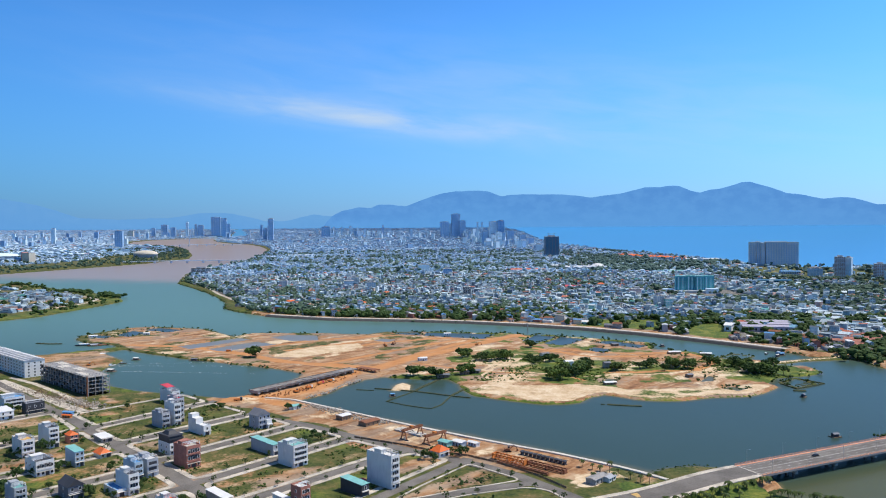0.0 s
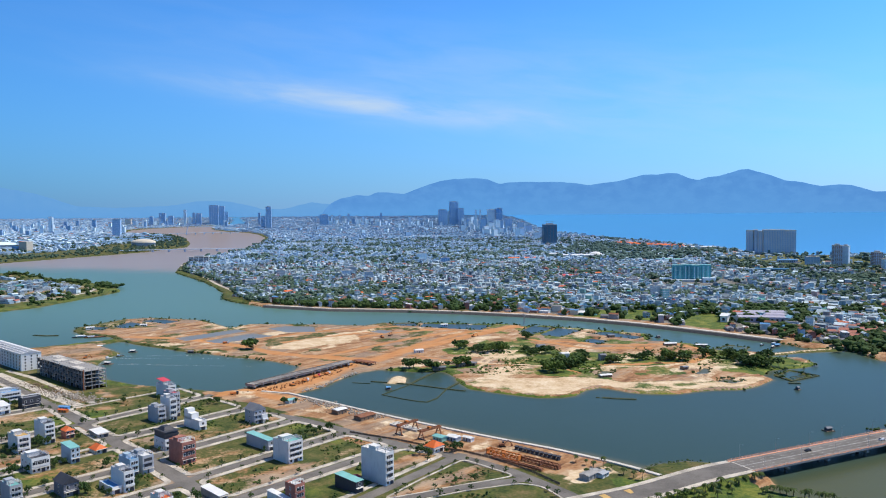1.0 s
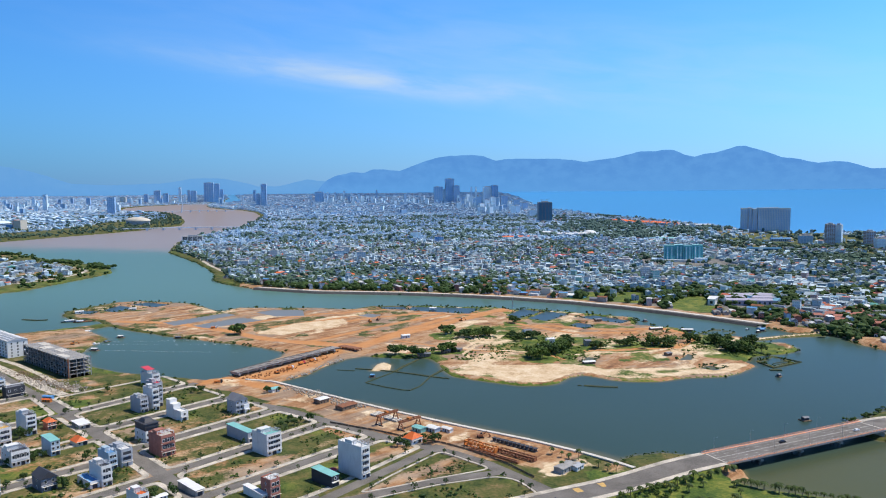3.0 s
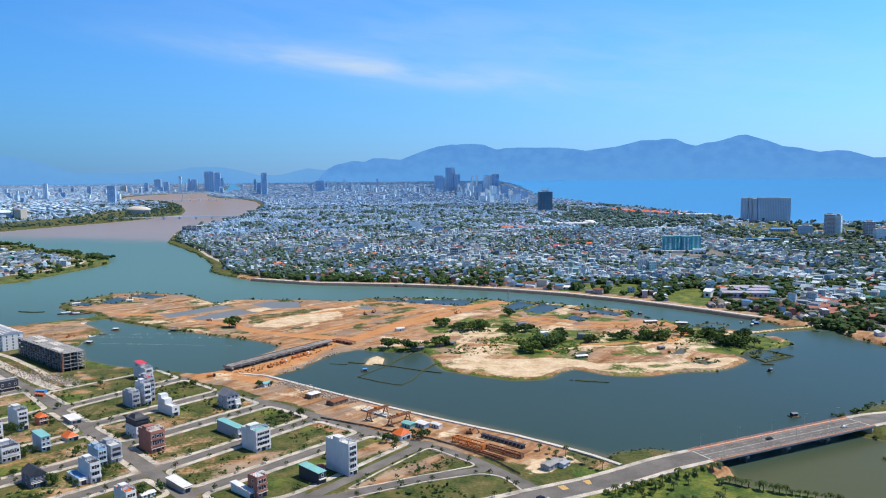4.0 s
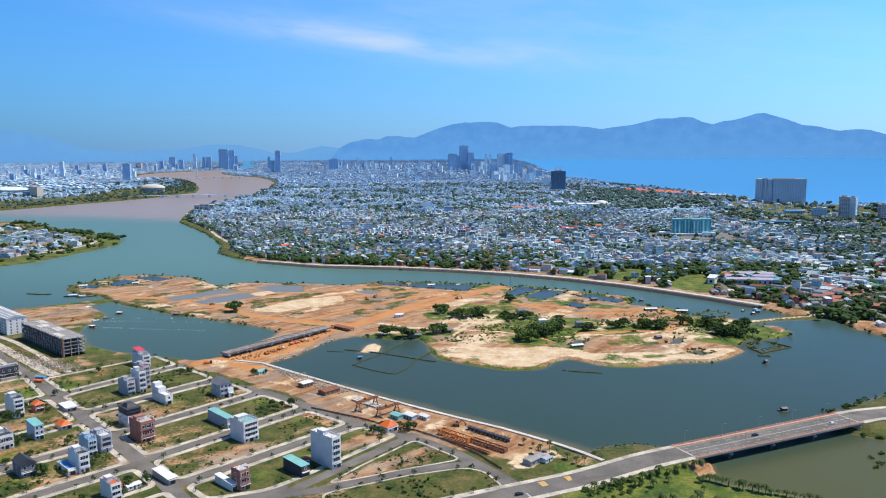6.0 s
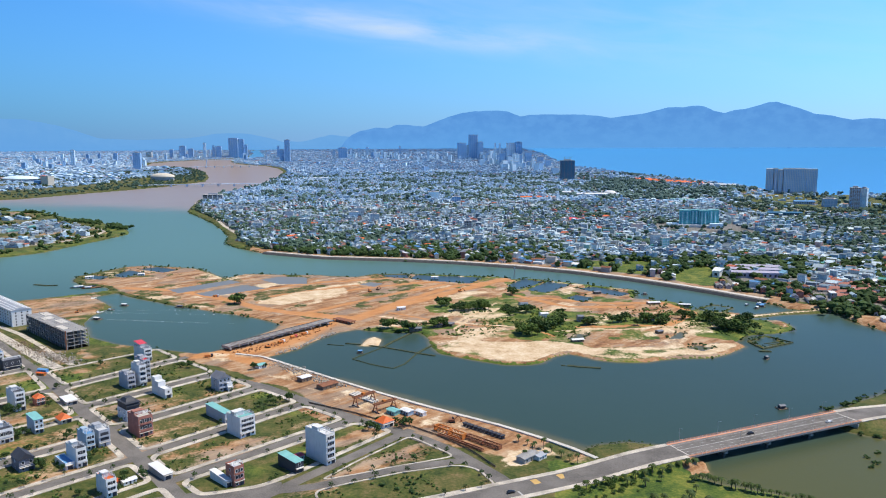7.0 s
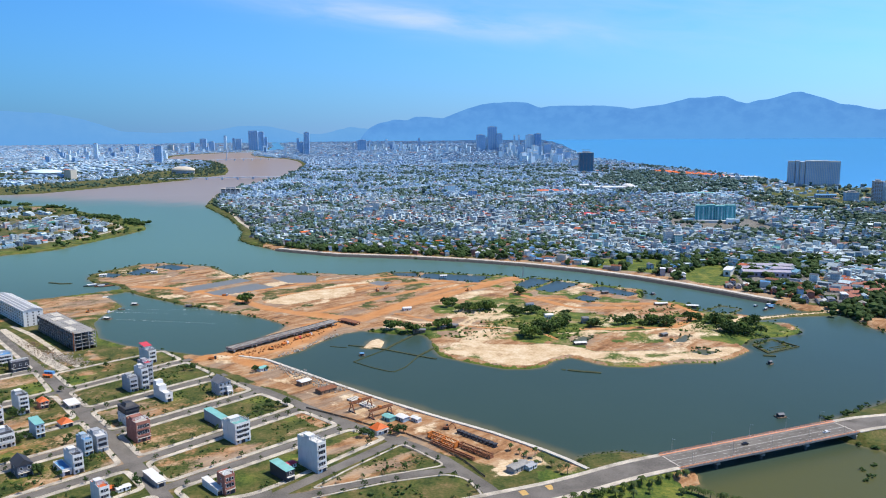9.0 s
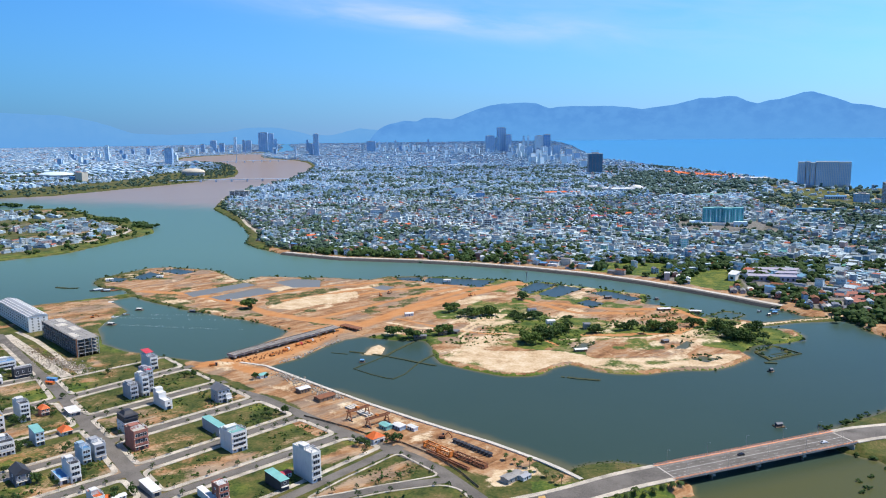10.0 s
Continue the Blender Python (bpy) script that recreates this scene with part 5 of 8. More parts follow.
for k in range(5):
    part("inner_wall", Geo().box(-0.1, 0.1, -HY + 0.5, HY - 0.5, k * FL, k * FL + FL - 0.3).box(-HX + 1.4, -HX + 1.6, -HY + 0.5, HY - 0.5, k * FL, k * FL + 1.0), "dark_concrete", frame_block)
    for j in range(NY):
        if (j * 7 + k * 3) % 5 < 2:
            part("infill_panel", Geo().box(-HX + 0.3, -HX + 0.5, -HY + 0.7 + j * (2 * HY - 0.8) / NY, -HY + 5.6 + j * (2 * HY - 0.8) / NY, k * FL, k * FL + FL - 0.3), "dark_wall", frame_block)
top = Geo()
for i in range(NX + 1):
    for j in range(NY + 1):
        top.box(-HX + 0.2 + i * (2 * HX - 0.8) / NX, -HX + 0.6 + i * (2 * HX - 0.8) / NX, -HY + 0.2 + j * (2 * HY - 0.8) / NY, -HY + 0.6 + j * (2 * HY - 0.8) / NY, 5 * FL, 5 * FL + 1.2)
tagged(part("column_stubs", top, "concrete", frame_block), kind="stuff")
part("roof_clutter", Geo().box(-8, -2, -40, -22, 5 * FL, 5 * FL + 0.5).box(0, 7, -14, 4, 5 * FL, 5 * FL + 0.4).box(-6, 4, 12, 24, 5 * FL, 5 * FL + 0.6).box(1, 8, 30, 46, 5 * FL, 5 * FL + 0.5), "pale_concrete", frame_block)
part("hoist_mast", Geo().box(-HX - 0.9, -HX - 0.2, -HY, -HY + 0.7, 0, 17.5), "rust", frame_block)

# long white block with rows of windows
block_w = thing("apartment_block", "long white block with rows of windows and a ribbed roof", "building", pose(-403 - 0.743 * 55 + 0.669 * 9.2, 725 + 0.669 * 55 + 0.743 * 9.2, LAND, 0, 0, GRID_TURN))
body = part("wall", Geo().box(-9.2, 9.2, -55, 55, -0.5, 16.0), "white_wall", block_w)
part("roof", Geo().add([(-9.6, -55.5, 16.0), (9.6, -55.5, 16.0), (9.6, 55.5, 16.0), (-9.6, 55.5, 16.0), (0, -55.5, 19.0), (0, 55.5, 19.0)], [(0, 1, 4), (1, 2, 5, 4), (2, 3, 5), (3, 0, 4, 5), (3, 2, 1, 0)]), "grey_wall", block_w, "grey ribbed metal roof")
ribs = Geo()
for q in (0.25, 0.55, 0.85):
    for s in (-1, 1):
        ribs.box(min(s * 9.6 * q, s * 9.6 * q + s * 0.9), max(s * 9.6 * q, s * 9.6 * q + s * 0.9), -55, 55, 16 + 3 * (1 - q) - 0.2, 16 + 3 * (1 - q) + 0.12)
part("roof_ribs", ribs, "white_roof", block_w)
for k in range(5):
    for j in range(14):
        window(body, -9.3, -51 + j * 7.8, 1.0 + k * 3.0, -1, 2.6, 1.5)
    for i in range(3):
        window(body, -5.5 + i * 5.5, -55.1, 1.0 + k * 3.0, 0, 1.4, 1.4)

# ---- trees ----
def make_tree(name, label, height, spread, seed, material, group, clump=34, leaves=240, stem=0.35):
    r = random.Random(seed)
    ob = thing(name, label, "tree", None, group)
    g = Geo().tube(0, 0, -0.3, height * stem, height * 0.028, height * 0.018, 7)
    limbs = []
    for k in range(5):
        a, q = k * 1.26 + r.uniform(-0.3, 0.3), r.uniform(0.35, 0.6)
        tip = (math.cos(a) * spread * q, math.sin(a) * spread * q, height * r.uniform(0.55, 0.75))
        g.beam((0, 0, height * stem * r.uniform(0.75, 1)), tip, height * 0.016)
        limbs.append(tip)
    part("trunk", g, "bark", ob)
    c = Geo()
    for k in range(clump):
        lx, ly, lz = limbs[k % 5] if k % 3 else (0, 0, height * 0.7)
        p = Vector((lx + r.gauss(0, spread * 0.33), ly + r.gauss(0, spread * 0.33), lz + r.gauss(0, height * 0.10)))
        s = spread * r.uniform(0.13, 0.30)
        turn = Euler((r.uniform(0, 6), r.uniform(0, 6), r.uniform(0, 6))).to_matrix()
        c.add([p + turn @ Vector(v) * s * r.uniform(0.65, 1.3) for v in TREE_V], TREE_F)
    for k in range(leaves):
        a, b = r.uniform(0, math.tau), r.uniform(-0.5, 1)
        d = Vector((math.cos(a) * math.sqrt(1 - b * b), math.sin(a) * math.sqrt(1 - b * b), b * 0.55))
        p = Vector((0, 0, height * 0.66)) + d * spread * r.uniform(0.75, 1.12)
        s = spread * r.uniform(0.05, 0.10)
        turn = Euler((r.uniform(0, 6), r.uniform(0, 6), r.uniform(0, 6))).to_matrix()
        c.add([p + turn @ Vector(v) * s for v in ((-1, -0.5, 0), (1, -0.5, 0.2), (0, 1, -0.1))], [(0, 1, 2)])
    part("crown", c, material, ob)
    return ob


bm = bmesh.new()
bmesh.ops.create_icosphere(bm, subdivisions=1, radius=1.0)
TREE_V = [tuple(v.co) for v in bm.verts]
TREE_F = [tuple(v.index for v in f.verts) for f in bm.faces]
bm.free()


def make_palm(label, height, seed, group):
    r = random.Random(seed)
    ob = thing("palm_tree", label, "palm", None, group)
    part("trunk", Geo().tube(0, 0, -0.3, height, 0.24, 0.15, 7), "bark", ob)
    c = Geo()
    for k in range(15):
        a, rise, reach = k * math.tau / 15 + r.uniform(-0.2, 0.2), r.uniform(0.1, 1.0), r.uniform(2.3, 3.1)
        d, side = Vector((math.cos(a), math.sin(a), 0)), Vector((-math.sin(a), math.cos(a), 0))
        pts = [(d * reach * t + Vector((0, 0, height + rise * 1.6 * t - 2.6 * t * t)), 0.55 * math.sin(math.pi * (0.12 + 0.85 * t))) for t in (0, 0.25, 0.5, 0.75, 1)]
        n = len(c.v)
        for p, w in pts:
            c.v += [tuple(p - side * w - Vector((0, 0, w * 0.35))), tuple(p), tuple(p + side * w - Vector((0, 0, w * 0.35)))]
        for i in range(4):
            for j in range(2):
                c.f.append((n + i * 3 + j, n + i * 3 + j + 1, n + i * 3 + j + 4, n + i * 3 + j + 3))
    part("fronds", c, "leaf_palm", ob)
    return ob


def plant(originals, places, seed, low=0.75, high=1.2):
    """Sets the first ones and copies the rest; places: x, y, z."""
    r, used = random.Random(seed), set()
    for i, (x, y, z) in enumerate(places):
        k = r.randrange(len(originals))
        s = r.uniform(low, high)
        m = pose(x, y, z, 0, 0, r.uniform(0, 360)) @ Matrix.Diagonal((s, s, s * r.uniform(0.85, 1.15), 1))
        if k in used:
            copy_thing(originals[k], m)
        else:
            used.add(k)
            originals[k].matrix_world = m
    for k, ob in enumerate(originals):
        if k not in used:
            ob.matrix_world = pose(places[0][0] + 3 + k, places[0][1] + 2, places[0][2])


broad = [make_tree("tree", "broad dark green tree on the sandy island", 8.5, 4.2, s, "leaf", "island trees") for s in (1, 2, 3)]
broad.append(make_tree("tree", "light green bushy tree on the sandy island", 6.5, 3.6, 4, "leaf_light", "island trees"))
r = random.Random(5)
spots = []
for x, y, a, b, n in CLUSTERS:
    spots += [(x + r.gauss(0, a * 0.5), y + r.gauss(0, b * 0.5), 1.3) for _ in range(int(n * 1.45))]
plant(broad, spots, 6, 0.6, 1.4)

street_tree = [make_tree("street_tree", "young street tree with a thin trunk", 3.4, 1.35, s, "leaf", "street trees of the district", 18, 90, 0.28) for s in (11, 12)]
spots = []
r = random.Random(9)
for corners in BLOCKS[:13]:
    ring = wind(rounded([W(*c) for c in corners], 6.0))
    line = inset(ring, 1.3)
    run = 0.0
    for a, b in zip(line, line[1:] + line[:1]):
        d = math.dist(a, b)
        while run < d:
            if r.random() < 0.8:
                spots.append((a[0] + (b[0] - a[0]) * run / d + r.uniform(-0.4, 0.4), a[1] + (b[1] - a[1]) * run / d + r.uniform(-0.4, 0.4), LAND + 0.25))
            run += r.uniform(8, 14)
        run -= d
spots = [p for p in spots if p[1] > 330]
plant(street_tree, spots[:330], 10, 0.7, 1.25)

palms = [make_palm("slim palm tree beside the river wall", h, s, "palms") for h, s in ((6.0, 1), (7.0, 2), (5.2, 3))]
spots = [(81, 442, 2.2), (86, 437, 2.2), (90, 434, 2.2), (95, 432, 2.2), (99, 427, 2.2), (104, 420, 2.2), (108, 414, 2.2), (112, 411, 2.2), (88, 426, 2.2), (95, 421, 2.2), (83, 420, 2.2)]
r = random.Random(3)
for s in range(-66, 10, 6):
    spots.append((166 + RX * s + RY * (14 + r.uniform(-1, 2)), 420.5 + RY * s - RX * (14 + r.uniform(-1, 2)), 2.2))
for k in range(17):
    q = k / 16
    spots.append((172 + 48 * q + r.uniform(-1, 1), 392 - 27 * q + r.uniform(-1.5, 1.5), 2.0))
for k in range(12):
    spots.append((136 + r.uniform(-6, 40), 384 + r.uniform(-22, 6), 2.0))
plant(palms, spots[:11], 8, 0.7, 1.0)
palms = [make_palm("small palm tree on the park lawn", h, s, "park palms") for h, s in ((4.6, 4), (5.2, 5))]
plant(palms, spots[11:], 9, 0.75, 1.15)

park = [make_tree("park_tree", "dense yellow-green garden tree in the riverside park", 5.5, 3.4, s, "leaf_light", "park trees") for s in (31, 32)]
spots = [(108 + (k % 6) * 6 + r.uniform(-2, 2), 380 - (k // 6) * 6 + (k % 6) * 2.2 + r.uniform(-2, 2), 2.0) for k in range(18)]
plant(park, spots, 12, 0.45, 0.8)
garden = [make_tree("garden_tree", "dark green garden tree beside a house", 6.0, 3.2, s, "leaf", "garden trees") for s in (41, 42)]
spots = [(W(u, v)[0], W(u, v)[1], LAND) for u, v in ((336, -312), (333, -316), (338, -318), (347, -306), (352, -304), (356, -303), (334, -308), (352, -312), (345, -320), (212, -530), (208, -534), (214, -524), (210, -512), (228, -548), (302, -580), (298, -574), (196, -440), (200, -446), (318, -400), (325, -402), (330, -398), (322, -410), (316, -405), (310, -404), (316, -458), (322, -456), (275, -585), (318, -530), (322, -525), (326, -535), (160, -435), (175, -440), (150, -430), (358, -488), (364, -480), (355, -483))]
rg = random.Random(77)
for u, v in ((186, -470), (176, -468), (192, -520), (200, -524), (172, -512), (160, -470), (198, -398), (178, -398), (166, -412), (190, -352), (172, -350), (210, -352), (200, -640), (190, -640), (216, -640), (180, -540), (146, -450), (128, -430), (142, -530)):
    for _ in range(3):
        a, b = W(u + rg.uniform(-7, 7), v + rg.uniform(-7, 7))
        spots.append((a, b, LAND))
plant(garden, spots, 13, 0.55, 1.15)

# scrub in plots, on dykes and along shores
def scrub(name, spots, sizes, per, material, label, seed):
    if len(spots):
        p = np.array(spots, float)
        clumps(name, p[:, 0], p[:, 1], p[:, 2], np.asarray(sizes), per, material, label, seed, 0.7)


# ---- things on and round the island ----
def hut(label, x, y, w, d, h, turn, wall, roof, z=1.4, pitch=0.9):
    ob = thing("hut", label, "hut", pose(x, y, z, 0, 0, turn), "huts")
    part("wall", Geo().box(-w / 2, w / 2, -d / 2, d / 2, -0.6, h), wall, ob)
    e = 0.5
    part("roof", Geo().add([(-w / 2 - e, -d / 2 - e, h), (w / 2 + e, -d / 2 - e, h), (w / 2 + e, d / 2 + e, h), (-w / 2 - e, d / 2 + e, h), (-w / 2 - e, 0, h + pitch), (w / 2 + e, 0, h + pitch)], [(0, 1, 5, 4), (2, 3, 4, 5), (0, 4, 3), (1, 2, 5), (3, 2, 1, 0)]), roof, ob)
    part("door", Geo().box(-0.5, 0.5, -d / 2 - 0.05, -d / 2 + 0.05, 0, 2.0), "dark_wall", ob)
    for x in (-w * 0.3, w * 0.3):
        part("window", Geo().box(x - 0.45, x + 0.45, -d / 2 - 0.05, -d / 2 + 0.05, 0.9, 1.8), "glass", ob)
    return ob


HUTS = [("low grey hut with a tin roof by the pens", -1, 721, 12, 7, 2.6, 10, "wood", "grey_roof"), ("white hut with a flat tin roof", -23, 813, 9, 6, 3.0, 20, "white_wall", "white_roof"), ("pale house among island trees", 129, 780, 8, 7, 4.2, 15, "white_wall", "white_roof"),
            ("concrete house among island trees", 164, 760, 6, 7, 6.0, 10, "concrete", "grey_roof"), ("low house with a tin roof", 173, 756, 8, 6, 3.0, 10, "white_wall", "white_roof"), ("low hut beside the sand spit", 150, 681, 11, 5, 2.2, 15, "wood", "white_roof"),
            ("small tin hut on sandy ground", 232, 713, 6, 5, 2.4, 30, "wood", "grey_roof"), ("low white house with a tin roof", 236, 768, 10, 6, 3.0, -15, "white_wall", "white_roof"), ("dark tin-roofed shed under trees", 31, 741, 10, 7, 2.8, -20, "wood", "grey_roof")]
HUTS += [("tin shed under the island trees", 20, 735, 9, 6, 2.6, 5, "wood", "grey_roof"),
            ("tin-roofed hut by the ponds", 112, 838, 9, 6, 2.8, 20, "white_wall", "grey_roof"), ("long low tin shed by the ponds", 258, 845, 14, 6, 2.4, 10, "wood", "white_roof"), ("weathered hut of the pond keeper", 205, 905, 8, 5, 2.6, 20, "wood", "grey_roof"), ("white hut by the northern pond", 5, 1008, 9, 5, 2.4, 10, "white_wall", "white_roof"),
            ("tin hut on the pond dyke", -468, 1008, 10, 6, 2.4, 30, "white_wall", "white_roof"), ("white tin hut between ponds", -405, 1030, 8, 5, 2.4, 10, "white_wall", "white_roof"), ("low hut on the dyke path", 290, 835, 12, 5, 2.2, -10, "wood", "white_roof"), ("hut among trees by the spit", 118, 758, 8, 6, 2.8, 30, "white_wall", "white_roof")]
for row in HUTS:
    hut(*row)


def raft(label, x, y, turn, w=6.0, d=4.5, roof="grey_roof"):
    ob = thing("floating_hut", label, "floating hut", pose(x, y, 0, 0, 0, turn), "floating huts")
    part("raft", Geo().box(-w / 2, w / 2, -d / 2, d / 2, -0.2, 0.45), "wood", ob)
    part("cabin", Geo().box(-w * 0.28, w * 0.28, -d * 0.3, d * 0.3, 0.45, 2.3), "dark_wall", ob)
    e = 0.4
    part("roof", Geo().add([(-w * 0.28 - e, -d * 0.3 - e, 2.3), (w * 0.28 + e, -d * 0.3 - e, 2.3), (w * 0.28 + e, d * 0.3 + e, 2.3), (-w * 0.28 - e, d * 0.3 + e, 2.3), (-w * 0.28 - e, 0, 3.1), (w * 0.28 + e, 0, 3.1)], [(0, 1, 5, 4), (2, 3, 4, 5), (0, 4, 3), (1, 2, 5), (3, 2, 1, 0)]), roof, ob)
    for px in (-w * 0.45, w * 0.45):
        for py in (-d * 0.42, d * 0.42):
            part("post", Geo().tube(px, py, -2, 1.6, 0.1, n=6), "wood", ob)
    return ob


for row in [("dark wooden floating hut on open water", 265, 510, 15, 7, 5), ("small dark floating hut near the pens", 301, 631, 40, 5, 4), ("blue floating hut beside fishing nets", -44, 644, 10, 5.5, 4, "blue_roof"), ("tin-roofed floating hut in the lagoon", -339, 768, -10, 10, 6, "white_roof"), ("floating platform hut in the lagoon", -341, 836, 0, 9, 5, "white_roof"),
            ("long floating platform hut in the lagoon", -274, 828, -5, 11, 4, "grey_roof"), ("floating hut at the lagoon mouth", -392, 868, 10, 9, 5, "white_roof"), ("small floating hut in the channel", 262, 905, 20, 6, 5, "grey_roof"), ("dark floating hut in the channel", 375, 838, 0, 8, 6, "blue_roof"), ("low floating hut in the channel", 366, 828, 30, 6, 3, "white_roof")]:
    raft(*row)


def boat(label, x, y, turn, long=9.0, paint="dark_wall"):
    ob = thing("boat", label, "boat", pose(x, y, 0, 0, 0, turn), "boats")
    n = 9
    g = Geo()
    for i in range(n):
        t = i / (n - 1) * 2 - 1
        w = long * 0.13 * (1 - abs(t) ** 2.6)
        up = 0.75 + 0.45 * t * t
        g.v += [(t * long / 2, -w, up), (t * long / 2 * 0.94, -w * 0.6, -0.2), (t * long / 2 * 0.94, w * 0.6, -0.2), (t * long / 2, w, up)]
    g.f = [(i * 4 + j, (i + 1) * 4 + j, (i + 1) * 4 + (j + 1) % 4, i * 4 + (j + 1) % 4) for i in range(n - 1) for j in range(4)]
    part("hull", g, paint, ob)
    part("cabin", Geo().box(-long * 0.32, -long * 0.05, -long * 0.08, long * 0.08, 0.6, 2.1).box(-long * 0.35, -long * 0.02, -long * 0.1, long * 0.1, 2.1, 2.25), "white_roof", ob)
    return ob


boat("long dark working boat beside the island tip", -446, 950, 35, 34, "dark_wall")
boat("grey barge with a small cabin", -432, 944, 30, 26, "rust")
boat("small white boat moored in the lagoon", -352, 800, 60, 10, "white_wall")
boat("small dark boat moored in the lagoon", -345, 812, 20, 8, "wood")
boat("dark fishing boat moored in the channel", 380, 852, 15, 13, "blue_roof")
boat("small dark boat by the far wall", 362, 846, 40, 9, "dark_wall")

# fishing nets and pens on poles
def net(label, pts, z=0.45, w=0.9):
    ob = part("fishing_net", sweep([(x, y, 0) for x, y in pts], [(-w / 2, -0.3), (-w / 2, z), (w / 2, z), (w / 2, -0.3)]), MAT["net"])
    return tagged(ob, label, "fishing net", "fishing nets")


MAT["orange_earth"] = plain("orange_earth", (0.33, 0.155, 0.065), 0.95, 0.35, 0.6, bump=0.05)
MAT["net"] = plain("mossy_net", (0.075, 0.085, 0.04), 0.9, 0.35, 1.0)
net("mossy net fence round a fish pen", [(-26, 663), (-48, 625), (-30, 610), (-16, 601), (-10, 599), (-2, 612), (6, 644)])
net("mossy net fence across the bay", [(-62, 676), (-40, 669), (-26, 663), (-10, 654), (6, 644), (22, 636)], 0.6, 1.8)
net("mossy net fence beside the sand heap", [(-26, 663), (-20, 680), (-10, 702), (-4, 716)], 0.7, 2.4)
net("mossy dyke of a fish pen by the shore", [(6, 644), (14, 662), (24, 682)], 0.7, 2.0)
net("short mossy floating net boom", [(-78, 672), (-62, 668)], 0.4, 1.0)
net("mossy pen edge beside the island", [(306, 684), (310, 662), (345, 684), (332, 706)], 0.8, 1.6)
net("mossy edge of a fish pen", [(304, 655), (314, 654)], 0.7, 3.0)
net("mossy islet in the water", [(132, 609), (140, 606), (158, 602)], 0.5, 3.0)
net("low mossy islet in the water", [(127, 610), (130, 609)], 0.4, 2.0)
net("mossy strip off the island tip", [(-520, 965), (-500, 958), (-486, 960)], 0.8, 4.0)
net("oyster racks in the pen", [(318, 680), (334, 688)], 0.3, 1.0)
net("oyster racks in the pen", [(320, 676), (336, 684)], 0.3, 1.0)
floats = Geo()
r = random.Random(21)
for k in range(150):
    q = r.random()
    row = k % 3
    x, y = -350 + 170 * q, (800, 812, 770)[row] - (10, -6, 20)[row] * q + r.gauss(0, 1.0)
    floats.tube(x, y, -0.1, 0.3, 0.4, 0.3, 6)
tagged(part("net_floats", floats, "white_roof"), "rows of small white net floats in the lagoon", "floats", kind="stuff")

# bridge under construction over the lagoon mouth
BA, BB = Vector((-163, 645)), Vector((-89, 748))
bd = (BB - BA).normalized()
new_bridge = thing("unfinished_bridge", "unfinished grey concrete bridge on falsework with rough edges", "bridge", pose(BA.x, BA.y, 0, 0, 0, math.degrees(math.atan2(bd.y, bd.x))))
LONG = (BB - BA).length
part("deck", Geo().box(0, LONG * 0.80, -5.5, 5.5, 4.2, 5.4).box(LONG * 0.80, LONG, -5.2, 5.2, 4.5, 5.6), "concrete", new_bridge)
for k in range(13):
    part("girder_end", Geo().box(k * LONG / 13 + 0.2, k * LONG / 13 + 1.0, -6.0, 6.0, 3.4, 5.75), "concrete", new_bridge)
for k in range(6):
    pier = part("pier", Geo().box(k * LONG / 5.4 + 1, k * LONG / 5.4 + 2.6, -5.6, 5.6, 3.0, 4.2), "concrete", new_bridge)
    for y in (-4.2, 0, 4.2):
        part("column", Geo().tube(k * LONG / 5.4 + 1.8, y, -3, 3.0, 0.6, n=10), "dark_concrete", pier)
part("deck_edge", Geo().box(0, LONG, -5.9, -5.5, 5.0, 5.9).box(0, LONG, 5.5, 5.9, 5.0, 5.9), "dark_concrete", new_bridge)
steel = Geo()
for k in range(40):
    steel.box(k * LONG / 40, k * LONG / 40 + 0.25, -5.0, 5.0, 5.62, 5.72)
part("reinforcement", steel, "rust", new_bridge)
jetty = thing("pile_jetty", "rusty steel pile jetty over bare earth", "jetty", pose(-86, 762, 0, 0, 0, -38))
part("deck", Geo().box(0, 26, -4, 4, 3.6, 4.2), "rust", jetty)
for k in range(6):
    for y in (-3.2, 3.2):
        part("pile", Geo().tube(k * 5, y, 0, 3.6, 0.4, n=8), "rust", jetty)

# rock dumped along the new causeway
def heap(name, label, category, path, n, size, material, seed, width=2.0):
    r = random.Random(seed)
    g = Geo()
    for k in range(n):
        q = r.random() * (len(path) - 1)
        i = int(q)
        (ax, ay, az), (bx, by, bz) = path[i], path[i + 1]
        p = Vector((ax + (bx - ax) * (q - i) + r.gauss(0, width), ay + (by - ay) * (q - i) + r.gauss(0, width), az + (bz - az) * (q - i) + r.uniform(-0.1, 0.5)))
        s = size * r.uniform(0.5, 1.3)
        turn = Euler((r.uniform(0, 6), r.uniform(0, 6), r.uniform(0, 6))).to_matrix()
        g.add([p + turn @ Vector(v) * s * r.uniform(0.7, 1.2) for v in TREE_V], TREE_F)
    return tagged(part(name, g, material), label, category, kind="stuff")


heap("dumped_rock", "pale rocks dumped along the causeway edge", "rocks", [(-118, 640, 0.6), (-104, 657, 0.6), (-94, 688, 0.6), (-80, 712, 0.6)], 260, 0.9, "rock", 1, 1.6)
heap("building_rubble", "grey building rubble and scrap beside the river wall", "rubble", [(-108, 603, 2.3), (-84, 583, 2.3), (-58, 556, 2.3), (-44, 546, 2.3)], 420, 0.7, "rock", 2, 3.4)
heap("building_rubble", "grey rubble and stored blocks beside the unfinished block", "rubble", [(-330, 634, 2.3), (-300, 620, 2.3), (-270, 600, 2.3)], 300, 0.7, "rock", 3, 5.0)

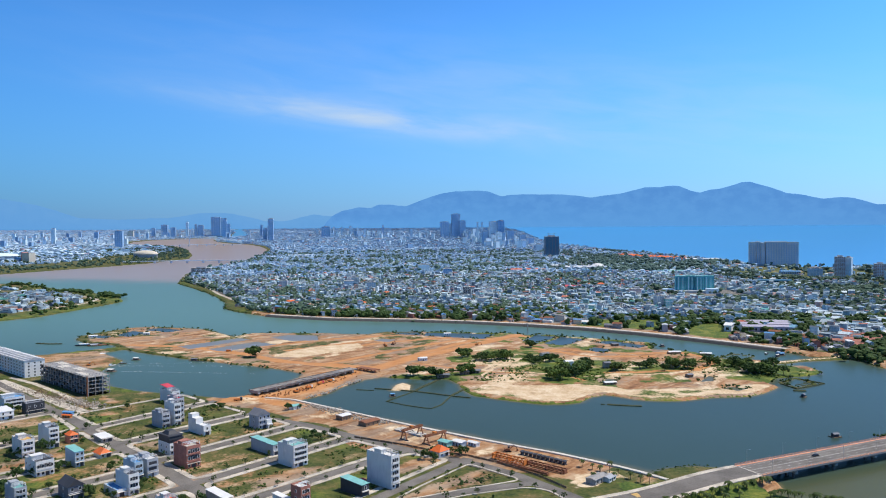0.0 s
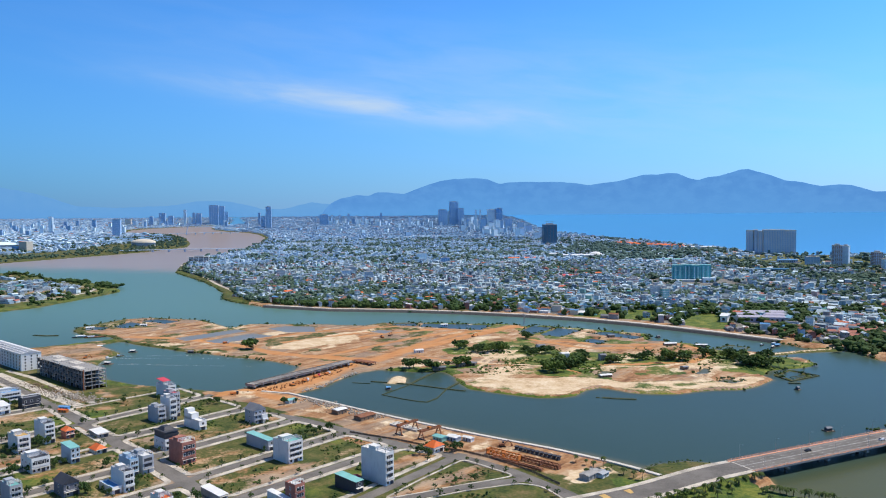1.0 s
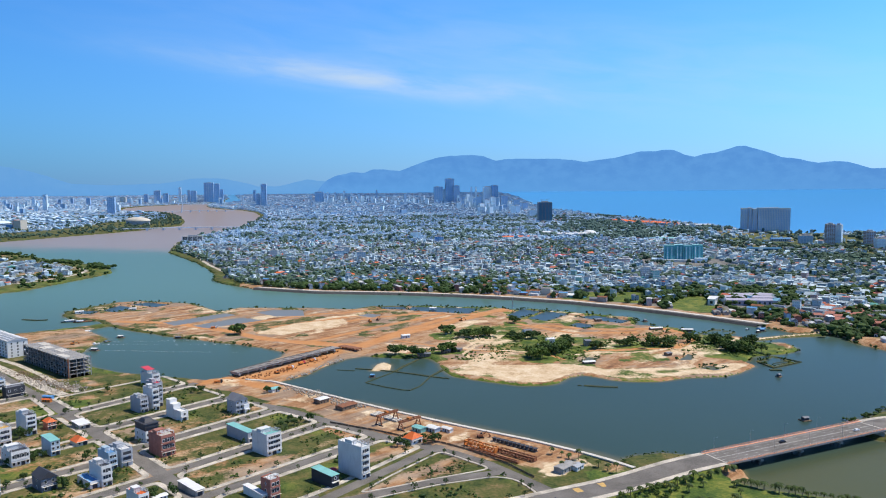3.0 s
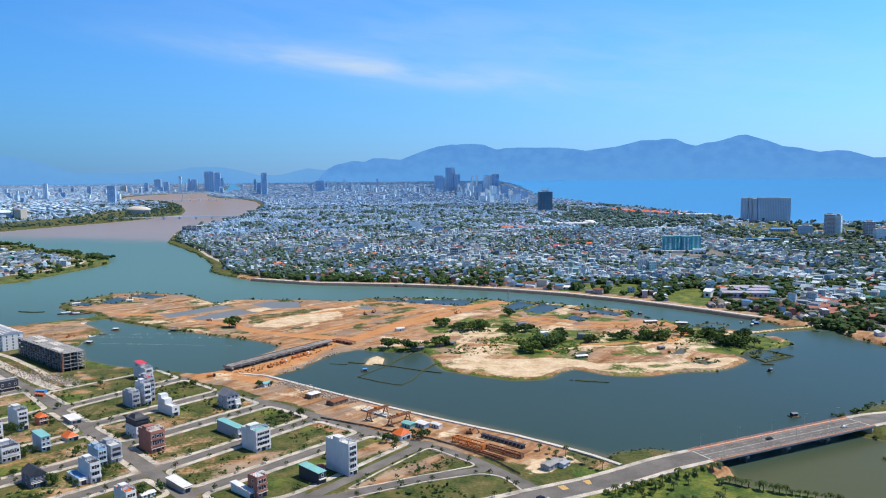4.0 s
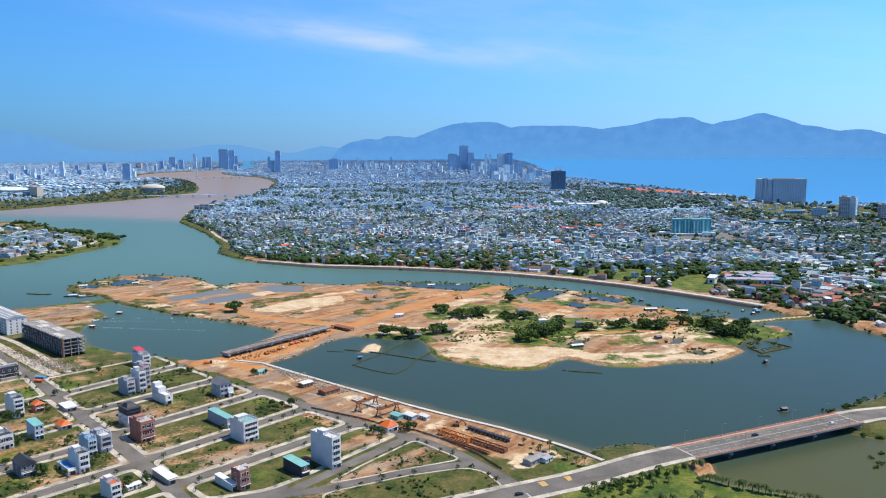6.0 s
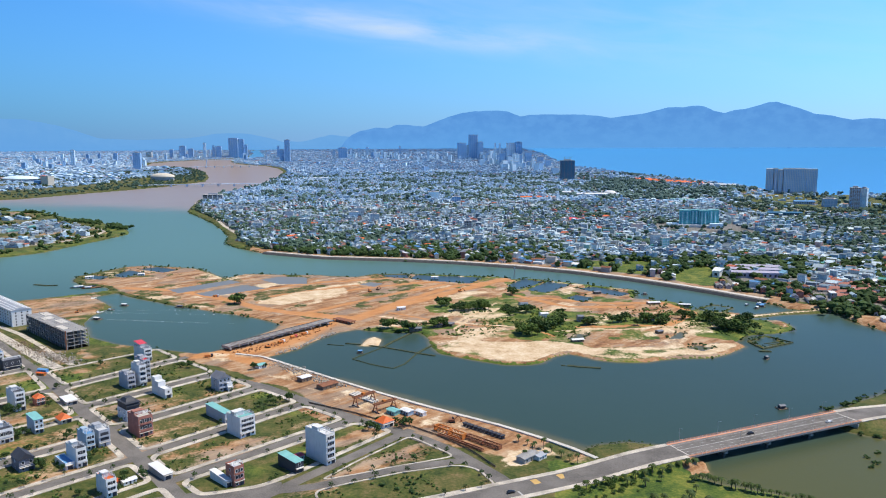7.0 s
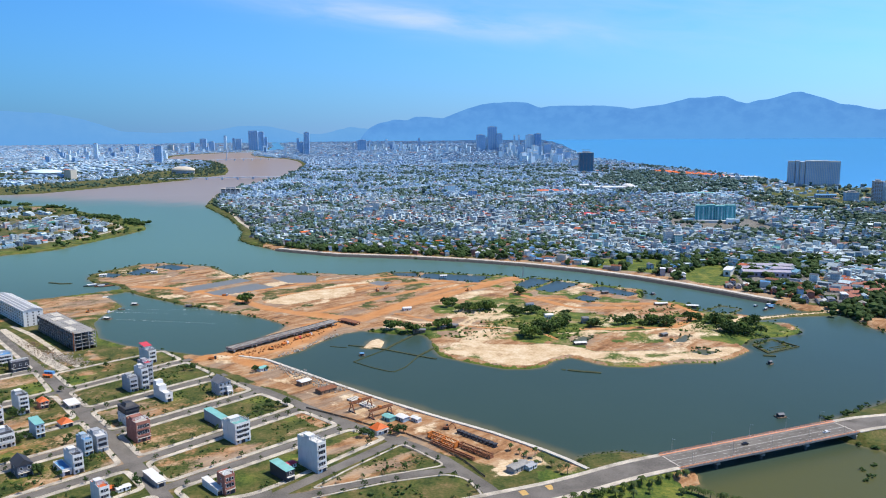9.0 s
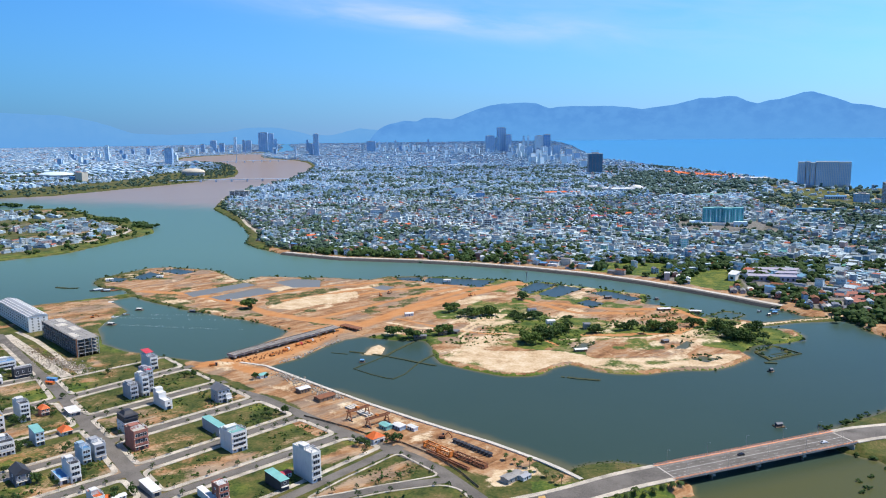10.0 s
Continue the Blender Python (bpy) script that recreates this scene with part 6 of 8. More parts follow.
heap("building_rubble", "broken concrete and timber heaps along the site lane", "rubble", [(-365, 668, 2.3), (-335, 645, 2.3), (-305, 622, 2.3), (-283, 604, 2.3)], 420, 0.5, "wood", 5, 4.0)
heap("building_rubble", "pale sand and brick heaps beside the unfinished block", "rubble", [(-400, 690, 2.3), (-360, 655, 2.3), (-318, 618, 2.3), (-290, 592, 2.3)], 300, 0.45, "rock", 6, 4.5)
heap("earth_heaps", "orange earth heaps on the causeway", "earth", [(-166, 640, 1.9), (-140, 646, 1.8), (-122, 664, 1.7), (-112, 690, 1.7), (-100, 716, 1.7), (-92, 742, 1.7)], 150, 0.8, "orange_earth", 7, 5.5)

# ---- construction yard on the river side ----
def gantry(label, a, b, high):
    a, b = Vector(a), Vector(b)
    ob = thing("gantry_crane", label, "crane", pose(a.x, a.y, LAND, 0, 0, math.degrees(math.atan2(b.y - a.y, b.x - a.x))), "gantry cranes")
    n = (b - a).length
    beam = Geo()
    for y in (-0.9, 0.9):
        beam.box(-1, n + 1, y - 0.3, y + 0.3, high - 1.2, high)
    part("beam", beam, "rust", ob)
    truss = Geo()
    k = 0.0
    while k < n:
        truss.beam((k, -0.9, high), (k + 2, 0.9, high), 0.16).beam((k, 0.9, high), (k + 2, -0.9, high), 0.16)
        k += 2
    part("bracing", truss, "rust", ob)
    for x in (0.5, n - 0.5):
        leg = Geo()
        for s in (-1, 1):
            leg.beam((x, s * 3.0, 0), (x, s * 0.9, high - 1.4), 0.6)
        leg.beam((x, -2.0, high * 0.45), (x, 2.0, high * 0.45), 0.35)
        part("leg", leg, "rust", ob)
        part("foot_beam", Geo().box(x - 0.4, x + 0.4, -3.8, 3.8, 0, 0.55), "dark_wall", ob)
    part("hoist", Geo().box(n * 0.4, n * 0.4 + 2.0, -1.2, 1.2, high, high + 1.1), "orange_steel", ob)
    return ob


gantry("rusty red gantry crane in the yard", (-27.2, 501.5), (-16, 514), 7.2)
gantry("rusty brown gantry crane in the yard", (-12, 490.5), (0, 502), 6.2)


def launcher(label, u, v0, v1, paint, high, wide):
    ob = thing("launching_girder", label, "steel truss", at_uv(u, v0, LAND, -90), "steel trusses")
    n = v1 - v0
    for y in (-wide / 2, wide / 2):
        g = Geo().box(0, n, y - 0.3, y + 0.3, 0.4, 0.95).box(0, n, y - 0.3, y + 0.3, high - 0.5, high)
        k = 0.0
        while k < n - 1:
            g.beam((k, y, 0.8), (k + 1.3, y, high - 0.4), 0.28).beam((k + 1.3, y, high - 0.4), (k + 2.6, y, 0.8), 0.28)
            k += 2.6
        part("side_truss", g, paint, ob)
    for k in (0.0, n / 2 - 0.3, n - 0.6):
        part("cross_beam", Geo().box(k, k + 0.6, -wide / 2, wide / 2, 0.4, high), paint, ob)
    for k in (0.1, 0.5, 0.9):
        part("support", Geo().box(n * k - 0.4, n * k + 0.4, -wide / 2 - 0.4, wide / 2 + 0.4, 0, 0.4), "dark_wall", ob)
    return ob


launcher("orange steel launching girder lying in the yard", 363, -286, -262, "orange_steel", 3.6, 4.0)
launcher("rusty brown steel truss lying in the yard", 366, -262, -236, "rust", 2.8, 3.0)
launcher("rusty low steel truss on the sand", 357, -278, -242, "rust", 1.6, 1.8)
seg = None
for k in range(11):
    m = at_uv(380.2, -277 + k * 3.1, LAND)
    if seg is None:
        seg = thing("girder_segment", "dark steel girder segment stored in a row", "girder segment", m, "girder segments")
        part("web", Geo().box(-1.3, 1.3, -0.5, 0.5, 0.25, 2.0), "dark_wall", seg)
        part("flange", Geo().box(-1.5, 1.5, -1.2, 1.2, 2.0, 2.3).box(-1.5, 1.5, -1.0, 1.0, 0.0, 0.25), "dark_wall", seg)
    else:
        copy_thing(seg, m)
beam = None
for k in range(7):
    m = at_uv(368 + (k % 4) * 2.2, -372 + (k // 4) * 14, LAND)
    if beam is None:
        beam = thing("stored_beam", "pale precast beam stored on the yard", "beam", m, "stored beams")
        part("beam_body", Geo().box(-0.5, 0.5, -6, 6, 0.1, 1.0), "pale_concrete", beam)
        part("beam_flange", Geo().box(-0.8, 0.8, -6, 6, 1.0, 1.2), "pale_concrete", beam)
    else:
        copy_thing(beam, m)

for row in [("teal metal site hut in the yard", *W(364, -327), 8, 5.5, 2.8, GRID_TURN - 90, "teal_roof", "teal_roof"), ("pale blue metal site hut", *W(370, -320), 8, 5.5, 2.8, GRID_TURN - 90, "blue_wall", "white_roof"), ("white metal site cabin", *W(375, -312), 7, 3.5, 2.5, GRID_TURN - 90, "white_wall", "white_roof"),
            ("grey site shed with a white roof by the palms", *W(366, -216), 13, 6, 3.0, GRID_TURN, "concrete", "concrete"), ("grey lean-to beside the site shed", *W(372, -212), 7, 5, 2.4, GRID_TURN, "white_wall", "grey_wall"), ("teal-roofed hut near the causeway", *W(362, -484), 7, 6, 2.8, GRID_TURN, "white_wall", "teal_roof"),
            ("grey hut with a tin roof by the river wall", *W(366, -430), 9, 7, 3.2, GRID_TURN, "wood", "white_roof"), ("long shed with a rusty red roof", *W(368, -404), 14, 8, 2.8, GRID_TURN, "wood", "rust"), ("low blue site cabin near the yard corner", *W(236, -600), 8, 3, 2.6, GRID_TURN - 60, "blue_roof", "blue_roof"), ("small orange metal site cabin", *W(232, -592), 7, 2.6, 2.2, GRID_TURN - 60, "orange_steel", "orange_roof"),
            ("low red-roofed shed beside a plot", *W(276, -312), 6, 5, 2.4, GRID_TURN, "white_wall", "red_roof"), ("small brick shed beside the crossing", *W(190, -356), 7, 4, 2.2, GRID_TURN, "brick_wall", "orange_roof"), ("white tin shed on a plot", *W(196, -352), 7, 4, 2.2, GRID_TURN, "white_wall", "white_roof")]:
    hut(*row, z=LAND, pitch=0.7)


def digger(label, x, y, turn, z, paint="orange_steel"):
    ob = thing("excavator", label, "excavator", pose(x, y, z, 0, 0, turn), "excavators")
    for s in (-1, 1):
        part("track", Geo().box(-1.9, 1.9, s * 1.25 - 0.3, s * 1.25 + 0.3, 0, 0.85), "rubber", ob)
    part("body", Geo().box(-1.9, 1.2, -1.2, 1.2, 0.95, 2.1), paint, ob)
    part("cab", Geo().box(0.2, 1.3, 0.1, 1.2, 2.1, 3.1), "glass", ob)
    part("boom", Geo().beam((1.0, -0.4, 1.7), (4.0, -0.4, 4.2), 0.45).beam((4.0, -0.4, 4.2), (6.0, -0.4, 1.6), 0.35), paint, ob)
    part("bucket", Geo().box(5.6, 6.6, -0.9, 0.1, 0.4, 1.6), "rust", ob)
    return ob


digger("orange excavator working on the causeway", -128, 655, 40, 1.6)
digger("orange excavator on bare island soil", -70, 912, 120, 1.6)
digger("brown excavator beside the pond", -62, 925, 70, 1.6, "rust")
digger("orange excavator on the haul road", 40, 915, 20, 1.6)
digger("red excavator in the yard by the lagoon", -372, 790, 30, 2.0)
digger("rusty excavator near the yard", 40, 474, 10, LAND, "rust")


def lorry(label, x, y, turn, z, paint):
    ob = thing("lorry", label, "lorry", pose(x, y, z, 0, 0, turn), "lorries")
    part("cab", Geo().box(1.6, 3.4, -1.15, 1.15, 0.7, 2.7), paint, ob)
    part("load_bed", Geo().box(-3.6, 1.4, -1.2, 1.2, 0.9, 2.3), "orange_steel", ob)
    part("windscreen", Geo().box(3.38, 3.44, -1.0, 1.0, 1.7, 2.5), "glass", ob)
    for x in (-2.6, -1.4, 2.4):
        for y in (-1.0, 1.0):
            w = part("wheel", Geo().tube(0, 0, -0.15, 0.15, 0.5, n=10), "rubber", ob)
            w.matrix_local = pose(x, y, 0.5, 90)
    return ob


lorry("white lorry parked on the causeway", -120, 672, 55, 1.6, "white_roof")
lorry("red lorry parked on the causeway", -113, 690, 55, 1.6, "red_roof")
lorry("white lorry on the causeway earth", -105, 702, 60, 1.6, "white_roof")
lorry("white lorry on the bare island soil", -250, 880, 10, 1.6, "white_roof")
lorry("dark lorry on the yard sand", -170, 622, 20, 2.0, "car_dark")

fence = thing("site_fence", "weathered brown site fence beside the street", "fence", None)
FENCE = [(337, -385), (346, -345), (349, -318), (355, -300), (356, -275), (352, -245), (345, -222)]
for a, b in zip(FENCE, FENCE[1:]):
    (ax, ay), (bx, by) = W(*a), W(*b)
    n = max(1, round(math.dist((ax, ay), (bx, by)) / 5))
    for k in range(n):
        p, q = k / n, (k + 0.94) / n
        part("fence_panel", Geo().beam((ax + (bx - ax) * p, ay + (by - ay) * p, LAND + 0.75), (ax + (bx - ax) * q, ay + (by - ay) * q, LAND + 0.75), 0.12, 1.2), "wood", fence)

# power pole on the island
mast = thing("power_pylon", "slim steel lattice pylon on the island shore", "pylon", pose(112, 1008, 1.2))
part("mast", Geo().beam((-1, -1, 0), (0, 0, 16), 0.3).beam((1, -1, 0), (0, 0, 16), 0.3).beam((0, 1.2, 0), (0, 0, 16), 0.3), "steel", mast)
part("cross_arm", Geo().beam((-3, 0, 13), (3, 0, 13), 0.3).beam((-2.2, 0, 15), (2.2, 0, 15), 0.3), "steel", mast)

# ---- the town across the river ----
rng = np.random.RandomState(11)


def wedge(x, y, lo, hi, half=36.0):
    d, a = np.hypot(x - MID[0], y - MID[1]), np.degrees(np.arctan2(x - MID[0], y - MID[1]))
    return (d > lo) & (d < hi) & (np.abs(a + 1.0) < half)


def lots(ring, margin, lo, hi, width, depth, lane, spacing, seed, keep):
    """House plots in rows on either side of lanes, turned by quarter; returns x, y, turn."""
    r = np.random.RandomState(seed)
    pts = np.array(ring, float)
    x0, x1, y0, y1 = max(pts[:, 0].min(), -hi), min(pts[:, 0].max(), hi), pts[:, 1].min(), min(pts[:, 1].max(), hi)
    cx, cy = np.meshgrid(np.arange(x0, x1, spacing), np.arange(y0, y1, spacing))
    cx, cy = (c.ravel() + r.uniform(-0.35, 0.35, c.size) * spacing for c in (cx, cy))
    ok = wedge(cx, cy, lo - spacing, hi + spacing, 40)
    cx, cy = cx[ok], cy[ok]
    turn = np.radians(r.choice([8, 20, 35, 48, -12, 62], cx.size))
    out = []
    for i in range(cx.size):
        n, m = int(spacing * 1.1 / width), int(spacing * 1.1 / (depth * 2 + lane)) + 1
        gu, gv = np.meshgrid(np.arange(-n, n + 1) * width, np.concatenate([np.arange(-m, m + 1) * (2 * depth + lane) + o for o in (-depth / 2 - 0.4, depth / 2 + 0.4)]))
        gu = gu + (np.abs(gu // (width * 14)) % 2) * 5
        c, s = math.cos(turn[i]), math.sin(turn[i])
        x, y = cx[i] + gu.ravel() * c - gv.ravel() * s, cy[i] + gu.ravel() * s + gv.ravel() * c
        close = np.flatnonzero(np.hypot(cx - cx[i], cy - cy[i]) < spacing * 2.4)
        d = (x[:, None] - cx[None, close]) ** 2 + (y[:, None] - cy[None, close]) ** 2
        own = np.flatnonzero(close == i)[0]
        out.append(np.stack([x, y, np.full(x.shape, turn[i])], -1)[(d.argmin(1) == own)])
    p = np.concatenate(out)
    p = p[wedge(p[:, 0], p[:, 1], lo, hi)]
    p = p[inside_by(p[:, 0], p[:, 1], ring) > margin]
    p = p[keep(p[:, 0], p[:, 1], r.rand(len(p)))]
    return p


# open ground within the town: fields, parks, works, the plain behind the hotel
GREENS = [FIELD, MEADOW, PLAIN, [(440, 770), (450, 900), (560, 960), (700, 900), (600, 700)],
          [(440, 1490), (430, 1680), (640, 1690), (620, 1480)], [(350, 960), (360, 1020), (500, 1030), (500, 960)], [(560, 2350), (420, 3100), (900, 3900), (1120, 3200), (1140, 2700), (900, 2350)], [(360, 2480), (370, 2760), (520, 2800), (540, 2480)], [(841, 1764), (1009, 1696), (916, 1533), (783, 1610)]]
GREEN_KEEP = [0.0, 0.03, 0.03, 0.10, 0.0, 0.0, 0.12, 0.12, 0.05]


def built(x, y, dice):
    chance = 0.66 - 0.75 * rough(x, y, 100, 3)
    for ring, few in zip(GREENS, GREEN_KEEP):
        chance = np.where(inside_by(x, y, ring) > 0, few, chance)
    chance = np.where((x > 520) & (y < 1500), chance * 0.7, chance)
    chance = np.where((inside_by(x, y, MAIN) < 220) & (x < 200) & (y < 1700), chance * 0.72, chance)
    return dice < np.clip(chance, 0.0, 0.86)


def townhouses(name, p, w, d, floors, label, seed, attic=0.35, paint="town_walls"):
    """Many houses as one mesh: painted walls, roofs and roof huts."""
    r = np.random.RandomState(seed)
    n = len(p)
    wide = r.choice([0.96, 0.98, 0.98, 1.5, 1.9, 2.6, 3.6], n)
    ww, dd = w * wide, d * r.uniform(0.6, 1.0, n)
    hh = np.where(wide > 1.5, np.minimum(r.choice(floors, n), r.choice([1, 1, 1, 2], n)), r.choice(floors, n)) * r.uniform(2.8, 3.3, n) + 0.3
    pitched = r.rand(n) < 0.55
    verts, faces, uvs, front, which = [], [], [], [], []
    c, s = np.cos(p[:, 2]), np.sin(p[:, 2])

    def put(lx, ly, z):
        return np.stack([p[:, 0] + lx * c - ly * s, p[:, 1] + lx * s + ly * c, z], -1)

    def corners(x0, x1, y0, y1, z):
        return [put(x0, y0, z), put(x1, y0, z), put(x1, y1, z), put(x0, y1, z)]

    base, top = np.full(n, 2.2), 3.0 + hh
    wall = np.stack(corners(-ww / 2, ww / 2, -dd / 2, dd / 2, base) + corners(-ww / 2, ww / 2, -dd / 2, dd / 2, top), 1)
    rz = top + 0.02
    ridge = np.where(pitched, np.minimum(ww, dd) * 0.28, 0.25)
    e = 0.3
    roof = np.stack(corners(-ww / 2 - e, ww / 2 + e, -dd / 2 - e, dd / 2 + e, rz) + [put(0 * ww, -dd / 2 - e, rz + ridge), put(0 * ww, dd / 2 + e, rz + ridge)], 1)
    hut = r.rand(n) < attic
    hx, hy = r.uniform(-0.15, 0.15, n) * ww, r.uniform(-0.25, 0.25, n) * dd
    hw, hd, ht = ww * 0.33, dd * 0.16, np.where(hut, r.uniform(1.6, 3.0, n), 0.01)
    hut_v = np.stack(corners(hx - hw, hx + hw, hy - hd, hy + hd, rz) + corners(hx - hw, hx + hw, hy - hd, hy + hd, rz + ht), 1)
    hut_v, hut_n = hut_v[hut & ~pitched], int((hut & ~pitched).sum())
    allv = np.concatenate([wall.reshape(-1, 3), roof.reshape(-1, 3), hut_v.reshape(-1, 3)])
    a = np.arange(n)[:, None] * 8
    side = np.array([[0, 1, 5, 4], [1, 2, 6, 5], [2, 3, 7, 6], [3, 0, 4, 7]])
    f1 = (a[:, :, None] + side[None]).reshape(-1, 4)
    b = n * 8 + np.arange(n)[:, None, None] * 6
    f2 = (b + np.array([[[1, 2, 5, 4], [3, 0, 4, 5]]])).reshape(-1, 4)
    f3 = (b + np.array([[[0, 1, 4], [2, 3, 5]]])).reshape(-1, 3)
    h0 = n * 14 + np.arange(hut_n)[:, None, None] * 8
    f4 = (h0 + np.concatenate([side, [[4, 5, 6, 7]]])[None]).reshape(-1, 4)
    sx, sy, sz = squeeze(*allv.T)
    me = bpy.data.meshes.new(name)
    me.from_pydata(np.stack([sx, sy, sz], -1), [], f1.tolist() + f4.tolist() + f2.tolist() + f3.tolist())
    me.materials.append(MAT[paint])
    me.materials.append(MAT["town_roofs" if paint == "town_walls" else "town_roofs_hazed"])
    kinds = np.concatenate([np.zeros(len(f1) + len(f4), np.int32), np.ones(len(f2) + len(f3), np.int32)])
    me.polygons.foreach_set("material_index", kinds)
    uv = np.zeros((len(me.loops), 2), np.float32)
    lens = np.stack([ww, dd, ww, dd], 1)
    wu = np.zeros((n, 4, 4, 2), np.float32)
    wu[:, :, 1, 0] = wu[:, :, 2, 0] = lens
    wu[:, :, 2, 1] = wu[:, :, 3, 1] = (hh + 0.8)[:, None]
    uv[: n * 16] = wu.reshape(-1, 2)
    me.uv_layers.new(name="UVMap").data.foreach_set("uv", uv.ravel())
    fr = np.zeros(len(me.polygons), np.float32)
    fr[: n * 4] = np.tile([1, 0.35, 1, 0.35], n) * (r.rand(n * 4) < 0.75)
    me.attributes.new("front", "FLOAT", "FACE").data.foreach_set("value", fr)
    return tagged(new(name, me), label, "houses", kind="stuff")


MAIN = FAR_BANK + FAR_COAST
p = lots(MAIN, 24, 600, 1350, 5.2, 13, 6.0, 130, 1, built)
front_row = (inside_by(p[:, 0], p[:, 1], MAIN) < 95) & (np.abs(p[:, 0] - 60) < 420) & (p[:, 1] < 1330)
near_lots, p = p[front_row][:230], np.concatenate([p[~front_row], p[front_row][230:]])
townhouses("town_houses", p, 5.2, 13, [1, 1, 1, 1, 1, 2, 2, 2, 2, 3, 3, 4], "dense white, grey and blue narrow town houses", 2)
p = lots(MAIN, 26, 1350, 2300, 5.2, 12.5, 6, 160, 3, built)
townhouses("town_houses", p, 5.2, 12.5, [1, 1, 1, 1, 1, 2, 2, 2, 2, 3, 3, 4], "dense pale narrow town houses of several storeys", 4)
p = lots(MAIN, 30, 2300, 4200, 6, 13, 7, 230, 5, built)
townhouses("town_houses", p, 6, 13, [1, 1, 1, 1, 2, 2, 2, 3, 4], "distant dense town houses paled by haze", 6, paint="town_walls_hazed")
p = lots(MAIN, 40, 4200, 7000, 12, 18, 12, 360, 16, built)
townhouses("town_houses", p, 12, 18, [1, 1, 1, 2, 2, 3, 5], "far dense quarters of the inner town, paled by haze", 17, paint="town_walls_hazed")
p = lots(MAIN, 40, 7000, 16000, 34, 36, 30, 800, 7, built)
townhouses("town_houses", p, 34, 36, [1, 2, 2, 3, 4, 6], "far blocks of the inner town, paled by haze", 8, paint="town_walls_hazed")
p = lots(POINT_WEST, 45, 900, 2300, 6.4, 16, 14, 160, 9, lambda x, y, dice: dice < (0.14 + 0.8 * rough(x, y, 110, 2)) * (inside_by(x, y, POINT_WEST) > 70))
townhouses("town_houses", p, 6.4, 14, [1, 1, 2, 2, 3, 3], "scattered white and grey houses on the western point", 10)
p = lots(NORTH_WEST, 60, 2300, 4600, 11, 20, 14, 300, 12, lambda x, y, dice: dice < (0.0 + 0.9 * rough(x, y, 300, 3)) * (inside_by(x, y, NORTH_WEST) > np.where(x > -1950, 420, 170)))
townhouses("town_houses", p, 11, 20, [1, 2, 3, 4], "low town houses north of the silty river, paled by haze", 13, paint="town_walls_hazed")
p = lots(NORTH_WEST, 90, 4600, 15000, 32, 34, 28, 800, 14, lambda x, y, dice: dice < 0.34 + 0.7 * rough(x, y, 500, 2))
townhouses("town_houses", p, 32, 34, [1, 1, 2, 3, 4], "far town blocks beyond the river, paled by haze", 15, paint="town_walls_hazed")

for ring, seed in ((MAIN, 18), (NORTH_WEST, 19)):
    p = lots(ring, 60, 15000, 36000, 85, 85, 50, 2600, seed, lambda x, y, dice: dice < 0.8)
    townhouses("town_houses", p, 85, 85, [2, 3, 4, 6], "outermost quarters of the town on the horizon, paled by haze", seed + 40, paint="town_walls_hazed")

# trees of the town: clumps of leaves
def scatter(ring, margin, lo, hi, count, seed, chance):
    r = np.random.RandomState(seed)
    d, a = np.sqrt(r.uniform(lo ** 2, hi ** 2, count)), np.radians(r.uniform(-37, 36, count))
    x, y = MID[0] + d * np.sin(a), MID[1] + d * np.cos(a)
    ok = (inside_by(x, y, ring) > margin) & (r.rand(count) < chance(x, y))
    return x[ok], y[ok]


def leafy(x, y):
    c = np.where(np.hypot(x, y) < 1300, 0.42, 0.27) + 1.25 * rough(x, y, 100, 3)
    c = np.where((inside_by(x, y, MAIN) < 240) & (x < 200) & (x > -420) & (y < 1700), c + 0.32, c)
    c = np.where(inside_by(x, y, GREENS[3]) > 0, 0.22 + 0.8 * rough(x, y, 40, 2), c)
    c = np.where(inside_by(x, y, GREENS[6]) > 0, 0.6, c)
    c = np.where((inside_by(x, y, GREENS[7]) > 0) | ((x > 840) & (y > 3000) & (y < 4100)), 0.12, c)
    c = np.where(inside_by(x, y, GREENS[8]) > 0, 0.95, c)
    c = np.where(inside_by(x, y, GREENS[4]) > 0, 0.08, c)
    c = np.where(inside_by(x, y, GREENS[2]) > 0, 0.10 + 0.5 * rough(x, y, 150, 2), c)
    c = np.where(inside_by(x, y, GREENS[5]) > 0, 0.1, c)
    c = np.where(inside_by(x, y, MAIN) < 60, np.where(x > 120, 0.10, np.maximum(c, 0.45)), c)
    c = np.where(inside_by(x, y, GREENS[1]) > 0, 0.06, c)
    return np.where(inside_by(x, y, GREENS[0]) > 3, 0.03, c)


x, y = scatter(MAIN, 20, 600, 1300, 12500, 21, leafy)
clumps("town_trees", x, y, 3.0, rng.uniform(4.0, 8.0, len(x)), 6, "leaf", "dark green trees between the town houses", 22)
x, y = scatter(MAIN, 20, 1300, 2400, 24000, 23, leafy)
clumps("town_trees", x, y, 3.0, rng.uniform(4.5, 8.5, len(x)), 3, "leaf_haze_mid", "haze-greyed trees among town roofs", 24)
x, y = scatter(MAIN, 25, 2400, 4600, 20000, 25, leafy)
clumps("town_trees", x, y, 3.0, rng.uniform(8, 14, len(x)), 3, "leaf_haze_far", "distant haze-greyed tree belts", 26)
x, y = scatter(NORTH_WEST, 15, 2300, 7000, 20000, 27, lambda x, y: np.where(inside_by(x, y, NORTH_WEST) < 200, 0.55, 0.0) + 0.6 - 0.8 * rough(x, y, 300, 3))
clumps("town_trees", x, y, 3.0, rng.uniform(5, 10, len(x)), 3, "leaf_haze_mid", "haze-greyed trees along the far river bank", 28)
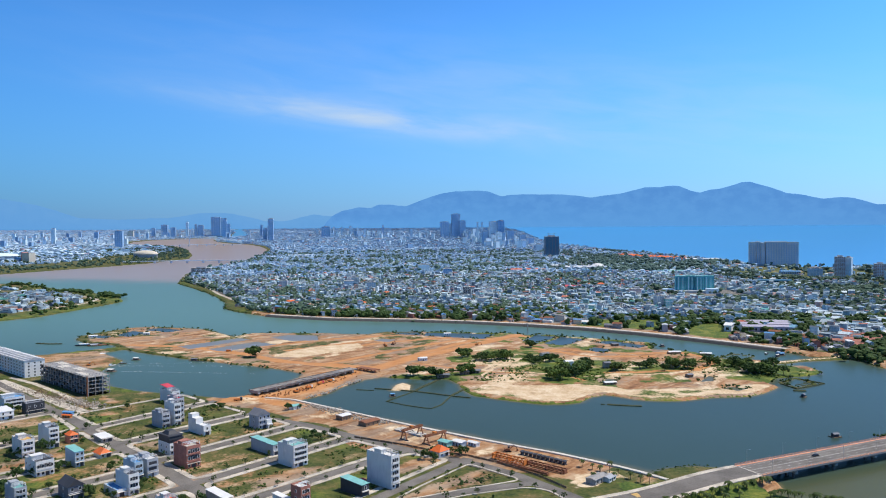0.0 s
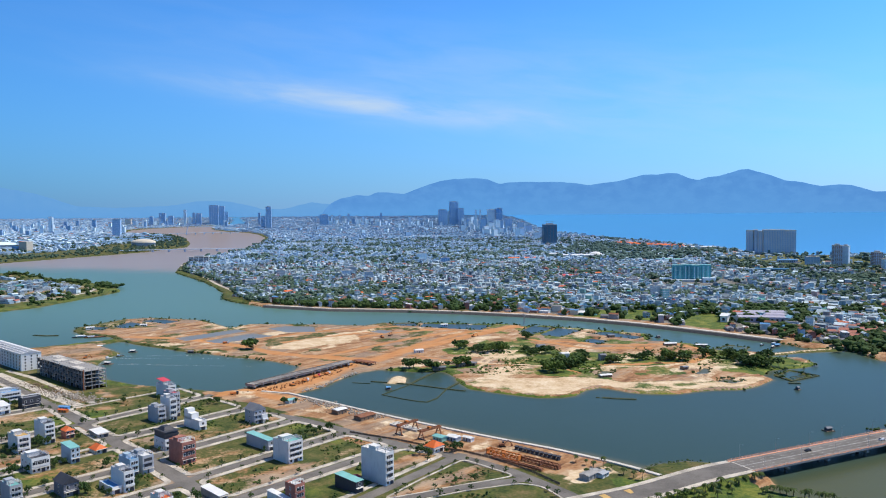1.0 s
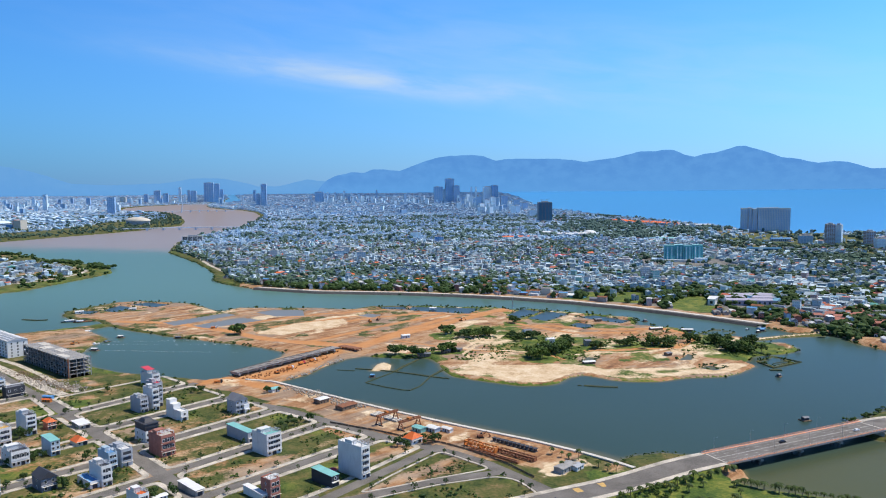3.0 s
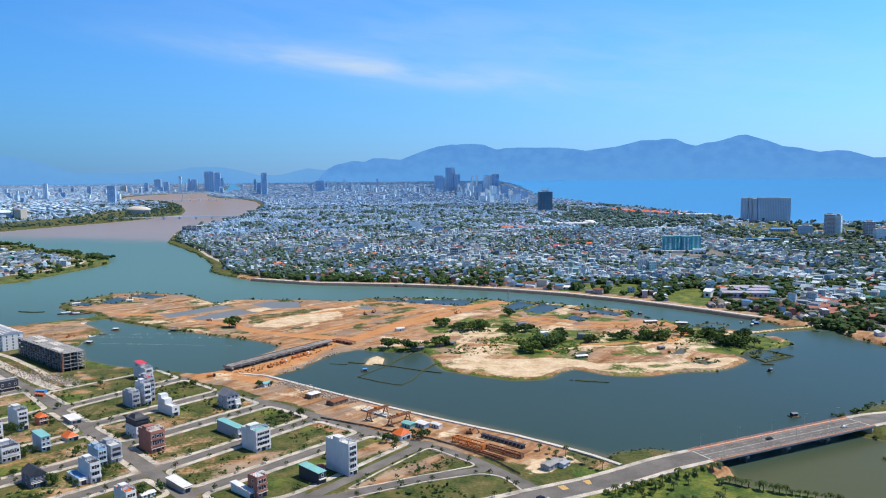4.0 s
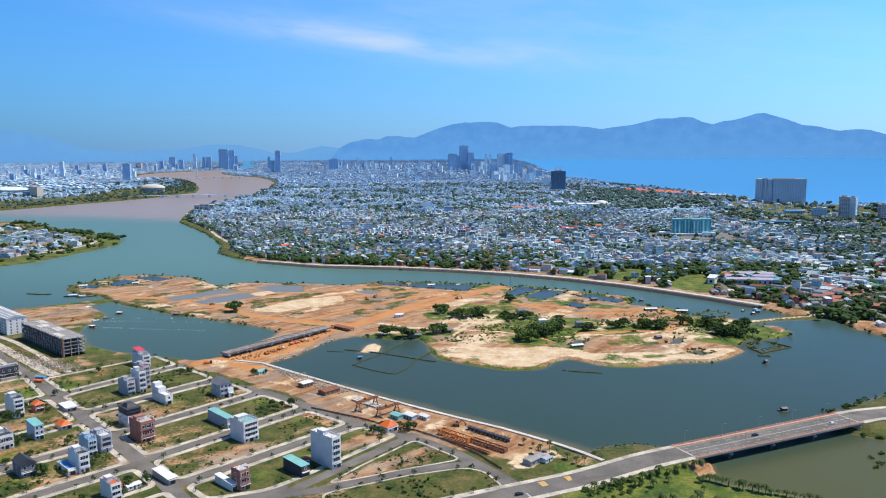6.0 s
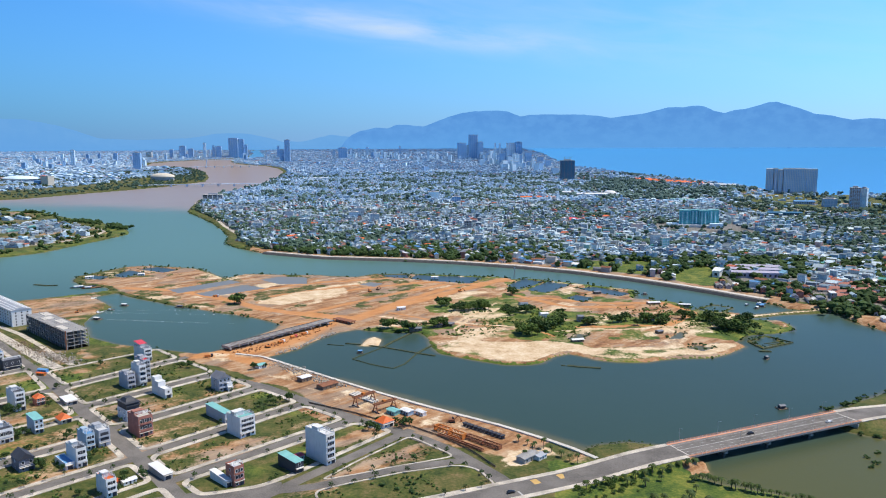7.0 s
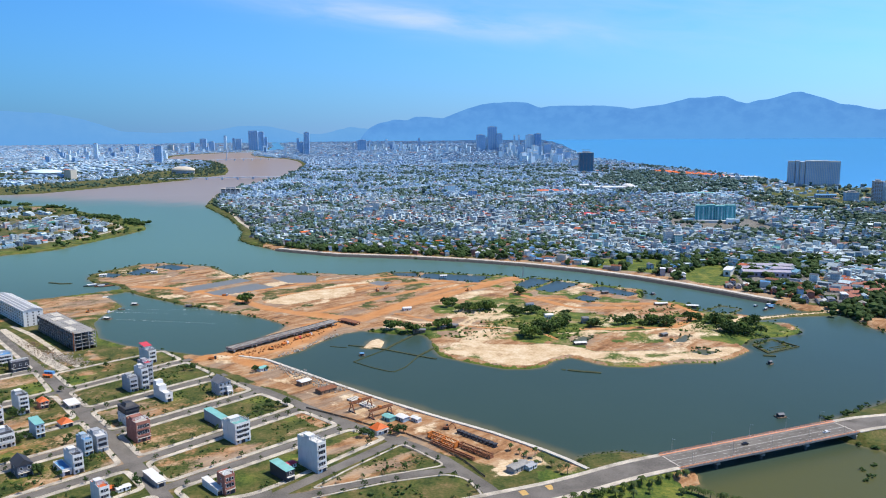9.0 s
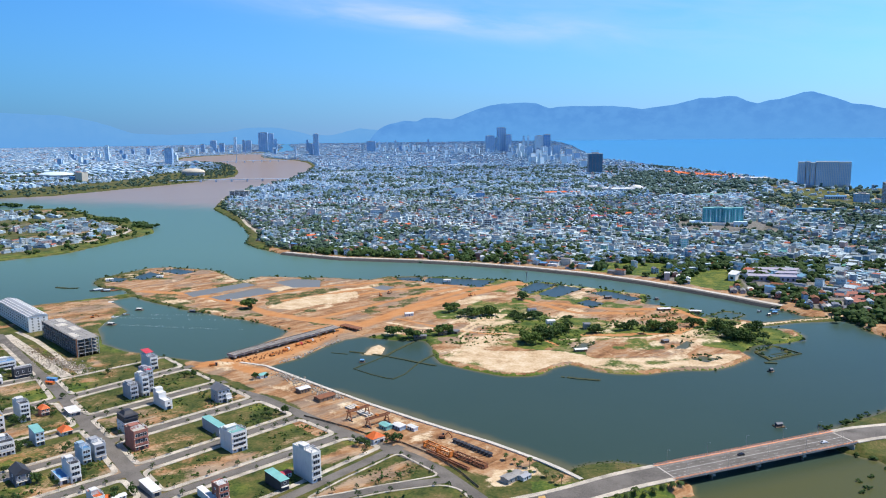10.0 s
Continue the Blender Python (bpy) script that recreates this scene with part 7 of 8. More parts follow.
x, y = scatter(POINT_WEST, 3, 900, 2300, 5200, 29, lambda x, y: np.where(inside_by(x, y, POINT_WEST) < 40, 0.8, 0.30 + 0.8 * rough(x, y, 80, 2)))
clumps("town_trees", x, y, 2.0, rng.uniform(3, 7, len(x)), 4, "leaf", "green trees and scrub on the western point", 30)


# the first rows behind the river road, house by house
PAINTS = [("white", "white_wall"), ("white", "white_wall"), ("grey", "grey_wall"), ("pale blue", "blue_wall"), ("cream", "cream_wall"), ("bare concrete", "concrete"), ("brick", "brick_wall")]
ROOFS = [("white tin", "white_roof"), ("grey tin", "grey_roof"), ("grey tin", "concrete"), ("rusty tin", "rust"), ("blue tin", "blue_roof"), ("white tin", "white_roof"), ("rusty tin", "rust")]
rt = random.Random(61)
for x, y, turn in near_lots:
    (pn, paint), (rn, cover) = rt.choice(PAINTS), rt.choice(ROOFS)
    w, d, fl = rt.uniform(4.8, 7.5), rt.uniform(9, 15), rt.choice((1, 1, 1, 2, 2, 3))
    h = fl * 3.2 + 0.3
    ob = thing("town_house", f"{pn} house of {('one storey', 'two storeys', 'three storeys')[fl - 1]} with a {rn} roof", "house", pose(x, y, 3.0, 0, 0, math.degrees(turn) + rt.choice((0, 180))), "houses behind the river road")
    wall = part("wall", Geo().box(-w / 2, w / 2, -d / 2, d / 2, -1, h), paint, ob)
    e, top_z = 0.4, rt.choice((0.5, 1.4, 1.8))
    part("roof", Geo().add([(-w / 2 - e, -d / 2 - e, h), (w / 2 + e, -d / 2 - e, h), (w / 2 + e, d / 2 + e, h), (-w / 2 - e, d / 2 + e, h), (0, -d / 2 - e, h + top_z), (0, d / 2 + e, h + top_z)], [(0, 1, 4), (1, 2, 5, 4), (2, 3, 5), (3, 0, 4, 5), (3, 2, 1, 0)]), cover, ob)
    for k in range(fl):
        for i in (-1, 1):
            if k or i > 0:
                window(wall, i * w * 0.25, -d / 2 - 0.1, k * 3.2 + 1.0, 0, 1.1, 1.3)
    part("door", Geo().box(-w * 0.4, -w * 0.1, -d / 2 - 0.06, -d / 2 + 0.05, 0, 2.3), "dark_wall", ob)

# ---- large buildings across the river ----
def far_pose(x, y, z=3.0, turn=0.0):
    """Pose and scale of a thing that stands at a true place, drawn in with the land."""
    sx, sy, sz = (float(v) for v in squeeze(x, y, z))
    k = (math.hypot(sx - MID[0], sy - MID[1])) / max(math.hypot(x - MID[0], y - MID[1]), 1e-6)
    return pose(sx, sy, sz, 0, 0, turn) @ Matrix.Diagonal((k, k, k, 1))


def tower(label, x, y, w, d, h, turn=8.0, wall="tower_haze_blue", bands=None, name="tower_block", crown=0.0, group="towers", band="hazed_concrete", plainly=False):
    """A tall block with floor bands, upright fins and a roof plant room."""
    ob = thing(name, label, "tower", None, group)
    ob.matrix_world = far_pose(x, y, 2.0, turn)
    part("wall", Geo().box(-w / 2, w / 2, -d / 2, d / 2, -6, h), wall, ob)
    part("roof", Geo().box(-w / 2 - 0.4, w / 2 + 0.4, -d / 2 - 0.4, d / 2 + 0.4, h, h + 1.2), "pale_concrete", ob)
    if plainly:
        return ob
    part("plant_room", Geo().box(-w * 0.25, w * 0.25, -d * 0.25, d * 0.25, h + 1.2, h + 5 + crown), "grey_wall", ob)
    n = bands or max(3, int(h / 7))
    for k in range(1, n):
        z = h * k / n
        part("floor_band", Geo().box(-w / 2 - 0.35, w / 2 + 0.35, -d / 2 - 0.35, d / 2 + 0.35, z - 0.5, z + 0.5), band, ob)
    for k in range(5):
        xx = -w / 2 + w * k / 4
        part("fin", Geo().box(xx - w * 0.014, xx + w * 0.014, -d / 2 - 0.6, -d / 2, 0, h), band, ob)
    return ob


# skyline facades: distance haze put into the colours, blued and paled
MAT["tower_haze_blue"] = plain("haze_blue_facade", (0.32, 0.51, 0.72), 0.55, 0.12, 0.05)
MAT["tower_haze_pale"] = plain("haze_pale_facade", (0.70, 0.86, 0.97), 0.6, 0.12, 0.05)
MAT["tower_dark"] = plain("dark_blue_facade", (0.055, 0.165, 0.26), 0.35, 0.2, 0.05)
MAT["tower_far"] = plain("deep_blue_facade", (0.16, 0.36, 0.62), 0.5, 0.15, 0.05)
MAT["tower_teal"] = plain("teal_facade", (0.13, 0.50, 0.55), 0.55, 0.12, 0.08)
MAT["tower_brown"] = plain("brown_facade", (0.34, 0.26, 0.24), 0.6, 0.15, 0.08)
MAT["hotel_wall"] = plain("hotel_facade", (0.60, 0.66, 0.74), 0.6, 0.12, 0.05)
# concrete with the haze's pale blue put into its colour
MAT["hazed_concrete"] = plain("hazed_concrete", (0.58, 0.68, 0.80), 0.7, 0.1, 0.1)
MAT["pink_wall"] = plain("pink_wall", (0.66, 0.42, 0.40), 0.7, 0.12, 0.3)
MAT["mauve_wall"] = plain("mauve_wall", (0.42, 0.40, 0.50), 0.7, 0.1, 0.3)

# dark tower still under construction, with a crane on top
t = tower("dark blue glass tower under construction with roof cranes", 514, 3600, 62, 40, 100, 4, "tower_dark", 20, crown=2, band="slate_wall")
part("podium", Geo().box(-44, 44, -30, 26, -6, 14), "tower_haze_blue", t)
for x in (-14, 12):
    part("tower_crane", Geo().beam((x, 0, 100), (x, 0, 116), 1.2).beam((x - 9, 0, 114), (x + 15, 0, 116), 0.9), "steel", t)

# the big hotel by the sea: slabs joined in a row
hotel = thing("hotel", "long grey seaside hotel of tall joined slabs", "hotel", far_pose(1182, 2700, 2.0, -14) @ Matrix.Diagonal((0.88, 1, 0.97, 1)))
for k, (x0, x1, dy, h) in enumerate(((-96, -72, 4, 88), (-70, -56, 0, 90), (-55, -38, -4, 86), (-36, 44, -8, 90), (46, 88, 0, 88))):
    slab = part("slab", Geo().box(x0, x1, dy - 12, dy + 14, -4, h), "hotel_wall", hotel)
    part("slab_roof", Geo().box(x0 - 0.5, x1 + 0.5, dy - 12.5, dy + 14.5, h, h + 1.6), "pale_concrete", slab)
    n = max(2, int((x1 - x0) / 6))
    for i in range(n):
        x = x0 + (x1 - x0) * (i + 0.5) / n
        part("window_strip", Geo().box(x - 1.3, x + 1.3, dy - 12.25, dy - 12.0, 8, h - 4), "tower_haze_blue", slab)
    for i in range(1, 12):
        part("floor_band", Geo().box(x0, x1, dy - 12.6, dy - 12.0, h * i / 12 - 0.4, h * i / 12 + 0.4), "hazed_concrete", slab)
part("base", Geo().box(-98, 90, -20, 20, -4, 9), "grey_wall", hotel)
part("link", Geo().box(-96, 88, -2, 10, 78, 84), "hotel_wall", hotel)

# teal apartment block
teal = thing("apartment_block", "teal-blue apartment block with white balcony columns", "building", pose(542, 1632, 2.0, 0, 0, -12))
for k, (x0, x1, y0, h) in enumerate(((-40, -18, -8, 35), (-18, 0, -4, 36), (0, 18, -8, 35), (18, 40, -4, 36))):
    wing = part("wing", Geo().box(x0, x1, y0, 12, -3, h), "tower_teal", teal)
    for i in range(5):
        x = x0 + (x1 - x0) * (i + 0.5) / 5
        part("balcony_column", Geo().box(x - 0.45, x + 0.45, y0 - 0.8, y0, 4, h - 2), "tower_haze_pale" if i % 2 else "tower_dark", wing)
    for i in range(1, 10):
        part("floor_band", Geo().box(x0, x1, y0 - 0.5, y0, h * i / 10 - 0.2, h * i / 10 + 0.2), "teal_roof", wing)
    part("wing_roof", Geo().box(x0, x1, y0, 12, h, h + 1.4), "teal_roof", wing)
part("base", Geo().box(-44, 44, -20, 14, -3, 6), "white_wall", teal)
part("annex", Geo().box(-66, -44, -14, 10, -3, 8).box(20, 46, -34, -20, -3, 11), "tower_haze_pale", teal)

tower("slim brown and white tower by the sea", 1084, 2068, 20, 24, 57, -10, "tower_brown", 16)
tower("white corner tower by the sea", 1106, 2064, 17, 17, 55, -42, "tower_haze_pale", 16)
tower("grey office block near the sea", 1050, 2136, 34, 22, 23, -10, "tower_haze_blue", 6)
tower("dark red tower on the coast", 1160, 2010, 22, 24, 40, -10, "tower_brown", 10)
tower("white tower on the coast", 1150, 1940, 26, 22, 26, -10, "tower_haze_pale", 7)
tower("blue office block in the town", 13, 2318, 26, 20, 19, 5, "blue_roof", 5)
tower("pale blue block in the town", -224, 1799, 22, 18, 19, 12, "blue_wall", 5)
tower("white apartment block in the town", 541, 4311, 34, 26, 46, 5, "tower_haze_pale", 12)

for label, x, y, w, d, h, paint in (("white apartment block near the river", 367, 1288, 14, 12, 25, "white_wall"), ("pale green apartment block near the river", 380, 1282, 12, 14, 20, "teal_roof"), ("white house block with a flat roof", 334, 1230, 13, 11, 15, "white_wall"), ("pale blue house block near the field", 372, 1204, 12, 12, 14, "blue_wall"), ("pink apartment house in the town", 400, 1565, 26, 16, 14, "pink_wall"),
                                   ("white hotel block in the town", -218, 1850, 22, 16, 24, "white_wall"), ("white terraced block in the town", -383, 1816, 18, 14, 20, "white_wall"), ("grey blue block in the town", -165, 1733, 20, 12, 20, "blue_wall"), ("dark glass block in the town", 49, 1572, 14, 12, 20, "dark_wall"), ("white block behind the river road", 68, 1345, 12, 14, 18, "white_wall"), ("white villa on the town corner", -403, 1606, 22, 14, 14, "white_wall"),
                                   ("grey apartment block in the town", -63, 2448, 34, 18, 26, "tower_haze_pale"), ("dark glass office on the town corner", -766, 2400, 60, 24, 22, "dark_wall"), ("long white house on the town corner", -652, 2166, 24, 14, 8, "white_wall")):
    tower(label, x, y, w, d, h, 8, paint, max(3, int(h / 3.4)), name="apartment_block", group="town blocks", band="white_wall" if paint != "white_wall" else "grey_wall")
# skyline of the inner town
FAR_WEST = [(-3550, 6857, 35, 148, 1), (-5521, 9667, 33, 79, 1), (-5078, 9515, 32, 92, 1), (-5629, 11261, 47, 67, 0), (-2502, 5817, 57, 130, 0), (-4648, 10064, 50, 97, 0), (-7177, 18562, 89, 206, 0), (-4582, 12324, 98, 192, 0), (-4417, 12249, 78, 145, 0), (-4949, 14462, 46, 278, 1), (-3847, 11470, 27, 127, 1), (-5436, 16447, 52, 256, 0), (-4630, 14295, 101, 212, 0), (-4033, 13283, 155, 334, 0), (-4112, 14023, 98, 332, 0), (-4014, 13971, 54, 227, 0), (-4979, 9164, 31, 61, 1)]
NEAR_RIVER = [(-1852, 7174, 14, 122, 1), (-2673, 10962, 34, 178, 0), (-2018, 8469, 45, 138, 0), (-1878, 8140, 56, 241, 0), (-1973, 8454, 26, 163, 1), (-1668, 10527, 119, 148, 0), (-2221, 13030, 39, 96, 1), (-982, 11762, 26, 165, 0), (-367, 8187, 24, 121, 1), (-5405, 11171, 37, 83, 0), (-4396, 10770, 52, 80, 1), (-2154, 14519, 44, 150, 1), (-1766, 12790, 29, 132, 1), (-1442, 11421, 34, 152, 1), (-1396, 11968, 36, 124, 1), (-1209, 11310, 34, 117, 1)]
BY_THE_SEA = [(-17, 9405, 105, 201, 0), (126, 9751, 109, 302, 0), (208, 9312, 69, 213, 0), (61, 9779, 36, 173, 1), (420, 10060, 23, 193, 1), (478, 10033, 22, 193, 1), (484, 7614, 85, 191, 1), (539, 7343, 60, 201, 2), (608, 7084, 64, 105, 0), (659, 6445, 53, 76, 0), (657, 5768, 39, 60, 0), (559, 4403, 23, 36, 1)]
for x, y, w, h, c in FAR_WEST + NEAR_RIVER + BY_THE_SEA:
    k = min(1.0, 12850 / math.hypot(x, y))
    x, y, w, h = x * k, y * k, w * k, h * k
    tower("far haze-blue tower of the inner town skyline", x, y, w, w * 0.7, h, 6, ("tower_haze_blue", "tower_haze_pale", "tower_far")[c], 8, group="skyline towers")
tower("cream office block in the far town", -5270, 12636, 90, 60, 90, 6, "cream_wall", 5, group="skyline towers")
rs = random.Random(17)


def by_angle(a0, a1, d0, d1):
    a, d = radians(rs.uniform(a0, a1)), rs.uniform(d0, d1)
    return MID[0] + d * math.sin(a), MID[1] + d * math.cos(a)


for a0, a1, d0, d1, count, low, tall in ((-9, -5, 9500, 12700, 26, 40, 90), (-7, 2, 8000, 12000, 44, 35, 75), (1, 4.5, 6000, 9500, 50, 35, 110), (-32, -21, 6800, 10500, 50, 22, 60), (-24, -16, 9500, 12600, 24, 40, 90), (-12, -2, 5000, 8000, 24, 20, 40), (2.5, 6.2, 4800, 6800, 28, 22, 60)):
    for k in range(count):
        x, y = by_angle(a0, a1, d0, d1)
        if max(float(inside_by(np.array([x]), np.array([y]), ring)[0]) for ring in (MAIN, NORTH_WEST)) < 60:
            continue
        tower("far haze-pale apartment tower in the inner town", x, y, rs.uniform(18, 42), 24, rs.uniform(low, tall), rs.uniform(-20, 30), "tower_haze_pale" if rs.random() < 0.7 else "tower_haze_blue", 5, group="skyline towers", plainly=True)

# white bank building with an orange-red side
bank = thing("office_building", "cream office building with a red stair side and blue hall", "building", far_pose(-1888, 3444, 2.0, -28))
part("wall", Geo().box(-26, 26, -16, 16, -3, 42), "cream_wall", bank)
part("stair_side", Geo().box(-32, -26, -14, 14, -3, 45), "orange_roof", bank)
part("hall", Geo().box(-84, -34, -14, 14, -3, 22), "blue_roof", bank)
part("roof", Geo().box(-26.5, 26.5, -16.5, 16.5, 42, 43.5), "pale_concrete", bank)


def dome(label, x, y, w, d, h, paint, turn):
    ob = thing("arena", label, "arena", far_pose(x, y, 2.5, turn), "arenas")
    g, n, m = Geo(), 28, 7
    for j in range(m):
        q = j / (m - 1) * math.pi / 2
        g.v += [(w / 2 * math.cos(q) * math.cos(i * math.tau / n), d / 2 * math.cos(q) * math.sin(i * math.tau / n), h * 0.45 + h * 0.55 * math.sin(q)) for i in range(n)]
    g.f = [(j * n + i, j * n + (i + 1) % n, (j + 1) * n + (i + 1) % n, (j + 1) * n + i) for j in range(m - 1) for i in range(n)]
    part("roof_shell", g, paint, ob, smooth=True)
    part("base", Geo().prism([(w * 0.47 * math.cos(i * math.tau / n), d * 0.47 * math.sin(i * math.tau / n)) for i in range(n)], -3, h * 0.5), "grey_wall", ob)
    return ob


dome("round stadium with a pale shell roof", -2290, 3904, 225, 150, 28, "tower_haze_pale", -30)
dome("low arena with a tan shell roof", -1560, 3960, 150, 90, 36, "cream_wall", -22)


def hall(label, x, y, w, d, h, wall, roof, turn=0.0, bays=1, group="halls"):
    """Long low halls: a pitched roof on each bay."""
    ob = thing("hall", label, "hall", far_pose(x, y, 2.5, turn), group)
    part("wall", Geo().box(-w / 2, w / 2, -d / 2, d / 2, -2, h), wall, ob)
    for k in range(bays):
        y0, y1 = -d / 2 + d * k / bays, -d / 2 + d * (k + 1) / bays - (0.8 if bays > 1 else 0)
        part("roof", Geo().add([(-w / 2 - 1, y0 - 0.5, h), (w / 2 + 1, y0 - 0.5, h), (w / 2 + 1, y1 + 0.5, h), (-w / 2 - 1, y1 + 0.5, h), (-w / 2 - 1, (y0 + y1) / 2, h + 2.2), (w / 2 + 1, (y0 + y1) / 2, h + 2.2)], [(0, 1, 5, 4), (2, 3, 4, 5), (0, 4, 3), (1, 2, 5)]), roof, ob)
    n = int(w / 6)
    for k in range(n):
        part("opening", Geo().box(-w / 2 + w * (k + 0.3) / n, -w / 2 + w * (k + 0.7) / n, -d / 2 - 0.1, -d / 2 + 0.1, h * 0.3, h * 0.7), "glass", ob)
    return ob


hall("white-walled school with mauve roofs and rows of windows", 430, 1010, 58, 11, 7.5, "mauve_wall", "mauve_wall", -8)
hall("rear wing of the mauve-roofed school", 438, 1034, 62, 11, 8, "mauve_wall", "mauve_wall", -8)
hall("back wing of the mauve-roofed school", 448, 1058, 64, 11, 8, "white_wall", "mauve_wall", -8)
hall("white chapel-like school block at an angle", 388, 1024, 9, 34, 9, "white_wall", "white_roof", -30)
hall("long dark blue workshop on the open plain", 825, 1893, 85, 22, 7, "tower_dark", "tower_dark", -10)
hall("long low teal-roofed hall", 699, 2328, 72, 18, 8, "white_wall", "teal_roof", -6)
hall("long white exhibition hall by the coast", 1083, 3170, 130, 60, 9, "white_wall", "white_roof", -12)
hall("blue-roofed workshop near the coast", 1022, 2231, 54, 24, 9, "blue_wall", "blue_roof", -10)
hall("red-roofed long sheds in the town", 261, 2447, 108, 34, 9, "cream_wall", "orange_roof", 4, 2)
hall("red-roofed market sheds in the town", 292, 1762, 50, 20, 6, "cream_wall", "red_roof", 12, 2)
hall("red-roofed market hall in the town", 364, 1811, 36, 26, 7, "cream_wall", "orange_roof", 12)
hall("row of long white roofs beside the river", -800, 3952, 46, 24, 8, "white_wall", "white_roof", -4)
hall("row of long white roofs beside the river", -752, 3950, 46, 24, 8, "white_wall", "white_roof", -4)
hall("row of long white roofs beside the river", -704, 3950, 42, 24, 8, "white_wall", "white_roof", -4)
hall("white round-roofed sports hall in town", 419, 2602, 40, 30, 9, "white_wall", "white_roof", 5)
hall("white sports hall in the town", 389, 2701, 42, 30, 9, "white_wall", "white_roof", 5)
hall("long grey shed in the town", 370, 2700, 90, 18, 7, "concrete", "grey_roof", 3)
hall("white metal roof on the far bank", 214, 1098, 26, 14, 4, "teal_roof", "white_roof", -30)
hall("long white roof in the town", 640, 1010, 70, 10, 5, "white_wall", "white_roof", -10)
hall("long white roof in the town", 585, 960, 50, 12, 5, "grey_wall", "white_roof", -8)
hall("grey workshop with a dark roof", 560, 905, 36, 22, 6, "grey_wall", "grey_roof", -10)
hall("red tiled low sheds on the bank", 520, 850, 34, 18, 4, "brick_wall", "brick_wall", -12, 2)
hall("red tiled low sheds on the bank", 575, 865, 30, 18, 4, "brick_wall", "rust", -12, 2)
hall("big white exhibition hall in the town", 476, 2566, 76, 50, 11, "white_wall", "white_roof", 5)
re_ = random.Random(71)
for k in range(26):
    x, y = 476 + (k % 7) * 15 + re_.uniform(-3, 3), 872 + (k // 7) * 20 + (k % 7) * 5 + re_.uniform(-3, 3)
    hall("low house with a dull red tiled roof on the bank", x, y, re_.uniform(10, 15), re_.uniform(8, 11), re_.uniform(3, 4.5), "cream_wall", "brick_wall", re_.uniform(-20, 0), group="red-roofed houses")
for x, y in ((-179, 1660), (-286, 1652), (-288, 1432), (-121, 1600), (-89, 1360), (-210, 1720), (-150, 1380), (-20, 1300)):
    hall("town house with a bright red tiled roof", x, y, re_.uniform(13, 20), re_.uniform(10, 14), re_.uniform(4, 8), "white_wall", "orange_roof", re_.uniform(0, 40), group="red-roofed houses")
dome("white round tank hall in the town", 530, 2593, 44, 44, 20, "white_roof", 0)
for k in range(120):
    q = rs.random()
    x, y = 890 + 185 * q + rs.uniform(-20, 16), 3760 - 440 * q + rs.uniform(-110, 90)
    if k == 0:
        villa = thing("resort_villa", "low resort villa with an orange tiled roof", "villa", None, "resort villas")
        part("wall", Geo().box(-9, 9, -6, 6, -2, 5), "cream_wall", villa)
        part("roof", Geo().add([(-10, -7, 5), (10, -7, 5), (10, 7, 5), (-10, 7, 5), (-5, 0, 9.5), (5, 0, 9.5)], [(0, 1, 5, 4), (1, 2, 5), (2, 3, 4, 5), (3, 0, 4)]), "orange_roof", villa)
        villa.matrix_world = far_pose(x, y, 3.0, rs.uniform(0, 90))
    else:
        copy_thing(villa, far_pose(x, y, 3.0, rs.uniform(0, 90)))
for k in range(26):
    copy_thing(villa, far_pose(640 + rs.uniform(-60, 90), 3900 + rs.uniform(-120, 200), 3.0, rs.uniform(0, 90)))


# ---- far river bridges ----
def far_bridge(label, a, b, high, width, piers, pylon=0.0):
    ob = thing("river_bridge", label, "bridge", None, "far bridges")
    n = 24
    g = Geo()
    for i in range(n):
        q = i / (n - 1)
        x, y = a[0] + (b[0] - a[0]) * q, a[1] + (b[1] - a[1]) * q
        rise = high * (0.75 + 0.25 * math.sin(math.pi * q))
        for z in (rise - 2.6, rise):
            for s in (-1, 1):
                d = math.hypot(b[0] - a[0], b[1] - a[1])
                g.v.append(tuple(float(v) for v in squeeze(x - s * width / 2 * (b[1] - a[1]) / d, y + s * width / 2 * (b[0] - a[0]) / d, z)))
    for i in range(n - 1):
        k = i * 4
        g.f += [(k, k + 4, k + 6, k + 2), (k + 1, k + 3, k + 7, k + 5), (k + 2, k + 6, k + 7, k + 3), (k, k + 1, k + 5, k + 4)]
    part("deck", g, "hazed_concrete", ob)
    for i in range(1, piers + 1):
        q = i / (piers + 1)
        x, y = a[0] + (b[0] - a[0]) * q, a[1] + (b[1] - a[1]) * q
        m = far_pose(x, y, 0)
        p = part("pier", Geo().box(-4, 4, -4, 4, -3, high * 0.9), "hazed_concrete", ob)
        p.matrix_world = m
    if pylon:
        p = part("pylon", Geo().beam((0, 0, 0), (14, 0, pylon), 5), "hazed_concrete", ob)
        p.matrix_world = far_pose(a[0] + (b[0] - a[0]) * 0.25, a[1] + (b[1] - a[1]) * 0.25, 0)
    return ob


far_bridge("low pale river bridge on slim piers", (-1400, 3300), (-720, 3380), 12, 16, 9)
far_bridge("wide cable-stayed river bridge with a leaning pylon", (-2230, 6150), (-1720, 6380), 16, 24, 7, 105)
far_bridge("far pale river bridge on piers", (-3443, 9537), (-2650, 10500), 18, 30, 6)

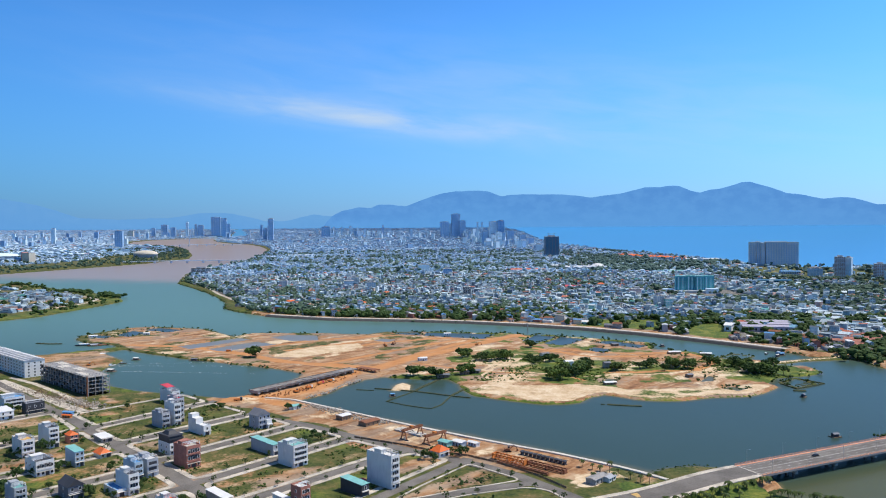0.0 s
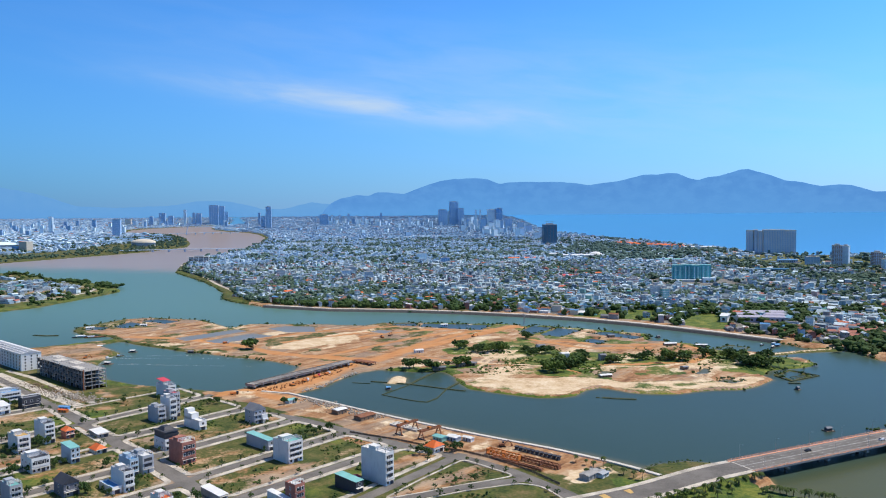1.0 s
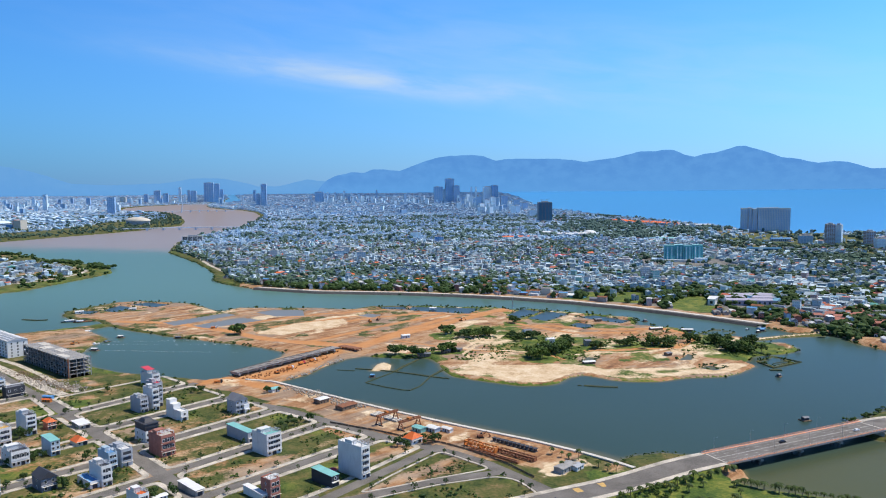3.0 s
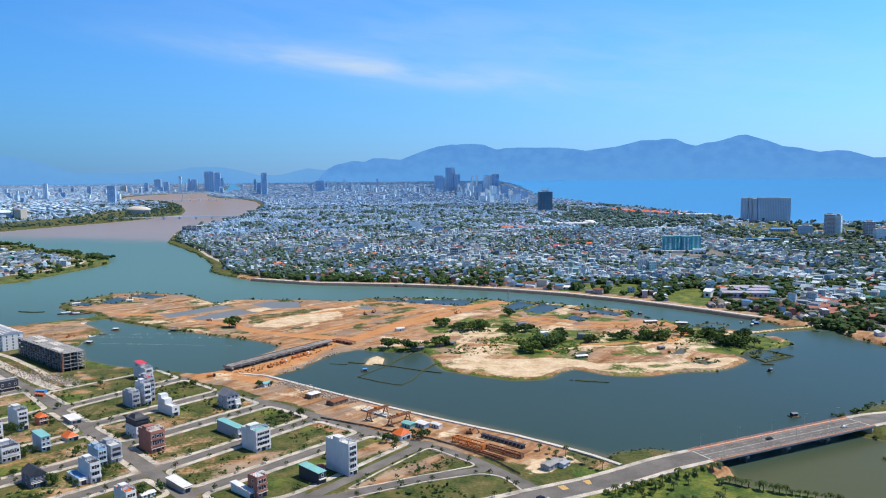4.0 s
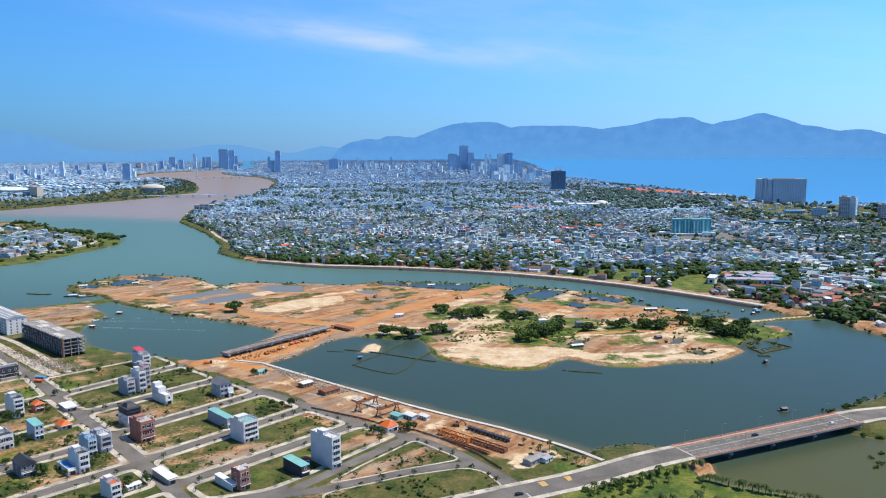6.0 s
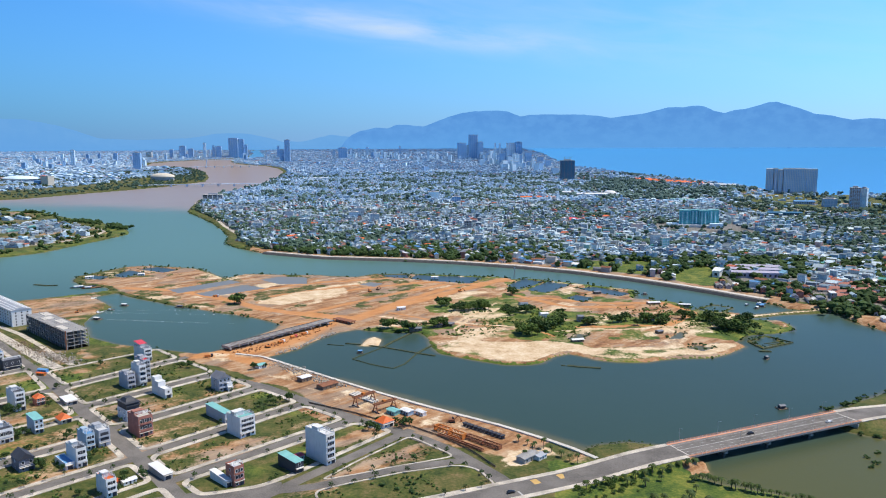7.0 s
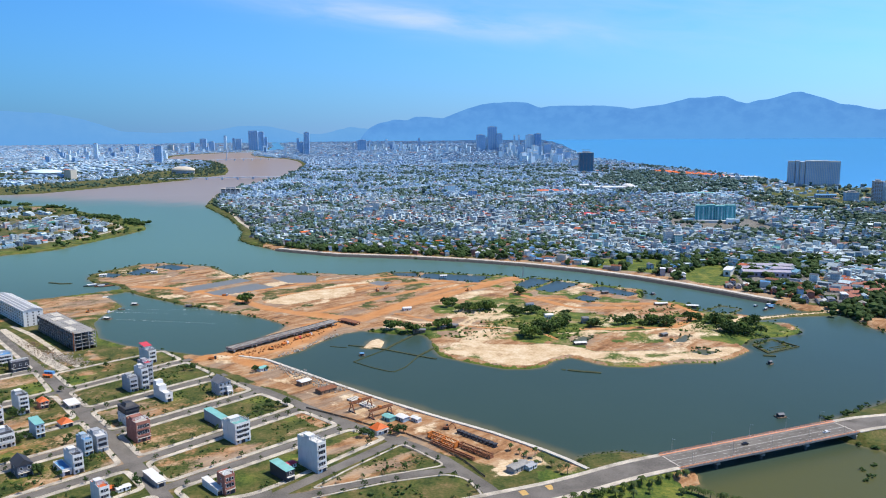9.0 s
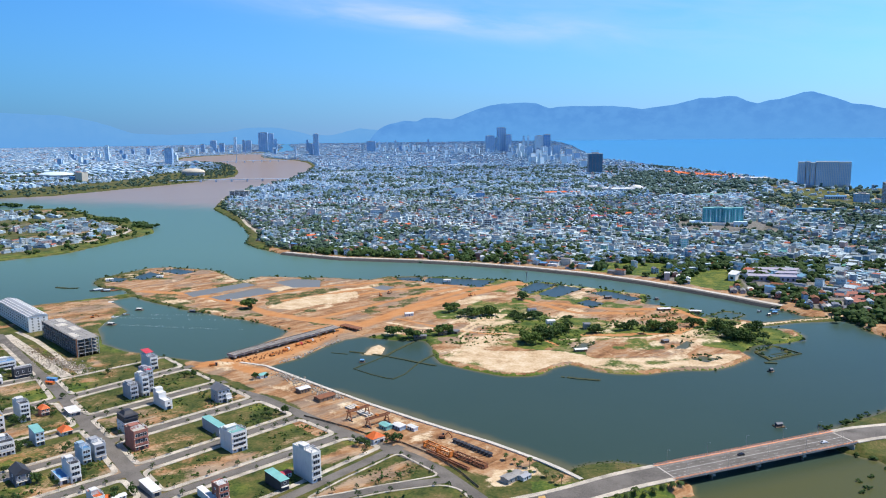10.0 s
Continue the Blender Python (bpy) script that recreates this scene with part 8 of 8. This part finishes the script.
# promenade along the near corner of the town
PROM = [(-800, 2360), (-735, 2215), (-668, 2070), (-590, 1900), (-535, 1785), (-480, 1660), (-432, 1565), (-375, 1453), (-318, 1362), (-278, 1310), (-240, 1268)]
ob = part("promenade", sweep([(x, y, 0) for x, y in PROM], [(-15, 3.0), (-14, 3.3), (14, 3.3), (15, 3.0)]), "paving")
tagged(ob, "broad pale riverside promenade round the town's corner", "pavement", kind="structure")
for side in (-4.6, 4.6):
    ob = part("riverside_road", sweep([(x, y, 0) for x, y in PROM], [(side - 3.4, 3.4), (side, 3.45), (side + 3.4, 3.4)]), "asphalt")
    tagged(ob, "grey asphalt carriageway of the riverside road", "road", kind="structure")
ob = part("shore_path", sweep([(x, y, 0) for x, y in [(-840, 1180), (-798, 1255), (-781, 1313), (-735, 1345), (-713, 1393), (-703, 1438), (-700, 1502), (-713, 1555), (-748, 1607), (-818, 1664)]], [(-4, 2.6), (0, 2.7), (4, 2.6)]), "paving")
tagged(ob, "pale path round the western point", "road", kind="structure")
ob = part("coast_road", sweep([(x, y, 0) for x, y in [(640, 2620), (760, 2320), (900, 2080), (1100, 1850), (1350, 1650)]], [(-14, 3.2), (0, 3.35), (14, 3.2)]), "pale_concrete")
tagged(ob, "wide pale road across the open plain", "road", kind="structure")

# ---- low scrub and weeds ----
r = np.random.RandomState(40)
spots = []
for corners in BLOCKS:
    ring = [W(*c) for c in corners]
    xs, ys = [p[0] for p in ring], [p[1] for p in ring]
    n = int(abs(max(xs) - min(xs)) * abs(max(ys) - min(ys)) / 7)
    x, y = r.uniform(min(xs), max(xs), n), r.uniform(min(ys), max(ys), n)
    ok = (inside_by(x, y, wind(ring)) > 4.5) & (rough(x, y, 16, 3) > -0.02 + 0.3 * r.rand(n)) & (y > 330)
    spots += [(a, b, LAND - 0.15) for a, b in zip(x[ok], y[ok])]
scrub("plot_scrub", spots[::2], 0.3 + 1.0 * r.rand(len(spots[::2])) ** 2, 3, "leaf_light", "low light green scrub on the empty plots", 41)
scrub("plot_scrub", spots[1::2], 0.3 + 1.4 * r.rand(len(spots[1::2])) ** 3, 3, "leaf", "low dark green scrub on the empty plots", 47)
spots = []
for ring in PONDS[3:6] + PONDS[7:] + MORE_PONDS:
    for (ax, ay), (bx, by) in zip(ring, ring[1:] + ring[:1]):
        for q in r.rand(int(math.hypot(bx - ax, by - ay) / 3.2)):
            if r.rand() < 0.55:
                spots.append((ax + (bx - ax) * q + r.normal(0, 1.2), ay + (by - ay) * q + r.normal(0, 1.2), 0.6))
scrub("dyke_scrub", spots, r.uniform(0.7, 1.9, len(spots)), 3, "leaf", "dark green scrub along the pond dykes", 42)
spots = []
for ring, few in ((ISLAND + ISLAND_BACK, 0.28), (EAST_SIDE, 0.9), (FAR_BANK[8:], 0.45)):
    for (ax, ay), (bx, by) in zip(ring, ring[1:]):
        for q in r.rand(int(math.hypot(bx - ax, by - ay) / 2.6)):
            x, y = ax + (bx - ax) * q + r.normal(0, 2), ay + (by - ay) * q + r.normal(0, 2)
            if r.rand() < few * (0.15 if (ring is not EAST_SIDE and y < 680 and x < 305) else 1.0) and wedge(x, y, 300, 2600):
                spots.append((x, y, 0.3))
scrub("shore_scrub", spots, r.uniform(0.8, 2.6, len(spots)), 3, "leaf", "dark green reeds and scrub along the shores", 43)
x, y = r.uniform(119, 166, 240), r.uniform(424, 450, 240)
ok = inside_by(x, y, [(121, 428), (119, 436), (130, 443), (147, 447), (160, 444), (160, 434)]) > 0.5
scrub("shore_scrub", list(zip(x[ok], y[ok], 1.4 + 0 * x[ok])), r.uniform(0.4, 1.0, ok.sum()), 3, "leaf", "rough reeds beside the bridge road", 44)
x, y = r.uniform(10, 380, 5200), r.uniform(640, 900, 5200)
ok = (inside_by(x, y, GREEN_PART) > 0) & (rough(x, y, 20, 3) > 0.0)
scrub("island_scrub", list(zip(x[ok], y[ok], 1.1 + 0 * x[ok])), r.uniform(0.5, 1.9, ok.sum()), 3, "leaf_light", "low green scrub on the sandy island", 45)
x, y = r.uniform(420, 700, 200), r.uniform(690, 900, 200)
ok = (inside_by(x, y, FAR_BANK + FAR_COAST) > 2) & (rough(x, y, 40, 2) > 0.0)
scrub("shore_trees", list(zip(x[ok], y[ok], 2.0 + 0 * x[ok])), r.uniform(2.0, 5.5, ok.sum()), 5, "leaf", "dark green trees on the bank beside the lake", 46)
spots = []
for (ax, ay), (bx, by), n, wide in (((400, 905), (470, 950), 34, 12), ((500, 1050), (560, 1110), 70, 16), ((440, 790), (470, 830), 34, 12), ((412, 880), (440, 930), 22, 9), ((545, 820), (640, 880), 30, 14)):
    for q in r.rand(n):
        spots.append((ax + (bx - ax) * q + r.normal(0, wide), ay + (by - ay) * q + r.normal(0, wide), 2.6))
scrub("bank_trees", spots, r.uniform(3.0, 7.0, len(spots)), 6, "leaf", "tall dark green trees on the far bank", 52)
spots = [(x + r.normal(0, 9), y + r.normal(0, 7), 2.0) for x, y in ((-864, 1751), (-819, 1723), (-735, 1639), (-699, 1611), (-1130, 2000), (-1344, 2118), (-1257, 2076), (-1403, 2159)) for _ in range(16)]
scrub("point_trees", spots, r.uniform(4.0, 8.0, len(spots)), 5, "leaf", "dark green trees on the western point", 53)
spots = [(x + r.normal(0, 0.8), y + r.normal(0, 0.8), -0.2) for x, y in ((281, 428), (291, 435), (303, 446), (276, 415), (282, 421)) for _ in range(4)]
scrub("water_bush", spots, r.uniform(0.9, 1.6, len(spots)), 3, "leaf", "dark bushes standing in shallow water", 48)
